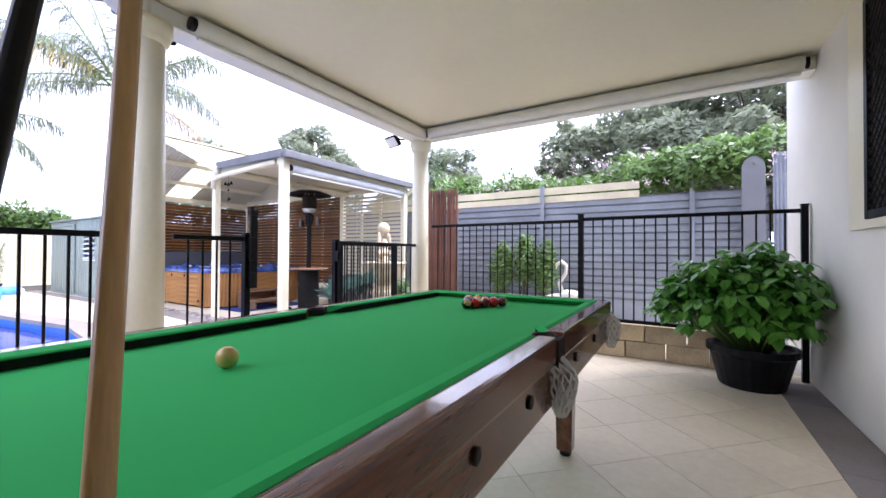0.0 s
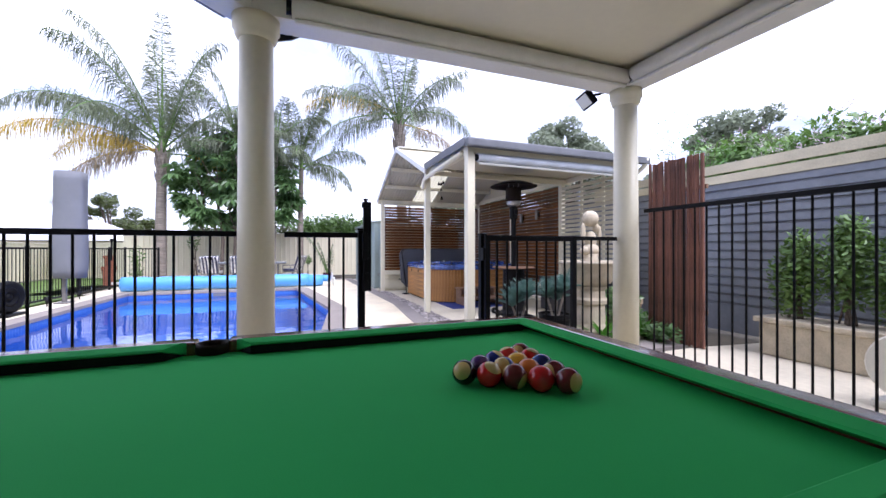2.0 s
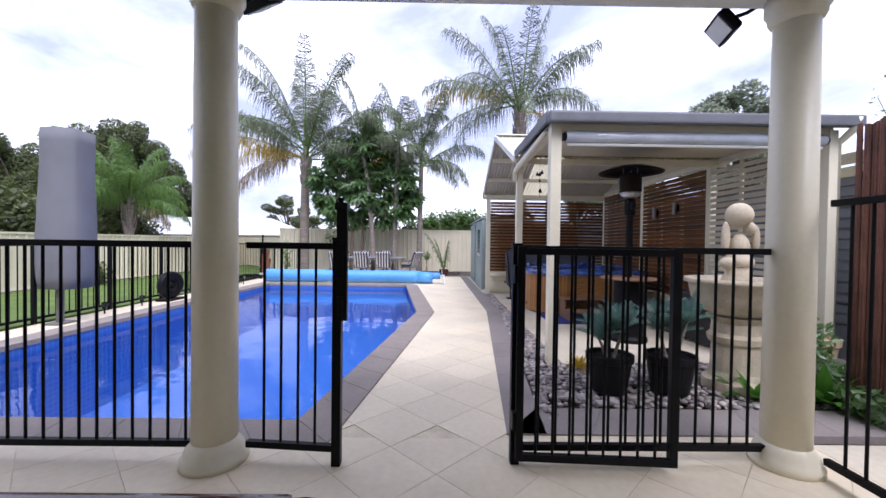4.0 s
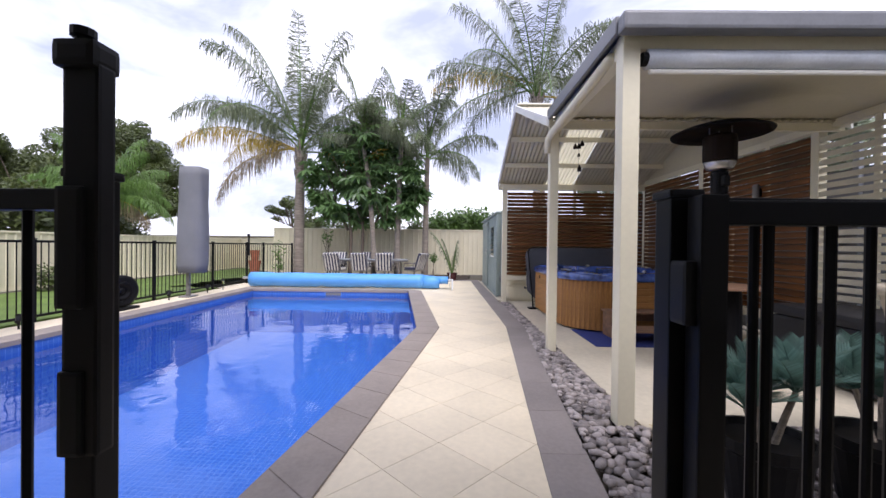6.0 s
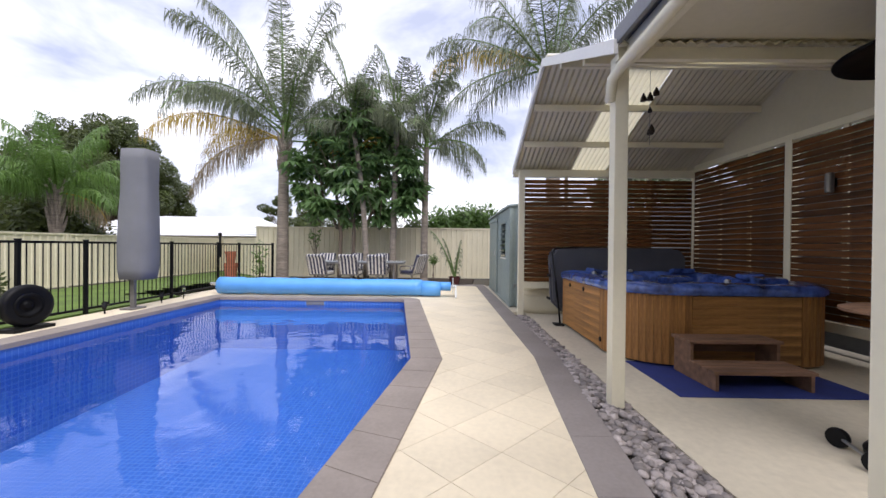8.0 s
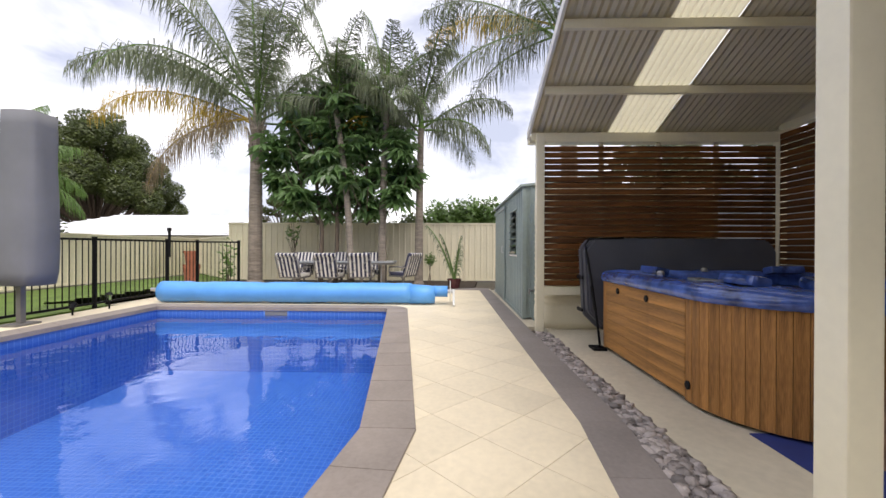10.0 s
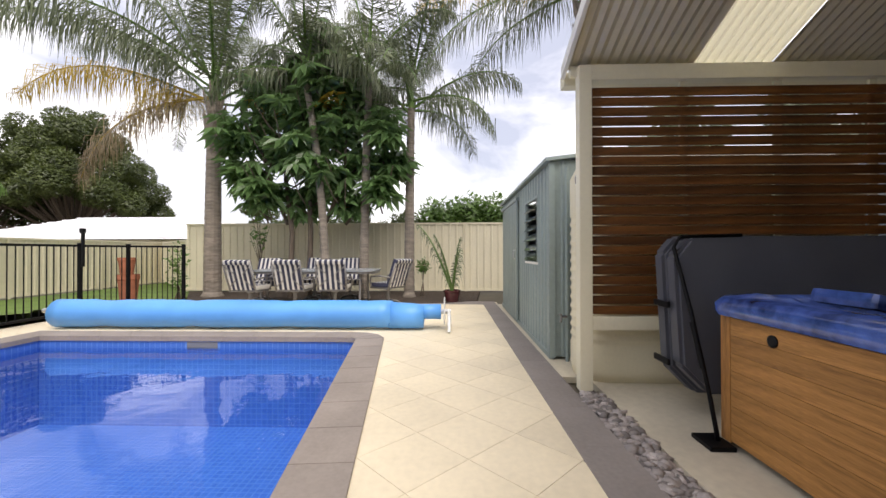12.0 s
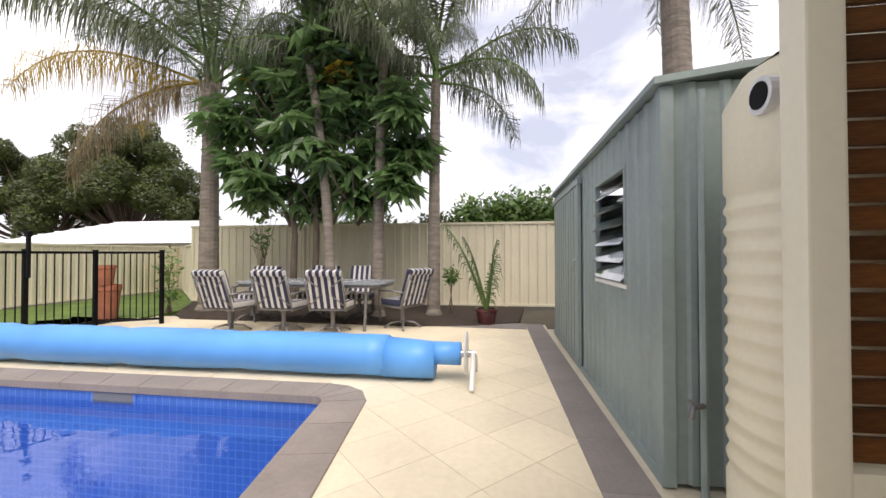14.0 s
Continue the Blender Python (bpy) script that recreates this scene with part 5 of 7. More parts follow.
def make_hose_wheel(x, y):
    t = thing("tyre_ornament", (x, y, 0), "black rubber tyre standing upright beside the pool fence", "tyre")
    m = pose(x, y, 0.335, 90, 0, -12)
    bm = bmesh.new()
    lathe(bm, [(0.17, -0.055), (0.24, -0.072), (0.28, -0.058), (0.288, 0), (0.28, 0.058), (0.24, 0.072), (0.17, 0.055), (0.16, 0), (0.17, -0.055)], seg=40, m=m, caps=False)
    tyre = part("tyre", bm, M["black_plastic"], t, smooth=True)
    bm = bmesh.new()
    lathe(bm, [(0.02, -0.045), (0.05, -0.04), (0.055, -0.02), (0.10, -0.015), (0.12, -0.055), (0.168, -0.06), (0.168, 0.06), (0.12, 0.055), (0.10, 0.015), (0.055, 0.02), (0.05, 0.04), (0.02, 0.045)], seg=32, m=m)
    part("hub", bm, M["black_metal"], t, smooth=True)
    part("stand", cube((x - 0.26, y - 0.14, 0.0), (x + 0.26, y + 0.14, 0.048), 0.01), M["black_plastic"], t)


make_hose_wheel(-8.95, -2.30)


def make_garden_lamp(x, y, h, spot):
    t = thing("garden_lamp", (x, y, 0), "small black low-voltage garden lamp on a short stake", "lamp", "garden lamps")
    part("stake", lathe(bmesh.new(), [(0.012, 0), (0.012, h * 0.5)], (x, y, 0), 8), M["black_plastic"], t)
    if spot:
        bm = bmesh.new()
        lathe(bm, [(0.03, -0.05), (0.04, 0.04), (0.055, 0.06)], seg=14, m=pose(x, y, h * 0.5 + 0.05, 55, 0, -60))
        part("head", bm, M["black_plastic"], t)
    else:
        part("lens", lathe(bmesh.new(), [(0.032, h * 0.5), (0.036, h * 0.8)], (x, y, 0), 12), M["glass"], t)
        part("hood", lathe(bmesh.new(), [(0.06, h * 0.8), (0.04, h * 0.93), (0.008, h)], (x, y, 0), 12), M["black_plastic"], t)


for gx, gh, gs in ((-5.6, 0.26, False), (-7.35, 0.16, True), (-8.2, 0.16, True), (-10.2, 0.16, True), (-11.5, 0.16, True), (-12.15, 0.30, False)):
    make_garden_lamp(gx, -2.34, gh, gs)


# ---- outdoor dining setting ----
def make_chair(at, turn):
    t = thing("patio_chair", (0, 0, 0), "grey metal patio chair with navy and white striped cushions", "chair", "chairs round the patio table")
    # frame faces +y; stripes run up and down
    for s in (-0.29, 0.29):
        bm = bmesh.new()
        tube(bm, [(s, -0.42, 0.96), (s, -0.30, 0.62), (s, -0.22, 0.40), (s, 0.25, 0.42)], 0.016, 8)
        part("side_rail", bm, M["frame_metal"], t, smooth=True)
        bm = bmesh.new()
        tube(bm, [(s, -0.27, 0.66), (s, 0.0, 0.68), (s, 0.24, 0.66), (s, 0.26, 0.55), (s, 0.22, 0.42)], 0.018, 8)
        part("armrest", bm, M["frame_metal"], t, smooth=True)
    bm = bmesh.new()
    tube(bm, [(-0.29, -0.42, 0.96), (-0.15, -0.435, 0.99), (0.15, -0.435, 0.99), (0.29, -0.42, 0.96)], 0.016, 8)
    part("top_rail", bm, M["frame_metal"], t, smooth=True)
    for s in (-1, 1):
        bm = bmesh.new()
        tube(bm, [(s * 0.28, -0.408, 0.92), (s * 0.10, -0.355, 0.78), (s * 0.10, -0.31, 0.64), (s * 0.28, -0.255, 0.48)], 0.010, 6)
        part("back_lattice", bm, M["frame_metal"], t, smooth=True)
    bm = bmesh.new()
    box(bm, (-0.27, -0.05, -0.30), (0.27, 0.045, 0.34), 0.03, pose(0, -0.285, 0.73, 18, 0, 0))
    part("back_cushion", bm, M["stripe"], t, "navy and white striped cushion")
    bm = bmesh.new()
    box(bm, (-0.28, -0.05, 0.0), (0.28, 0.05, 0.09), 0.03, pose(0, -0.40, 0.965, 18, 0, 0))
    part("head_roll", bm, M["stripe"], t)
    bm = bmesh.new()
    box(bm, (-0.28, -0.24, 0.43), (0.28, 0.27, 0.53), 0.03)
    part("seat_cushion", bm, M["stripe"], t)
    part("seat_frame", cube((-0.28, -0.22, 0.395), (0.28, 0.25, 0.425), 0.008), M["frame_metal"], t)
    part("swivel", lathe(bmesh.new(), [(0.05, 0.10), (0.035, 0.16), (0.035, 0.34), (0.10, 0.39)], (0, 0, 0), 14), M["frame_metal"], t)
    for k in range(4):
        a = radians(45 + 90 * k)
        bm = bmesh.new()
        tube(bm, [(0.04 * math.cos(a), 0.04 * math.sin(a), 0.13), (0.2 * math.cos(a), 0.2 * math.sin(a), 0.10), (0.31 * math.cos(a), 0.31 * math.sin(a), 0.018)], 0.018, 8)
        part("leg", bm, M["frame_metal"], t, smooth=True)
    t.matrix_basis = pose(*at, 0, 0, turn) @ Matrix.Diagonal((0.92, 0.95, 0.90, 1))
    return t


first = make_chair((-14.75, -0.15, 0.0), 82)
for (cx, cy), turn in (((-14.84, 0.67), 88), ((-14.90, 1.42), 94), ((-15.75, -0.45), -95), ((-16.2, 0.55), -88), ((-16.2, 1.35), -85), ((-15.40, 2.36), 150)):
    copy_thing(first, pose(cx, cy, 0, 0, 0, turn))


def make_dining_table():
    t = thing("patio_table", (-15.45, 0.7, 0), "long grey outdoor dining table on metal legs", "table")
    part("tabletop", prism(bmesh.new(), round_rect(-15.95, -14.98, -0.35, 2.15, 0.25, 5), 0.705, 0.735), M["tabletop"], t)
    part("rim", prism(bmesh.new(), round_rect(-15.93, -15.0, -0.33, 2.13, 0.25, 5), 0.66, 0.704), M["frame_metal"], t)
    for x in (-15.8, -15.12):
        for y in (-0.35, 1.85):
            bm = bmesh.new()
            tube(bm, [(x, y, 0.66), (x, y, 0.4), (x + (0.06 if x > -15.4 else -0.06), y, 0.0)], 0.024, 8)
            part("leg", bm, M["frame_metal"], t)


make_dining_table()


# ---- floodlight on the patio corner ----
def make_flood(root, head, aim, label):
    t = thing("floodlight", head, label, "lamp", "patio floodlights")
    bm = bmesh.new()
    tube(bm, [root, lerp(root, head, 0.5), (head[0], head[1], head[2] + 0.05)], 0.014, 8)
    part("bracket", bm, M["black_metal"], t)
    m = look(head, aim)
    bm = bmesh.new()
    box(bm, (-0.125, -0.085, -0.02), (0.125, 0.085, 0.035), 0.012, m)
    for k in range(6):
        box(bm, (-0.1 + k * 0.036, -0.07, 0.034), (-0.092 + k * 0.036, 0.07, 0.055), 0, m)
    part("head", bm, M["black_metal"], t)
    bm = bmesh.new()
    box(bm, (-0.105, -0.065, -0.026), (0.105, 0.065, -0.021), 0, m)
    part("lens", bm, M["white_plastic"], t, "pale glass lens")


make_flood((-2.98, 5.56, 2.88), (-3.25, 5.42, 2.82), (-3.55, 4.3, 1.9), "black outdoor floodlight on a bracket at the patio corner")
make_flood((-2.97, 2.22, 2.90), (-3.10, 2.33, 2.84), (-3.9, 2.8, 1.6), "black outdoor floodlight on a bracket beside the column")


# ---- plants ----
def frond(bm_leaf, bm_stem, root, heading, rise, length, droop, rng, leaf_len=0.55, n=46, twist=0.0):
    """A feather palm frond: an arching stem with drooping leaflets on both sides."""
    pts, p = [], Vector(root)
    d = Vector((math.cos(heading) * math.cos(rise), math.sin(heading) * math.cos(rise), math.sin(rise)))
    seg = 14
    for k in range(seg + 1):
        pts.append(p.copy())
        p = p + d * (length / seg)
        d = (d + Vector((0, 0, -droop / seg * (0.15 + 2.3 * (k / seg) ** 1.5)))).normalized()
    tube(bm_stem, pts, [0.032 * (1 - 0.88 * k / seg) + 0.004 for k in range(seg + 1)], 5)
    for i in range(n):
        f = 0.14 + 0.86 * i / (n - 1)
        k = min(seg - 1, int(f * seg))
        a, b = pts[k], pts[k + 1]
        q = a.lerp(b, f * seg - k)
        t = (b - a).normalized()
        side = t.cross(Vector((0, 0, 1)))
        side = side.normalized() if side.length > 0.05 else Vector((-math.sin(heading), math.cos(heading), 0))
        L = leaf_len * (0.55 + 0.9 * math.sin(math.pi * min(1, 0.12 + f * 0.86))) * rng.uniform(0.8, 1.1)
        for s in (-1, 1):
            out = (side * s * rng.uniform(0.45, 0.95) + t * rng.uniform(0.3, 0.8) + Vector((0, 0, rng.uniform(-1.05, 0.15)))).normalized()
            m1 = q + out * L * rng.uniform(0.34, 0.52)
            tip = m1 + (out * rng.uniform(0.1, 0.4) + Vector((rng.uniform(-0.15, 0.15), rng.uniform(-0.15, 0.15), -rng.uniform(0.8, 1.3)))).normalized() * L * 0.62
            w = t * rng.uniform(0.0095, 0.014)
            v = [bm_leaf.verts.new(c) for c in (q - w * 0.6, q + w * 0.6, m1 + w, m1 - w, tip)]
            bm_leaf.faces.new((v[0], v[1], v[2], v[3]))
            bm_leaf.faces.new((v[3], v[2], v[4]))


def make_palm(x, y, h, r0, r1, fronds, length, label, lean=(0, 0), leaf_len=0.55, n=46, rise=(0.05, 1.35), droop=1.5, dry=1, dead=1, boss=True, seed=1, shaft=0.9, green="palm_leaf"):
    rng = random.Random(seed)
    t = thing("palm_tree", (x, y, 0), label, "palm", "garden palms")
    top = Vector((x + lean[0], y + lean[1], h))
    bm = bmesh.new()
    pts, rad = [], []
    K = int(h / 0.09)
    for k in range(K + 1):
        f = k / K
        pts.append((x + lean[0] * f * f, y + lean[1] * f * f, -0.05 + (h + 0.05) * f))
        ringed = 0.006 if k % 2 else 0.0
        rad.append((r0 + (r1 - r0) * f + ringed) * (1.25 if f < 0.03 else 1))
    tube(bm, pts, rad, 14)
    part("trunk", bm, M["trunk_palm"], t, "grey ringed palm trunk")
    if boss:
        bm = bmesh.new()
        for k in range(22):
            a, z = k * 2.4, h - 1.3 + 1.25 * k / 22
            rr = r1 * 0.95
            tube(bm, [(top.x + rr * 0.8 * math.cos(a), top.y + rr * 0.8 * math.sin(a), z), (top.x + (rr + 0.05) * math.cos(a), top.y + (rr + 0.05) * math.sin(a), z + 0.25),
                      (top.x + (rr + 0.11) * math.cos(a), top.y + (rr + 0.11) * math.sin(a), z + 0.52)], [0.06, 0.045, 0.015], 5)
        part("leaf_base_sheath", bm, M["trunk_palm"], t)
    bm = bmesh.new()
    tube(bm, [top - Vector((0, 0, 0.1)), top + Vector((0, 0, shaft * 0.5)), top + Vector((0, 0, shaft))], [r1 * 0.95, r1 * 0.6, r1 * 0.2], 10)
    part("crown_shaft", bm, M["bush_leaf"], t)
    kinds = ["palm_leaf"] * (fronds - dry - dead) + ["palm_dry"] * dry + ["palm_dead"] * dead
    for i, kind in enumerate(kinds):
        bl, bs = bmesh.new(), bmesh.new()
        hd = i * 2.399 + rng.uniform(-0.25, 0.25) + seed
        if kind == "palm_leaf":
            f = (i + 0.5) / max(1, fronds - dry - dead)
            e = rise[1] + (rise[0] - rise[1]) * f
            dr = droop * (0.75 + 0.5 * f)
            ln = length * rng.uniform(0.85, 1.08)
        elif kind == "palm_dry":
            hd, e, dr, ln = radians(-88 if i % 2 else -112) + rng.uniform(-0.15, 0.15), 0.42, droop * 0.95, length
        else:
            hd, e, dr, ln = radians(85 if i % 2 else -80) + rng.uniform(-0.2, 0.2), -0.15, droop * 1.4, length * 0.8
        frond(bl, bs, top + Vector((0.5 * r1 * math.cos(hd), 0.5 * r1 * math.sin(hd), rng.uniform(-0.15, shaft * 0.45))), hd, e, ln, dr, rng, leaf_len, n)
        label2 = {"palm_leaf": "", "palm_dry": "yellowing frond", "palm_dead": "withered brown frond"}[kind]
        fr = part("frond", bl, M[green if kind == "palm_leaf" else kind], t, label2)
        part("stem", bs, M["bush_leaf"] if kind == "palm_leaf" else M["palm_dry"], fr)
    return t


make_palm(-16.75, -2.15, 4.75, 0.20, 0.15, 19, 4.7, "tall feather palm with one yellowing frond beside the fence", (0.0, 0.05), 0.74, 150, (0.12, 1.52), 1.65, 2, 1, seed=4, shaft=1.4)
make_palm(-16.15, 0.82, 5.0, 0.095, 0.07, 10, 2.3, "slender feather palm among broad-leaved foliage", (0.05, -0.45), 0.52, 84, (0.0, 1.45), 1.8, 0, 0, False, seed=11, shaft=1.4)
make_palm(-16.40, 1.63, 5.0, 0.115, 0.075, 10, 2.3, "slender feather palm with a pale trunk by the fence", (0.0, 0.12), 0.52, 84, (0.0, 1.45), 1.8, 0, 0, False, seed=23, shaft=1.4)
make_palm(-16.70, 2.64, 4.5, 0.125, 0.085, 12, 2.75, "slender feather palm with long drooping fronds by the fence", (0.0, 0.05), 0.62, 96, (-0.05, 1.48), 1.7, 0, 0, False, seed=31, shaft=1.5)
make_palm(-16.0, 6.75, 6.5, 0.23, 0.19, 20, 4.1, "tall feather palm behind the shed with drooping fronds", (0.0, -0.15), 0.70, 105, (-0.2, 1.45), 1.45, 1, 1, seed=8, shaft=1.2)
make_palm(-14.6, -7.7, 2.7, 0.16, 0.13, 22, 2.1, "young feather palm with fresh green fronds beyond the lawn's fence", (0, 0), 0.5, 84, (0.0, 1.4), 1.6, 0, 1, seed=17, shaft=0.5, green="bush_leaf")


def palmate(bm, p, size, tilt, rng, count=8):
    """A whorl of drooping leaflets, as an umbrella tree has."""
    a0 = rng.uniform(0, 6.28)
    up = (Vector((0, 0, 1)) + Vector((rng.uniform(-1, 1), rng.uniform(-1, 1), 0)) * tilt).normalized()
    u = up.cross(Vector((1, 0.2, 0))).normalized()
    v = up.cross(u)
    for k in range(count):
        a = a0 + 2 * math.pi * k / count
        d = u * math.cos(a) + v * math.sin(a)
        s = size * rng.uniform(0.8, 1.15)
        side = d.cross(up) * s * 0.19
        m1 = p + d * s * 0.5 - up * s * 0.12
        tip = p + d * s * 0.95 - up * s * 0.55
        q = [bm.verts.new(c) for c in (p + d * s * 0.08, m1 + side, tip, m1 - side)]
        bm.faces.new((q[0], q[1], q[2]))
        bm.faces.new((q[0], q[2], q[3]))


def make_umbrella_tree():
    rng = random.Random(5)
    t = thing("umbrella_tree", (-16.6, 0.4, 0), "dense umbrella tree with glossy dark green leaf whorls", "tree")
    bm = bmesh.new()
    stems = []
    for y, top in ((-0.27, 4.6), (-0.75, 3.8), (0.25, 5.2), (1.15, 4.6), (2.0, 3.9)):
        base = Vector((-16.65 + rng.uniform(-0.1, 0.2), y * 0.8 + 0.05, -0.05))
        pts = [base, base + Vector((0, 0.05, 1.6)), Vector((base.x, y, 2.8)), Vector((base.x + rng.uniform(-0.3, 0.3), y + rng.uniform(-0.2, 0.2), top))]
        if y in (-0.27, 0.25):
            tube(bm, pts, [0.075, 0.06, 0.05, 0.025], 9)
        else:
            tube(bm, [pts[1] + Vector((0, -y * 0.3, 0.2)), pts[2], pts[3]], [0.05, 0.04, 0.02], 8)
        stems.append(pts)
        for k in range(9):
            z = rng.uniform(1.9, top)
            a = rng.uniform(0, 6.28)
            q = Vector((base.x, y, z))
            tube(bm, [q, q + Vector((0.45 * math.cos(a), 0.45 * math.sin(a), 0.35)), q + Vector((0.75 * math.cos(a), 0.75 * math.sin(a), 0.75))], [0.022, 0.015, 0.008], 5)
    part("branch_frame", bm, M["trunk_dark"], t, "thin dark branching stems")
    bm, by = bmesh.new(), bmesh.new()
    blobs = [((-16.6 + rng.uniform(-0.35, 0.35), cy, cz), r) for cy, cz, r in (
        (-1.35, 3.9, 0.50), (-1.25, 3.0, 0.50), (-0.75, 4.7, 0.55), (-0.6, 3.7, 0.6), (-0.75, 2.4, 0.45), (-0.1, 5.4, 0.55), (0.05, 4.4, 0.65), (0.15, 3.3, 0.6),
        (0.1, 2.4, 0.45), (0.65, 5.9, 0.5), (0.75, 5.0, 0.6), (0.85, 4.0, 0.6), (0.9, 2.9, 0.5), (1.45, 5.0, 0.45), (1.5, 4.3, 0.5), (1.6, 3.4, 0.5), (2.1, 3.9, 0.42),
        (2.3, 3.2, 0.42), (1.3, 2.3, 0.35), (2.0, 2.6, 0.35))]
    for (cx, cy, cz), r in blobs:
        for k in range(int(62 * r)):
            d = Vector((rng.gauss(0, 1), rng.gauss(0, 1), rng.gauss(0, 1))).normalized() * rng.uniform(0.3, 1.05)
            p = Vector((cx + d.x * r * 1.1, cy + d.y * r, cz + d.z * r))
            palmate(by if rng.random() < 0.015 else bm, p, rng.uniform(0.32, 0.50), 0.5, rng, 9)
    part("crown", bm, M["broad_leaf"], t)
    part("yellow_foliage", by, M["palm_dry"], t, "a few yellowing leaf whorls")


make_umbrella_tree()


def leaf_cloud(bm, blobs, per, size, rng, shell=0.6, flat=1.0):
    """Many small leaf clumps spread through ellipsoids, denser near their skins."""
    for (cx, cy, cz), (rx, ry, rz) in blobs:
        for k in range(int(per * (rx * ry + ry * rz + rx * rz) / 3)):
            d = Vector((rng.gauss(0, 1), rng.gauss(0, 1), rng.gauss(0, 1))).normalized()
            r = shell + (1 - shell) * rng.random()
            p = Vector((cx + d.x * rx * r, cy + d.y * ry * r, cz + d.z * rz * r))
            a, b = rng.uniform(0, 6.28), rng.uniform(-0.9, 0.9)
            u = Vector((math.cos(a) * math.cos(b), math.sin(a) * math.cos(b), math.sin(b)))
            w = u.cross(d + Vector((0, 0, 0.4)))
            w = w.normalized() if w.length > 0.05 else Vector((0, 0, 1))
            s = size * rng.uniform(0.6, 1.4)
            q = [bm.verts.new(c) for c in (p - u * s, p + w * s * 0.38 * flat, p + u * s, p - w * s * 0.38 * flat)]
            bm.faces.new((q[0], q[1], q[2]))
            bm.faces.new((q[0], q[2], q[3]))
    return bm


def make_tree(x, y, h, spread, label, material, seed, per=150, size=0.22, crown_from=0.35, clumps=26, squash=0.55, trunk=0.3):
    rng = random.Random(seed)
    t = thing("tree", (x, y, 0), label, "tree", "trees beyond the fences")
    bm = bmesh.new()
    fork = h * crown_from
    tube(bm, [(x, y, -0.1), (x + rng.uniform(-0.2, 0.2), y, fork * 0.6), (x, y + rng.uniform(-0.2, 0.2), fork)], [trunk, trunk * 0.8, trunk * 0.65], 9)
    blobs = []
    for k in range(clumps):
        a = rng.uniform(0, 6.28)
        rr = spread * math.sqrt(rng.random())
        top = h * (crown_from + (1 - crown_from) * (0.10 + 0.86 * math.sqrt(max(0, 1 - (rr / spread) ** 2)) * rng.uniform(0.2, 1) ** 0.6))
        c = (x + rr * math.cos(a), y + rr * math.sin(a), top)
        s = spread * rng.uniform(0.16, 0.25)
        blobs.append((c, (s, s, s * squash)))
        tube(bm, [(x, y, fork), ((x + c[0]) / 2, (y + c[1]) / 2, (fork + c[2]) / 2 - 0.03 * h), (c[0], c[1], c[2] - s * 0.3)], [trunk * 0.4, trunk * 0.22, 0.02], 5)
    part("trunk", bm, M["trunk_dark"], t)
    part("crown", leaf_cloud(bmesh.new(), blobs, per, size, rng, 0.72), material, t)


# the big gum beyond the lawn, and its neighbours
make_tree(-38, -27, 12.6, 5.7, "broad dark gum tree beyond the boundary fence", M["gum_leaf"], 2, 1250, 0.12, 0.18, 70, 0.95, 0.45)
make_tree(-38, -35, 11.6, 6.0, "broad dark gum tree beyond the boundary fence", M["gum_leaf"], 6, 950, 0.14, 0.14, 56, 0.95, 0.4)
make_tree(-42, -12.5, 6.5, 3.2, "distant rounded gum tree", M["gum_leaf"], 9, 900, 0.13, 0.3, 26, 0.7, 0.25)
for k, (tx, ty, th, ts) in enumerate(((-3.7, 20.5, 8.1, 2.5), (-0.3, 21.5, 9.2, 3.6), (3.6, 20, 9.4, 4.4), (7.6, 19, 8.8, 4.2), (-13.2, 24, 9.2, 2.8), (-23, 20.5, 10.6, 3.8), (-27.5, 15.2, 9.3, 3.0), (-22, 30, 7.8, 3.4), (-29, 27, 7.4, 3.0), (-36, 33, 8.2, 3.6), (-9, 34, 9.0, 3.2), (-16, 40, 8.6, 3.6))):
    make_tree(tx, ty, th, ts, "grey-green gum tree beyond the steel fence, leaves paled for haze", M["far_leaf"], 40 + k, 560, 0.17, 0.22, 64, 0.8, 0.16)


def make_bush(name, label, blobs, material, per, size, seed, category="shrub", stems=None, group=""):
    rng = random.Random(seed)
    base = blobs[0][0]
    t = thing(name, (base[0], base[1], 0), label, category, group)
    part("foliage", leaf_cloud(bmesh.new(), blobs, per, size, rng, 0.35), material, t)
    if stems:
        bm = bmesh.new()
        for c, r in blobs:
            for k in range(6):
                tube(bm, [(stems[0] + rng.uniform(-0.08, 0.08), stems[1] + rng.uniform(-0.08, 0.08), stems[2]), ((stems[0] + c[0]) / 2, (stems[1] + c[1]) / 2, (stems[2] + c[2]) / 2), (c[0] + rng.uniform(-r[0], r[0]) * 0.6, c[1] + rng.uniform(-r[1], r[1]) * 0.6, c[2] + rng.uniform(-0.2, 0.85) * r[2])], [0.012, 0.008, 0.003], 5)
        part("stem_cluster", bm, M["trunk_dark"], t)
    return t


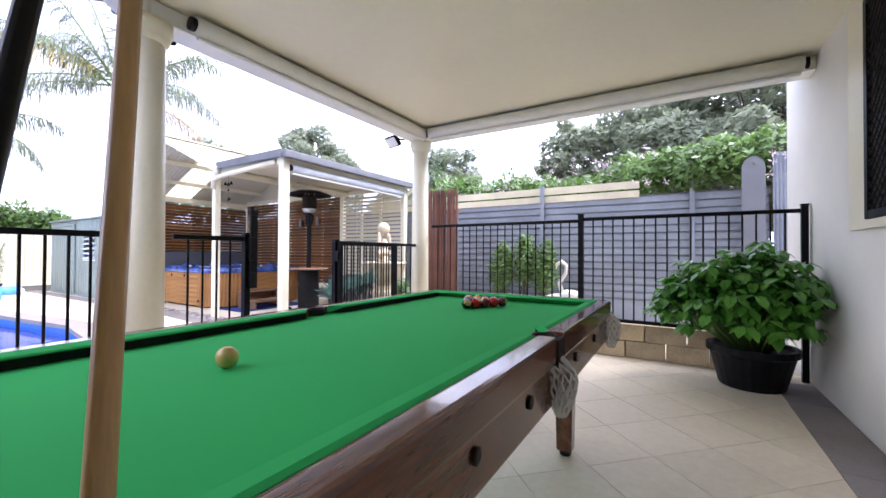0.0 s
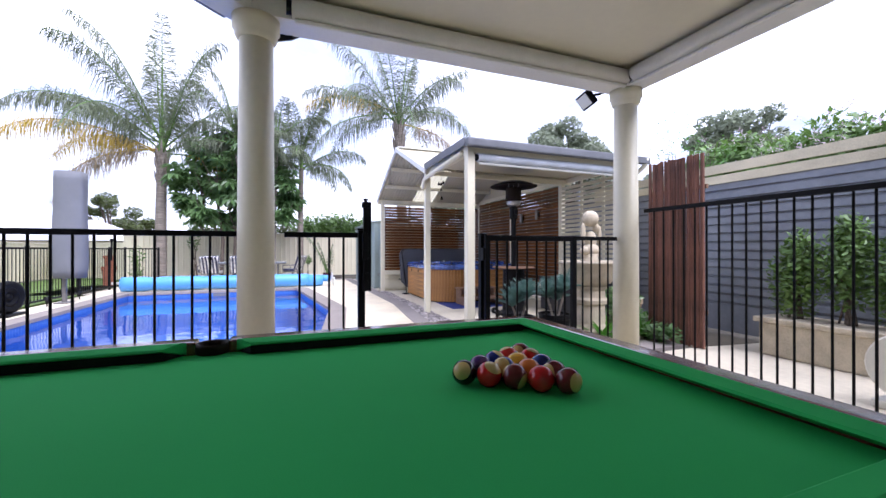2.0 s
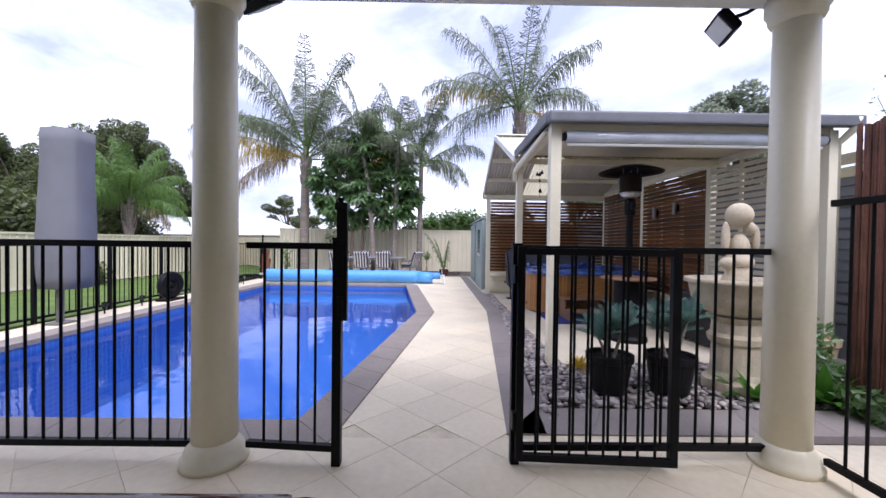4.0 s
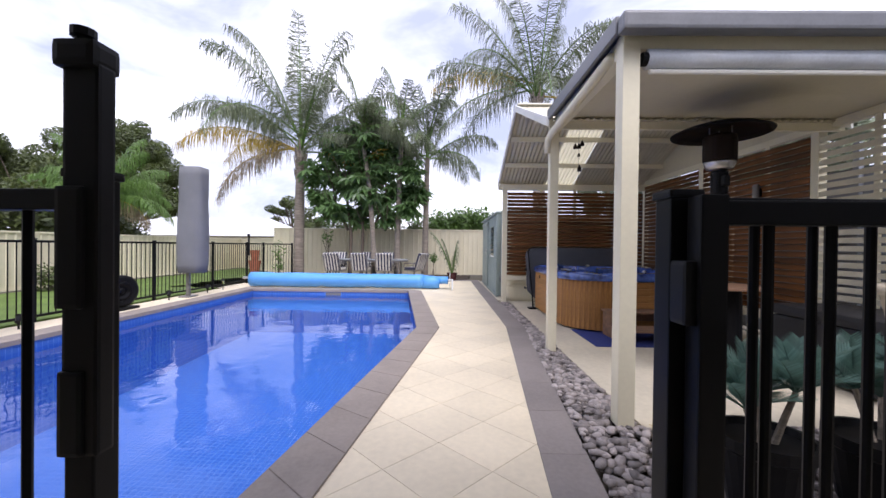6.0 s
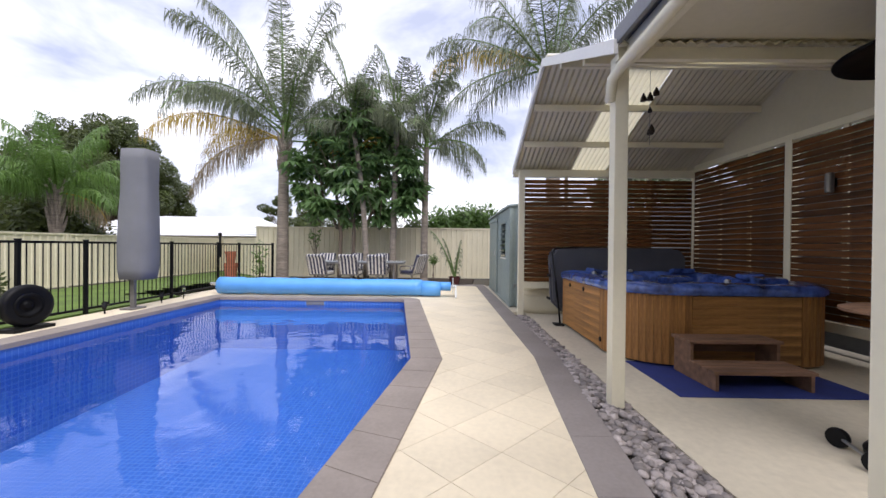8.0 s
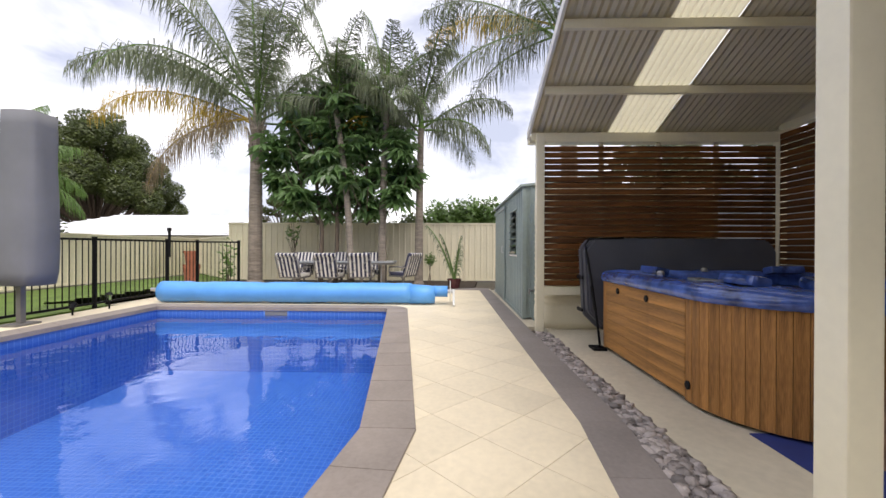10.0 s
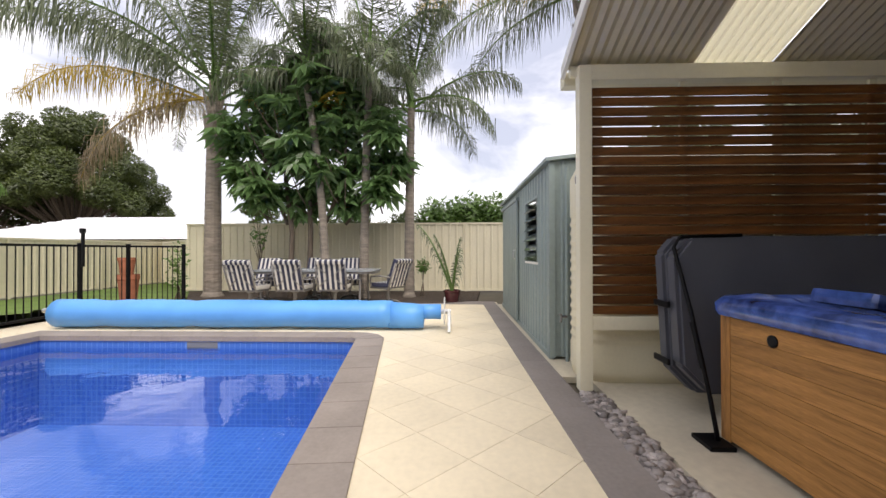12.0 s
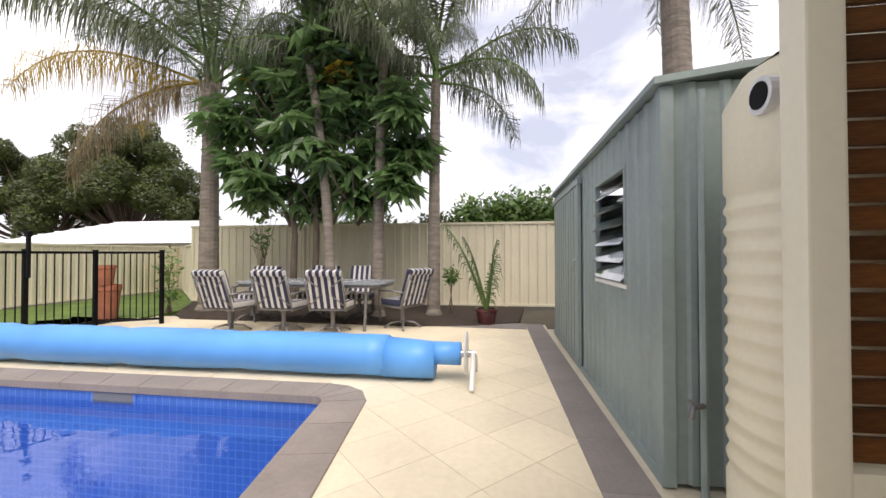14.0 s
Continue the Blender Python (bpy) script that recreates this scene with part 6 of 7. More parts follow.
rs = random.Random(77)
make_bush("hedge", "loose green oleander hedge above the rear fence", [((-21.5 + rs.uniform(-0.5, 0.5), 2.9 + 0.45 * k, 2.2 + rs.uniform(-0.1, 0.2)), (0.7, 0.55, 0.85 + rs.uniform(-0.1, 0.2))) for k in range(9)], M["bush_leaf"], 2000, 0.10, 12, "hedge")
make_bush("hedge", "low dark foliage behind the rear fence", [((-20.5, -1.5 + 0.9 * k, 1.75 + rs.uniform(-0.1, 0.3)), (0.7, 0.7, 0.5)) for k in range(5)], M["gum_leaf"], 1500, 0.10, 13, "hedge")
make_bush("hedge", "flowering climber spilling over the grey steel fence", [((-0.1 + 0.33 * k, 8.45 + rs.uniform(-0.15, 0.15), 2.50 + 0.04 * k + rs.uniform(-0.1, 0.1)), (0.42, 0.5, 0.40)) for k in range(8)], M["bush_leaf"], 6500, 0.06, 14, "climber")
make_bush("hedge", "flowering shrubs behind the grey steel fence", [((-4.8 + 0.62 * k, 9.6 + rs.uniform(-0.3, 0.3), 2.45 + rs.uniform(-0.1, 0.25)), (0.55, 0.6, 0.55)) for k in range(8)], M["bush_leaf"], 3600, 0.07, 15, "climber")
make_bush("hedge", "dark garden shrub beyond the lawn's fence", [((-16.5 + 0.9 * k, -8.6, 1.5 + rs.uniform(-0.2, 0.3)), (0.8, 0.8, 1.0)) for k in range(3)] + [((-12.6, -8.0, 1.9), (1.0, 0.8, 1.1)), ((-11.2, -8.2, 1.8), (0.9, 0.8, 1.0)), ((-9.6, -8.4, 1.6), (0.9, 0.8, 1.0))], M["gum_leaf"], 1500, 0.11, 16, "hedge")


def make_flowers(label, spots, size, seed):
    rng = random.Random(seed)
    bm = bmesh.new()
    for (x, y, z) in spots:
        for k in range(5):
            a = 2 * math.pi * k / 5 + rng.random()
            d = Vector((math.cos(a), -0.4, math.sin(a)))
            s = size * rng.uniform(0.7, 1.2)
            c = Vector((x, y, z))
            q = [bm.verts.new(v) for v in (c, c + d * s + Vector((s * 0.3, 0, 0)), c + d * s * 1.2, c + d * s - Vector((0, 0, s * 0.3)))]
            bm.faces.new(q)
    solid("flowers", bm, M["flower"], label, "flowers", kind="stuff")


make_flowers("small pale pink flowers on the climber", [(rs.uniform(-0.3, 2.3), 8.0 + rs.uniform(-0.05, 0.2), rs.uniform(2.3, 2.95)) for _ in range(46)]
             + [(rs.uniform(-4.8, -0.6), 9.1 + rs.uniform(-0.2, 0.1), rs.uniform(2.55, 3.1)) for _ in range(70)], 0.045, 4)


def pot_profile(r, h):
    return [(r * 0.70, 0.0), (r * 0.72, 0.01), (r * 0.92, h * 0.8), (r * 1.0, h * 0.84), (r * 1.0, h), (r * 0.90, h), (r * 0.86, h * 0.9)]


def make_pot(x, y, z, r, h, material, label):
    t = thing("plant_pot", (x, y, z), label, "pot")
    part("pot", lathe(bmesh.new(), pot_profile(r, h), (x, y, z), 26), material, t, smooth=False)
    part("soil", lathe(bmesh.new(), [(r * 0.8, h * 0.86), (r * 0.84, h * 0.895)], (x, y, z), 20), M["mulch"], t)
    return t


def spiky(name, label, x, y, z, n, length, material, seed, width=0.05, rise=(0.2, 1.3), droop=0.6, category="plant"):
    rng = random.Random(seed)
    t = thing(name, (x, y, z), label, category)
    for k in range(n):
        bm = bmesh.new()
        a, e = k * 2.399, rise[0] + (rise[1] - rise[0]) * (k / n)
        d = Vector((math.cos(a) * math.cos(e), math.sin(a) * math.cos(e), math.sin(e)))
        side = Vector((-math.sin(a), math.cos(a), 0))
        L = length * rng.uniform(0.75, 1.1)
        prev = None
        p = Vector((x, y, z)) + Vector((d.x, d.y, 0)) * 0.03
        for s in range(6):
            w = width * math.sin(math.pi * min(0.98, 0.22 + s / 5 * 0.76))
            cur = [bm.verts.new(p - side * w), bm.verts.new(p + Vector((0, 0, -w * 0.35))), bm.verts.new(p + side * w)]
            if prev:
                bm.faces.new((prev[0], prev[1], cur[1], cur[0]))
                bm.faces.new((prev[1], prev[2], cur[2], cur[1]))
            prev = cur
            p = p + d * L / 5
            d = (d + Vector((0, 0, -droop / 5))).normalized()
        part("leaf", bm, material, t)
    return t


def cycad(name, label, x, y, z, heads, seed):
    """A few bare stems, each with a rosette of short feather leaves."""
    rng = random.Random(seed)
    t = thing(name, (x, y, z), label, "plant")
    for dx, dy, h in heads:
        c = Vector((x + dx, y + dy, z + h))
        bm = bmesh.new()
        tube(bm, [(x + dx * 0.3, y + dy * 0.3, z - 0.05), (x + dx * 0.7, y + dy * 0.7, z + h * 0.5), c], [0.016, 0.014, 0.012], 7)
        part("stem", bm, M["trunk_palm"], t)
        for k in range(10):
            hd, e = k * 2.399 + seed, 0.5 + 0.95 * (k / 10)
            bl = bmesh.new()
            pts, p = [], c.copy()
            d = Vector((math.cos(hd) * math.cos(e), math.sin(hd) * math.cos(e), math.sin(e)))
            L0 = rng.uniform(0.20, 0.29)
            for s in range(7):
                pts.append(p.copy())
                p = p + d * L0 / 6
                d = (d + Vector((0, 0, -0.10))).normalized()
            tube(bl, pts, [0.005 - 0.0005 * s for s in range(7)], 4)
            for i in range(21):
                f = 0.12 + 0.88 * i / 20
                kk = min(5, int(f * 6))
                q = pts[kk].lerp(pts[kk + 1], f * 6 - kk)
                tt = (pts[kk + 1] - pts[kk]).normalized()
                sd = tt.cross(Vector((0, 0, 1))).normalized()
                for sg in (-1, 1):
                    o = (sd * sg + tt * 0.8 + Vector((0, 0, 0.3))).normalized()
                    LL = 0.085 * math.sin(math.pi * min(0.97, 0.25 + f * 0.68)) + 0.03
                    w = tt * 0.0055
                    v = [bl.verts.new(cc) for cc in (q - w, q + w, q + o * LL * 0.6 + w * 0.7, q + o * LL, q + o * LL * 0.6 - w * 0.7)]
                    bl.faces.new(v)
            part("leaf", bl, M["blue_leaf"], t)


# pots inside the gate
make_pot(-3.95, 5.0, 0.03, 0.20, 0.33, M["black_plastic"], "black plastic pot standing on the pebbles")
cycad("cycad", "blue-green cycad growing in a black pot", -3.95, 5.0, 0.36, ((-0.05, 0.0, 0.16), (0.07, 0.08, 0.22), (0.02, -0.10, 0.12)), 2)
make_pot(-3.95, 5.54, 0.03, 0.21, 0.33, M["black_plastic"], "black plastic pot standing on the pebbles")
cycad("cycad", "blue-green cycad growing in a black pot", -3.95, 5.54, 0.36, ((-0.05, -0.08, 0.20), (0.06, 0.10, 0.28), (-0.10, 0.10, 0.14)), 5)
spiky("agave", "pale green agave growing among the pebbles", -3.85, 6.22, 0.03, 18, 0.34, M["bright_leaf"], 3, 0.045)
spiky("agave", "pale green agave growing among the pebbles", -3.75, 6.72, 0.03, 20, 0.40, M["bright_leaf"], 6, 0.05)
spiky("agave", "small yellow-green succulent by the post", -4.62, 4.98, 0.02, 22, 0.16, M["palm_dry"], 9, 0.02)
make_pot(-4.45, 7.25, 0.0, 0.24, 0.42, M["sandstone"], "round weathered stone urn by the bamboo screen")
make_bush("shrub", "leafy green shrub behind the column", [((-4.25, 6.95, 0.42), (0.30, 0.28, 0.30)), ((-4.0, 6.8, 0.22), (0.35, 0.3, 0.18)), ((-3.45, 6.75, 0.14), (0.35, 0.14, 0.12))], M["broad_leaf"], 7000, 0.05, 21, stems=(-4.2, 6.9, 0.0))
make_bush("shrub", "tall sparse twiggy shrub behind the bamboo", [((-4.6, 8.6, 3.0), (0.5, 0.4, 0.7)), ((-4.2, 8.8, 2.6), (0.4, 0.4, 0.5))], M["bright_leaf"], 900, 0.026, 22, stems=(-4.4, 8.7, 0.0))

# the big pot against the house wall
make_pot(0.92, 5.36, 0.0, 0.34, 0.36, M["black_plastic"], "wide black plastic pot on the patio tiles")


def make_pot_plant():
    rng = random.Random(19)
    cx, cy = 0.92, 5.36
    t = thing("potted_plant", (cx, cy, 0.3), "bushy bright green potted plant with drooping oval leaves", "plant")
    bl, bs = bmesh.new(), bmesh.new()

    def leaf(q, o, s):
        """A creased oval leaf that hangs towards its tip."""
        w = o.cross(Vector((0, 0, 1))).normalized() * s * 0.30
        dn = Vector((0, 0, -s))
        mid = [q, q + o * s * 0.35 - dn * 0.03, q + o * s * 0.7 + dn * 0.18, q + o * s * 0.98 + dn * 0.42]
        lo = [bl.verts.new(c) for c in mid]
        for sg in (-1, 1):
            e1, e2 = bl.verts.new(mid[1] + w * sg * 0.9 - dn * 0.07), bl.verts.new(mid[2] + w * sg - dn * 0.05)
            for f in ((lo[0], e1, lo[1]), (lo[1], e1, e2, lo[2]), (lo[2], e2, lo[3])):
                bl.faces.new(f if sg > 0 else f[::-1])
    for k in range(210):
        a = k * 2.399
        rr = math.sqrt((k + 0.5) / 210)
        tip = Vector((cx - 0.10 + 0.68 * rr * math.cos(a), cy - 0.14 + 0.52 * rr * math.sin(a), 0.46 + 0.72 * math.sqrt(max(0, 1 - rr * rr * 0.97)) * rng.uniform(0.75, 1.08)))
        if rng.random() < 0.10:
            tip.z += 0.12
        if tip.x > 1.30:
            tip.x = 1.30 - rng.uniform(0, 0.15)
        p0 = Vector((cx + 0.14 * rr * math.cos(a), cy + 0.14 * rr * math.sin(a), 0.31))
        mid = p0.lerp(tip, 0.55) + Vector((0, 0, 0.10 * rr))
        tube(bs, [p0, mid, tip], [0.007, 0.005, 0.003], 5)
        for j in range(3):
            q = tip if j == 0 else mid.lerp(tip, 0.2 + 0.3 * j)
            n = 6 if j == 0 else 3
            b0 = rng.uniform(0, 6.28)
            for i in range(n):
                b = b0 + 6.28 * i / n + rng.uniform(-0.3, 0.3)
                leaf(q, Vector((math.cos(b), math.sin(b), rng.uniform(-0.35, 0.3) - 0.25 * (j > 0))).normalized(), rng.uniform(0.085, 0.15))
    for v in bl.verts:
        v.co.x = min(v.co.x, 1.388)
    part("foliage", bl, M["bright_leaf"], t)
    part("stem_cluster", bs, M["bush_leaf"], t)


make_pot_plant()

# stone planter with conifers beyond the side fence
pl = thing("stone_planter", (-2.0, 7.55, 0), "long cream cast-stone planter trough by the steel fence", "planter")
part("trough", cube((-2.66, 7.36, 0.0), (-1.45, 7.80, 0.36), 0.02), M["stone_pale"], pl)
part("rim", cube((-2.70, 7.32, 0.362), (-1.41, 7.84, 0.42), 0.015), M["stone_pale"], pl)
for k, (bx, bz) in enumerate(((-2.42, 0.85), (-2.0, 1.0), (-1.62, 0.88))):
    make_bush("conifer_bush", "dense upright green conifer bush in the planter", [((bx, 7.58, bz), (0.26, 0.24, 0.48)), ((bx + 0.05, 7.56, bz + 0.28), (0.17, 0.16, 0.3))], M["bush_leaf"], 15000, 0.034, 60 + k, "shrub", (bx, 7.58, 0.4), "planter conifers")

# pots and saplings at the rear fence
make_pot(-15.95, 3.66, 0.0, 0.19, 0.26, M["glaze_maroon"], "glazed maroon pot beside the garden bed")
cyc = thing("young_palm", (-15.95, 3.66, 0.2), "thin young palm growing in a maroon pot", "palm")
bl, bs = bmesh.new(), bmesh.new()
rp = random.Random(2)
for hd, e, ln in ((-1.9, 1.2, 1.7), (-1.4, 1.35, 1.3), (1.2, 1.45, 1.2), (2.6, 1.3, 1.0)):
    frond(bl, bs, (-15.95, 3.66, 0.22), hd, e, ln, 1.0, rp, 0.22, 26)
part("foliage", bl, M["palm_leaf"], cyc)
part("stem", bs, M["bush_leaf"], cyc)
make_bush("shrub", "small leafy sapling against the cream fence", [((-16.9, 2.95, 0.75), (0.15, 0.2, 0.22))], M["bush_leaf"], 4500, 0.05, 31, stems=(-16.9, 2.95, 0.0))
make_bush("shrub", "thin sapling with yellowing leaves by the palm", [((-17.1, -1.15, 2.1), (0.3, 0.45, 0.4)), ((-17.1, -1.2, 1.5), (0.2, 0.3, 0.4))], M["bush_leaf"], 700, 0.07, 32, stems=(-17.1, -1.1, 0.0))
make_bush("shrub", "thin green shrub beside the side gate", [((-16.4, -2.75, 0.9), (0.25, 0.25, 0.5)), ((-16.4, -2.75, 0.4), (0.25, 0.25, 0.3))], M["bush_leaf"], 1200, 0.06, 33, stems=(-16.4, -2.75, 0.0))
make_pot(-15.6, -3.25, 0.0, 0.2, 0.62, M["terracotta"], "tall terracotta pot behind the black fence")
make_pot(-15.5, -3.2, 0.62, 0.16, 0.36, M["terracotta"], "stacked terracotta pot behind the black fence")
make_bush("shrub", "dark clipped shrub on the lawn's edge", [((-11.5, -6.2, 0.3), (0.6, 0.3, 0.4))], M["gum_leaf"], 3500, 0.06, 34, stems=(-11.5, -6.2, 0.0))
bed = prism(bmesh.new(), [(-15.75, -1.9), (-15.55, 2.5), (-15.75, 3.5), (-16.1, 4.2), (-18.0, 4.4), (-18.0, -3.6), (-16.2, -2.4)], -0.055, 0.02)
solid("garden_bed", bed, M["mulch"], "dark mulched garden bed under the palms", "garden bed", kind="structure")


# ---- side garden: grey fence, planks, bamboo screen, fountain ----
def make_grey_fence():
    t = thing("steel_fence", (-1.8, 8.25, 0), "grey level-ribbed steel fence topped with cream planks", "fence")
    X0, X1 = -18.0, 1.5
    z = 0.30
    bm = bmesh.new()
    prof = [(0.0, z - 0.3)]
    while z < 2.08:
        prof += [(0.0, z), (0.0, z + 0.088), (0.030, z + 0.090), (0.030, z + 0.118), (0.0, z + 0.125)]
        z += 0.125
    rows = [[bm.verts.new((x, 8.25 + dy, zz)) for dy, zz in prof] for x in (X0, X1)]
    for i in range(len(prof) - 1):
        bm.faces.new((rows[0][i], rows[1][i], rows[1][i + 1], rows[0][i + 1]))
    part("sheet", bm, M["grey_steel"], t)
    part("backing", cube((X0, 8.286, 0.0), (X1, 8.30, 2.10)), M["grey_steel"], t)
    for z0, z1 in ((2.14, 2.26), (2.29, 2.42)):
        part("plank", cube((-6.2, 8.23, z0), (-0.2, 8.255, z1), 0.004), M["plank_cream"], t)
    for x in (-16.25, -13.85, -11.45, -9.05, -6.65, -4.25, -1.85, 0.55):
        part("post", cube((x - 0.035, 8.17, 0), (x + 0.035, 8.225, 2.45), 0.004), M["grey_steel"], t)


make_grey_fence()


def make_bamboo():
    t = thing("bamboo_screen", (-3.37, 6.92, 0), "reddish-brown bamboo pole screen standing in the garden", "screen")
    rng = random.Random(8)
    base = []
    for v in range(4):
        bm = bmesh.new()
        r, pts, rad, z = 0.0145 + 0.0012 * v, [], [], 0.0
        while z < 2.28:
            for dz, rr in ((0.0, r * 1.12), (0.012, r), (0.26 + 0.03 * v, r * 0.97)):
                if z + dz < 2.30:
                    pts.append((0, 0, z + dz))
                    rad.append(rr)
            z += 0.28 + 0.03 * v
        pts.append((0, 0, 2.31))
        rad.append(r * 0.95)
        tube(bm, pts, rad, 8)
        me = bpy.data.meshes.new("bamboo_pole")
        bm.to_mesh(me)
        bm.free()
        me.materials.append(M["bamboo"])
        base.append(me)
    n = 27
    for k in range(n):
        m = Matrix.Translation((-0.36 + 0.74 * k / (n - 1), rng.uniform(-0.005, 0.005), rng.uniform(-0.005, 0.02))) @ pose(0, 0, 0, rng.uniform(-0.3, 0.3), rng.uniform(-0.25, 0.25), rng.uniform(0, 360))
        piece("bamboo_pole", base[k % 4], m, t)
    for z in (0.4, 1.9):
        part("cross_rail", cube((-3.75, 6.945, z), (-2.97, 6.98, z + 0.05), 0.004), M["worn_wood"], t)


make_bamboo()


def make_fountain():
    x, y = -4.08, 6.22
    t = thing("garden_fountain", (x, y, 0), "weathered sandstone pedestal fountain with a wide bowl", "fountain")
    part("pedestal", lathe(bmesh.new(), [(0.26, 0.0), (0.26, 0.10), (0.22, 0.13), (0.20, 0.18), (0.19, 0.42), (0.22, 0.45), (0.23, 0.50), (0.20, 0.53), (0.19, 0.62), (0.24, 0.68)], (x, y, 0), 28), M["stone_pale"], t, smooth=False)
    part("bowl", lathe(bmesh.new(), [(0.14, 0.66), (0.26, 0.72), (0.36, 0.84), (0.385, 0.97), (0.42, 0.98), (0.42, 1.02), (0.36, 1.02), (0.33, 0.92), (0.05, 0.88)], (x, y, 0), 36), M["stone_pale"], t, smooth=True)
    bm = bmesh.new()
    lathe(bm, [(0.12, 0.88), (0.13, 1.02), (0.10, 1.06), (0.11, 1.12)], (x, y, 0), 16)
    # a kneeling form that holds a globe
    for c, r in (((0, 0, 1.17), (0.13, 0.12, 0.09)), ((0, 0.01, 1.30), (0.075, 0.085, 0.13)), ((0.02, -0.07, 1.16), (0.06, 0.12, 0.06)), ((0, 0.10, 1.48), (0.05, 0.05, 0.06)),
                 ((0.0, -0.12, 1.40), (0.03, 0.04, 0.14)), ((0.0, 0.16, 1.38), (0.03, 0.035, 0.13)), ((0, 0.0, 1.60), (0.112, 0.112, 0.112))):
        vs = bmesh.ops.create_uvsphere(bm, u_segments=16, v_segments=10, radius=1.0)["verts"]
        bmesh.ops.transform(bm, matrix=Matrix.Translation((x + c[0], y + c[1], c[2])) @ Matrix.Diagonal((*r, 1)), verts=vs)
    solid("garden_statue", bm, M["stone_pale"], "pale stone statue holding up a globe in the fountain", "statue", smooth=True)
    

make_fountain()


# neighbour's white roof beyond the lawn
def make_neighbour():
    t = thing("neighbour_house", (-25, -10, 0), "neighbouring house with a white tiled hip roof", "house")
    part("wall", cube((-28, -16.2, 0), (-22.4, -5.6, 1.58)), M["cream_paint"], t)
    bm = bmesh.new()
    e = [bm.verts.new(v) for v in ((-22.0, -16.6, 1.6), (-22.0, -5.2, 1.6), (-28.4, -5.2, 1.6), (-28.4, -16.6, 1.6))]
    r = [bm.verts.new(v) for v in ((-25.2, -13.6, 2.72), (-25.2, -7.2, 2.72))]
    bm.faces.new((e[0], e[1], r[1], r[0]))
    bm.faces.new((e[1], e[2], r[1]))
    bm.faces.new((e[2], e[3], r[0], r[1]))
    bm.faces.new((e[3], e[0], r[0]))
    bm.faces.new(e[::-1])
    part("roof", bm, M["white_roof"], t)
    for k in range(9):
        f = (k + 0.5) / 9
        x, z = -22.0 - 3.2 * f, 1.6 + 1.12 * f
        bm = bmesh.new()
        box(bm, (x - 0.05, -16.6 + 3.0 * f, z), (x + 0.05, -5.2 - 2.0 * f, z + 0.035))
        part("tile_course", bm, M["white_roof"], t)


make_neighbour()


# house window with a diamond security screen
def make_window():
    w = thing("window_1", (1.4, 3.6, 1.4), "house window behind a black diamond-mesh security screen", "window", kind="structure")
    y0, y1, z0, z1 = 2.6, 4.42, 1.40, 2.80
    for nm, a, b in (("frame", (1.372, y0, z0), (1.397, y0 + 0.05, z1)), ("frame", (1.372, y1 - 0.05, z0), (1.397, y1, z1)), ("frame", (1.372, y0 + 0.052, z1 - 0.05), (1.397, y1 - 0.052, z1)), ("frame", (1.372, y0 + 0.052, z0), (1.397, y1 - 0.052, z0 + 0.05))):
        part(nm, cube(a, b, 0.004), M["black_metal"], w)
    part("pane", cube((1.392, y0 + 0.052, z0 + 0.052), (1.397, y1 - 0.052, z1 - 0.052)), M["brass_leather"], w, "dark reflective window pane")
    bm = bmesh.new()
    step = 0.07
    k = 0
    while k * step < (y1 - y0) + (z1 - z0):
        for s in (1, -1):
            ya, za = (y0 + k * step, z0) if s == 1 else (y0 + k * step, z1)
            L = min(z1 - z0, k * step)
            yb, zb = ya - L, za + s * L
            if ya > y1 - 0.05:
                d = ya - (y1 - 0.05)
                ya, za = ya - d, za + s * d
            if ya > yb + 0.02 and ya > y0:
                tube(bm, [(1.380, ya, za), (1.380, max(yb, y0), zb)], 0.004, 4)
        k += 1
    part("security_mesh", bm, M["black_metal"], w, "black diamond security mesh")
    part("reveal", cube((1.384, 4.424, 1.34), (1.397, 4.72, 3.0), 0.003), M["cream_paint"], w, "cream painted window surround")
    part("sill", cube((1.376, 2.5, 1.34), (1.397, 4.42, 1.396), 0.004), M["cream_paint"], w)


make_window()


# ---- loose things beyond the side fence ----
def make_board():
    bm = bmesh.new()
    pts = [(1.15, 0.0), (1.42, 0.0)] + [(1.285 + 0.135 * math.cos(a), 2.42 + 0.17 * math.sin(a)) for a in [math.pi * k / 10 for k in range(11)]]
    fr, bk = [bm.verts.new((x, 7.90 + 0.03 * z, z)) for x, z in pts], [bm.verts.new((x, 7.935 + 0.03 * z, z)) for x, z in pts]
    bm.faces.new(fr)
    bm.faces.new(bk[::-1])
    for i in range(len(pts)):
        bm.faces.new((fr[i], bk[i], bk[(i + 1) % len(pts)], fr[(i + 1) % len(pts)]))
    solid("surfboard", bm, M["canvas_grey"], "faded grey round-nosed board leaning on the steel fence", "board")


make_board()
bm = bmesh.new()
xs = [1.50 + 0.022 * k for k in range(15)]
rows = [[bm.verts.new((x, 7.92 + (0.012 if k % 2 else -0.012) + dy, z)) for dy, z in ((0, 0.0), (0.08, 2.62), (0.084, 2.62), (0.004, 0.0))] for k, x in enumerate(xs)]
for p, q in zip(rows, rows[1:]):
    for i in range(4):
        bm.faces.new((p[i], p[(i + 1) % 4], q[(i + 1) % 4], q[i]))
solid("roofing_sheet", bm, M["grey_steel"], "loose sheet of corrugated iron leaning on the fence", "sheet")


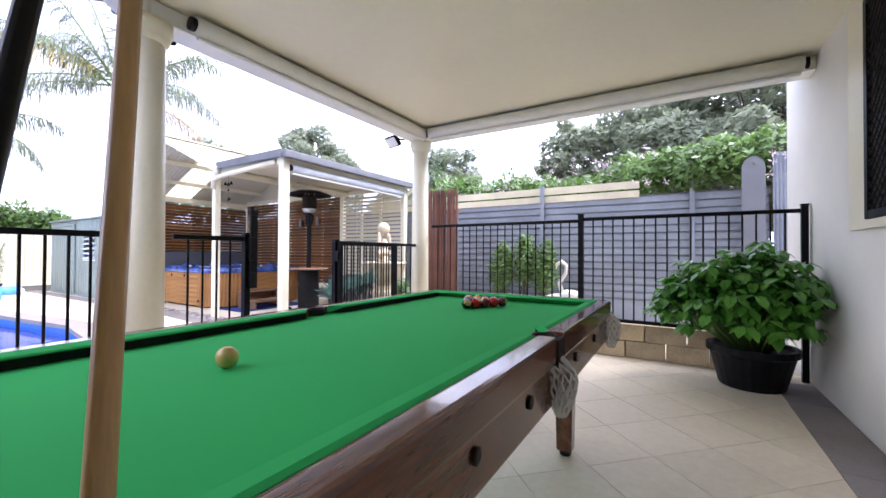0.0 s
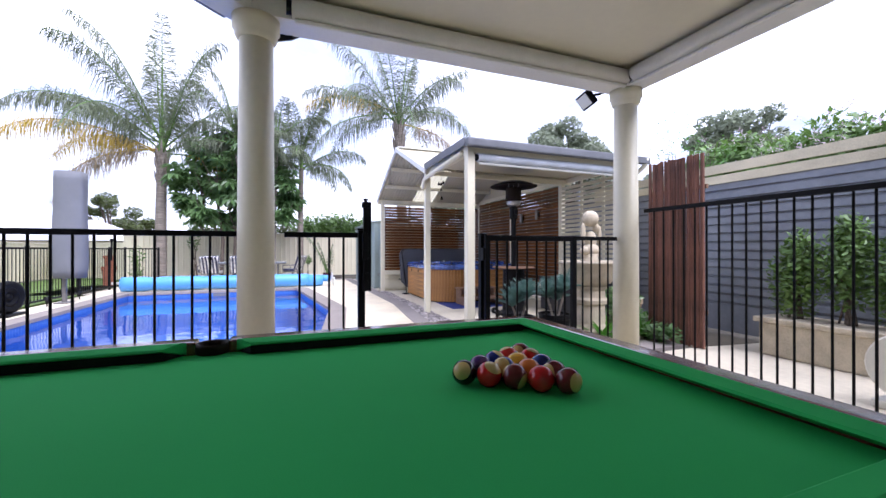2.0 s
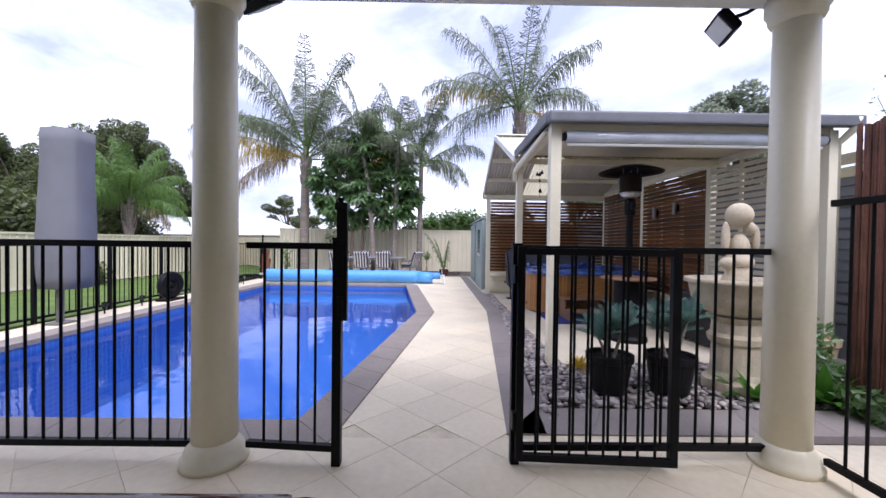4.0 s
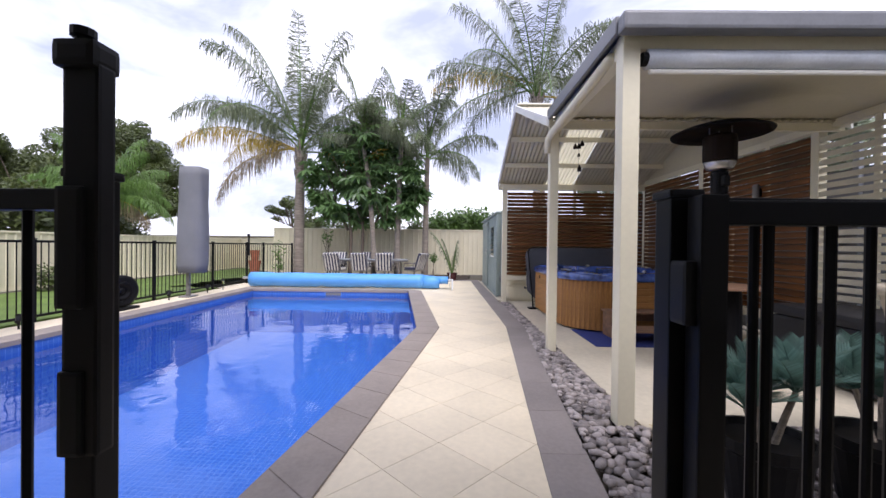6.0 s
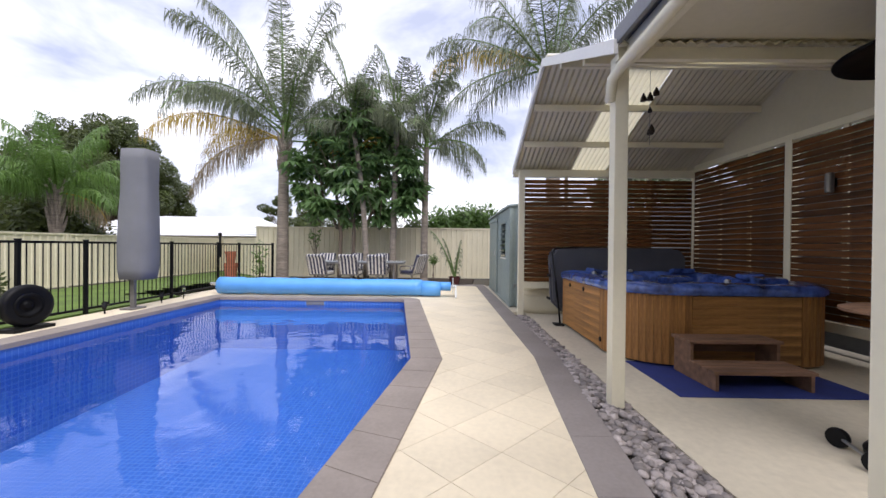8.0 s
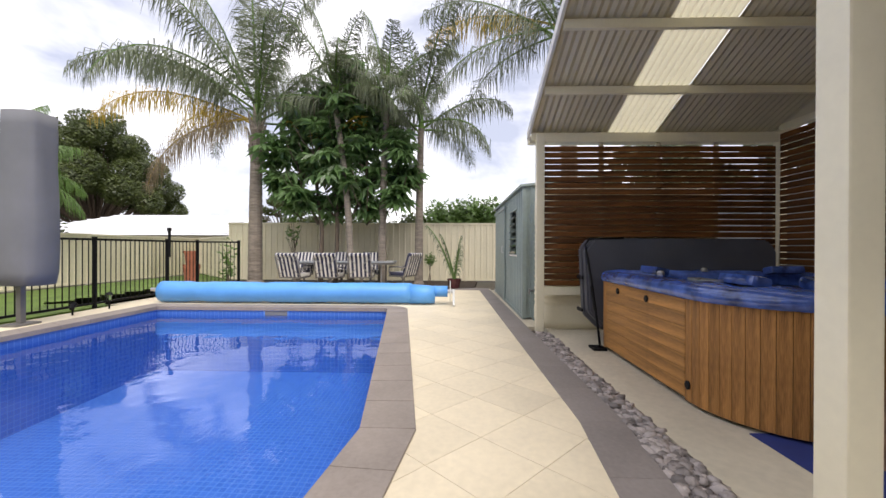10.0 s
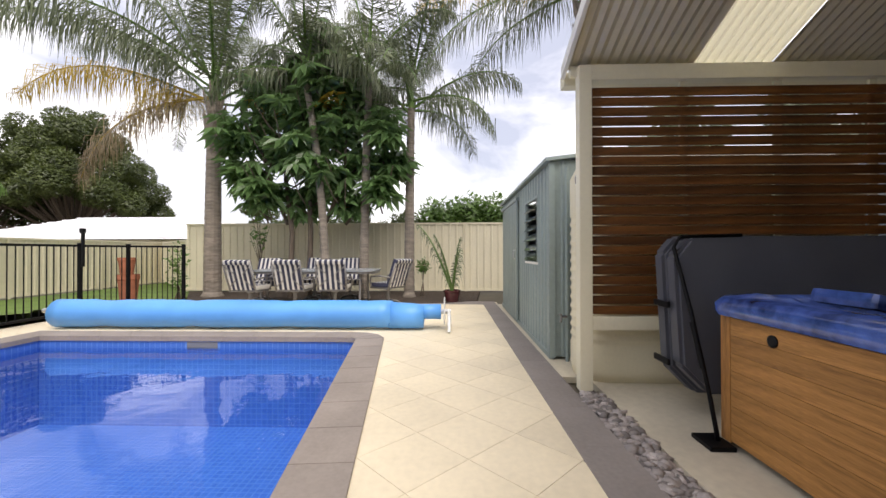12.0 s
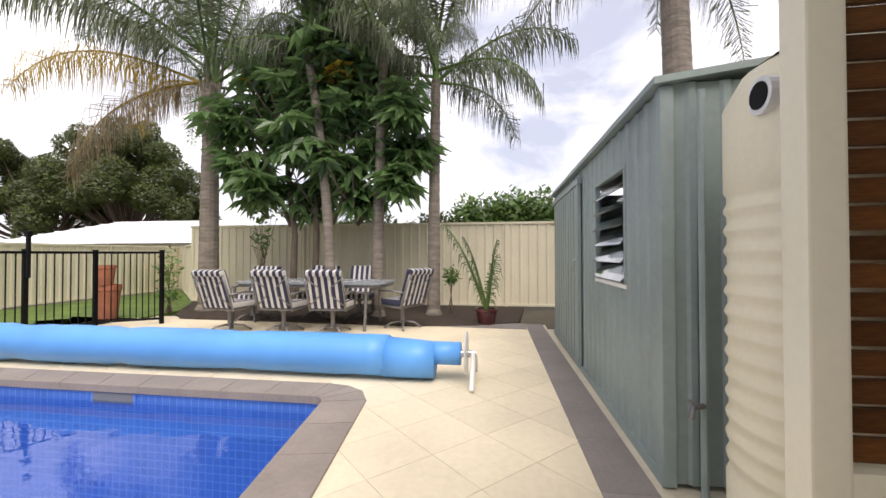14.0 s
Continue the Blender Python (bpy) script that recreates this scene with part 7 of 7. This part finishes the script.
def make_hose_reel(x, y):
    t = thing("hose_reel", (x, y, 0), "pale plastic garden hose reel standing on the paving", "hose reel")
    for dy in (-0.11, 0.11):
        bm = bmesh.new()
        lathe(bm, [(0.02, -0.012), (0.25, -0.012), (0.26, 0.0), (0.25, 0.012), (0.02, 0.012)], seg=30, m=pose(x, y + dy, 0.33, 90, 0, 12))
        part("side_disc", bm, M["sail_cream"], t, smooth=False)
    bm = bmesh.new()
    for k in range(5):
        yy = y - 0.08 + 0.04 * k
        tube(bm, [(x + 0.17 * math.cos(a), yy, 0.33 + 0.17 * math.sin(a)) for a in [2 * math.pi * q / 20 for q in range(21)]], 0.016, 6)
    part("hose", bm, M["shed_steel"], t)
    part("foot", cube((x - 0.22, y - 0.16, 0.0), (x + 0.22, y + 0.16, 0.06), 0.01), M["sail_cream"], t)


make_hose_reel(-1.17, 6.62)


def make_bird():
    x, y = -1.0, 6.75
    bm = bmesh.new()
    tube(bm, [(x, y, 0.0), (x, y, 0.45)], 0.012, 6)
    vs = bmesh.ops.create_uvsphere(bm, u_segments=16, v_segments=10, radius=1.0)["verts"]
    bmesh.ops.transform(bm, matrix=Matrix.Translation((x, y, 0.55)) @ Matrix.Diagonal((0.17, 0.09, 0.10, 1)), verts=vs)
    tube(bm, [(x - 0.10, y, 0.58), (x - 0.15, y, 0.74), (x - 0.06, y, 0.88), (x - 0.05, y, 1.00), (x - 0.12, y, 1.06), (x - 0.19, y, 1.01), (x - 0.20, y, 0.95)], [0.04, 0.028, 0.024, 0.026, 0.032, 0.022, 0.006], 8)
    solid("bird_ornament", bm, M["sail_cream"], "pale long-necked bird garden ornament", "ornament", smooth=True)


make_bird()


# tap and pipe at the shed's corner
tp = thing("garden_tap", (-11.40, 4.80, 0), "grey pipe with a brass garden tap beside the shed", "tap")
bm = bmesh.new()
tube(bm, [(-11.405, 4.83, 0.0), (-11.405, 4.83, 1.95)], 0.018, 8)
part("pipe", bm, M["shed_steel"], tp)
bm = bmesh.new()
tube(bm, [(-11.39, 4.82, 0.45), (-11.36, 4.76, 0.45), (-11.355, 4.75, 0.40)], 0.014, 8)
box(bm, (-11.385, 4.745, 0.465), (-11.335, 4.765, 0.48), 0.003)
part("tap_head", bm, M["frame_metal"], tp)


# ---- block plinth under the side fence ----
def make_plinth():
    t = thing("block_plinth", (0.4, 5.72, 0), "low split-face sandstone block wall under the side fence", "wall", kind="structure")
    bm = bmesh.new()
    box(bm, (-0.195, -0.09, 0), (0.195, 0.09, 0.185), 0.012)
    me = bpy.data.meshes.new("block")
    bm.to_mesh(me)
    bm.free()
    me.materials.append(M["sandstone"])
    rng = random.Random(1)
    for row in range(2):
        for k in range(5):
            x = -0.36 + k * 0.40 + (0.2 if row else 0.0)
            if x < 1.15:
                piece("block", me, Matrix.Translation((x - 0.4, 0.17 + rng.uniform(-0.008, 0.008), row * 0.19)), t)


make_plinth()


# ---- pebbles ----
def make_pebbles():
    rng = random.Random(21)
    verts, faces = [], []
    bm = bmesh.new()
    bmesh.ops.create_icosphere(bm, subdivisions=1, radius=1.0)
    bv = [v.co.copy() for v in bm.verts]
    bf = [[v.index for v in f.verts] for f in bm.faces]
    bm.free()

    def put(x, y, z, s):
        o = len(verts)
        m = pose(0, 0, 0, rng.uniform(-18, 18), rng.uniform(-18, 18), rng.uniform(0, 360)) @ Matrix.Diagonal((s * rng.uniform(0.8, 1.35), s * rng.uniform(0.65, 0.95), s * rng.uniform(0.35, 0.55), 1))
        for c in bv:
            p = m @ (c * (1 + 0.10 * math.sin(c.x * 5 + o)))
            verts.append((x + p.x, y + p.y, z + p.z))
        faces.extend([[i + o for i in f] for f in bf])
    for k in range(2300):
        x = rng.uniform(-10.55, -4.7)
        y0, y1 = border_y(x) + 0.285, 4.845
        if y1 - y0 < 0.05:
            continue
        put(x, rng.uniform(y0, y1), rng.uniform(-0.03, 0.005), rng.uniform(0.026, 0.046))
    for k in range(3000):
        x, y = rng.uniform(-4.78, -3.42), rng.uniform(4.3, 7.6)
        if y < border_y(x) + 0.30 or (x > -3.68 and y > 4.4):
            continue
        put(x, y, rng.uniform(-0.025, 0.02), rng.uniform(0.028, 0.05))
    me = bpy.data.meshes.new("pebbles")
    me.from_pydata(verts, [], faces)
    me.materials.append(M["pebble"])
    for p in me.polygons:
        p.use_smooth = True
    tagged(new("pebbles", me), "loose rounded grey and mauve river pebbles", "pebbles", kind="stuff")


make_pebbles()


# ---- coping, border and pavers ----
def strip_pieces(parent, name, inner, outer, length, z0, z1, material, bevel):
    """Pavers laid end to end between two edges."""
    L = (Vector(inner[1]) - Vector(inner[0])).length
    n = max(1, round(L / length))
    for k in range(n):
        e = 0.001 / L
        q = [lerp(inner[0], inner[1], k / n + e), lerp(inner[0], inner[1], (k + 1) / n - e), lerp(outer[0], outer[1], (k + 1) / n - e), lerp(outer[0], outer[1], k / n + e)]
        area = sum(q[i][0] * q[(i + 1) % 4][1] - q[(i + 1) % 4][0] * q[i][1] for i in range(4))
        if area < 0:
            q.reverse()
        bm = prism(bmesh.new(), q, z0, z1)
        bmesh.ops.bevel(bm, geom=[ed for ed in bm.edges if all(v.co.z > z1 - 0.001 for v in ed.verts)], offset=bevel, segments=2, affect="EDGES")
        part(name, bm, material, parent)


def make_coping():
    t = thing("pool_coping", (-8, 1, 0), "grey-brown bullnose paver coping round the pool", "coping", kind="structure")
    ins = [(-12.395, 2.33), (-12.388, 2.40), (-12.365, 2.445), (-12.30, 2.482), (-7.85, 3.07), (-3.375, 2.47), (-3.375, -1.675), (-12.395, -1.675)]
    outs = [(-12.72, 2.36), (-12.685, 2.56), (-12.58, 2.72), (-12.38, 2.823), (-7.85, 3.405), (-3.04, 2.78), (-3.04, -2.02), (-12.72, -2.02)]
    for i in range(len(ins)):
        j = (i + 1) % len(ins)
        strip_pieces(t, "coping_paver", (ins[i], ins[j]), (outs[i], outs[j]), 0.42, -0.05, 0.012, M["coping"], 0.003)


def make_border():
    t = thing("path_border", (-8, 4.4, 0), "grey paver border along the poolside path", "paving", kind="structure")
    for (x0, y0), (x1, y1) in zip(BORDER, BORDER[1:]):
        strip_pieces(t, "border_paver", ((x0, y0), (x1, y1)), ((x0, y0 + 0.275), (x1, y1 + 0.275)), 0.60, -0.05, 0.006, M["border"], 0.001)
    strip_pieces(t, "border_paver", ((-3.2, 3.97), (-3.2, 6.9)), ((-3.62, 4.27), (-3.62, 6.9)), 0.60, -0.05, 0.006, M["border"], 0.001)
    strip_pieces(t, "border_paver", ((1.10, -3.9), (1.10, 5.6)), ((1.395, -3.9), (1.395, 5.6)), 0.60, -0.05, 0.006, M["border"], 0.001)
    strip_pieces(t, "border_paver", ((-15.62, 2.6), (-15.55, 4.3)), ((-16.0, 2.6), (-16.05, 4.3)), 0.60, -0.05, 0.006, M["border"], 0.001)


make_coping()
make_border()


def make_pavers():
    t = thing("paving", (-8, 3, 0), "cream square pavers laid on the diagonal", "paving", kind="structure")
    S, J = 0.42, 0.003
    c = math.cos(radians(45))
    cells = []
    for i in range(-60, 61):
        for j in range(-60, 61):
            u, v = (i + 0.5) * S, (j + 0.5) * S
            x, y = (u - v) * c - 6.0, (u + v) * c + 2.0
            if -16.2 < x < 1.5 and -4.2 < y < 6.4:
                cells.append((x, y))
    h = (S - J) / 2
    rest = bmesh.new()
    count = 0
    for x, y in sorted(cells, key=lambda p: abs(p[1] - 3.6) + (3 if p[0] > -2.5 else 0)):
        q = [((u - v) * c + x, (u + v) * c + y) for u, v in ((-h, -h), (h, -h), (h, h), (-h, h))]
        if x > -3.3:
            edge = 5.62 if x > -0.7 else 5.95
            lim = [((-3.14, 6.0), (-3.14, -3.0)), ((1.0, edge), (-4.0, edge)), ((1.12, -3.0), (1.12, 6.0))]
            for a, b in lim:
                q = clip(q, a, b)
        elif y > 2.3:
            cl = lambda px: coping_y(px) + 0.12
            if x < -12.6:
                q = clip(q, (-16.0, 9), (-16.0, -9))
            elif x < -7.85:
                q = clip(q, (-13.0, cl(-13.0)), (-7.85, cl(-7.85)))
            else:
                q = clip(q, (-7.85, cl(-7.85)), (-2.5, cl(-2.5)))
            q = clip(q, (x + 0.4, border_y(x + 0.4) + 0.05), (x - 0.4, border_y(x - 0.4) + 0.05))
        elif x < -12.55:
            q = clip(q, (-12.60, -9), (-12.60, 9))
            q = clip(q, (-15.7, 9), (-15.7, -9))
        elif y < -1.6:
            q = clip(q, (5, -2.0), (-20, -2.0))
            q = clip(q, (-20, -2.58), (5, -2.58))
        else:
            continue
        if len(q) < 3:
            continue
        area = abs(sum(q[i][0] * q[(i + 1) % len(q)][1] - q[(i + 1) % len(q)][0] * q[i][1] for i in range(len(q)))) / 2
        if area < 0.004:
            continue
        if count < 330:
            count += 1
            part("paver", prism(bmesh.new(), q, -0.005, 0.0), M["cream_tile"], t)
        else:
            prism(rest, q, -0.005, 0.0)
    ob = part("far_pavers", rest, M["cream_tile"], t)
    ob["kind"] = "stuff"


make_pavers()
sg = prism(bmesh.new(), [(-3.1, 5.97), (1.4, 5.97), (1.4, 8.3), (-2.9, 8.3), (-3.1, 6.95)], -0.055, -0.004)
solid("side_paving", sg, M["slab"], "cream paving beyond the side fence", "paving", kind="structure")


# skimmer mouth in the pool's far wall
sk = thing("pool_skimmer", (-12.41, 0.45, -0.1), "white-framed skimmer opening in the pool wall", "skimmer", kind="structure")
part("frame", cube((-12.418, 0.24, -0.155), (-12.412, 0.70, -0.045)), M["mosaic"], sk)
part("mouth", cube((-12.411, 0.27, -0.145), (-12.408, 0.67, -0.06)), M["canvas_grey"], sk, "grey skimmer mouth")
solid("shed_slab", prism(bmesh.new(), [(-15.6, 4.56), (-10.92, 4.60), (-10.92, 8.1), (-15.6, 8.1)], -0.052, 0.003), M["slab"], "cream concrete strip under the shed and tank", "slab", kind="structure")
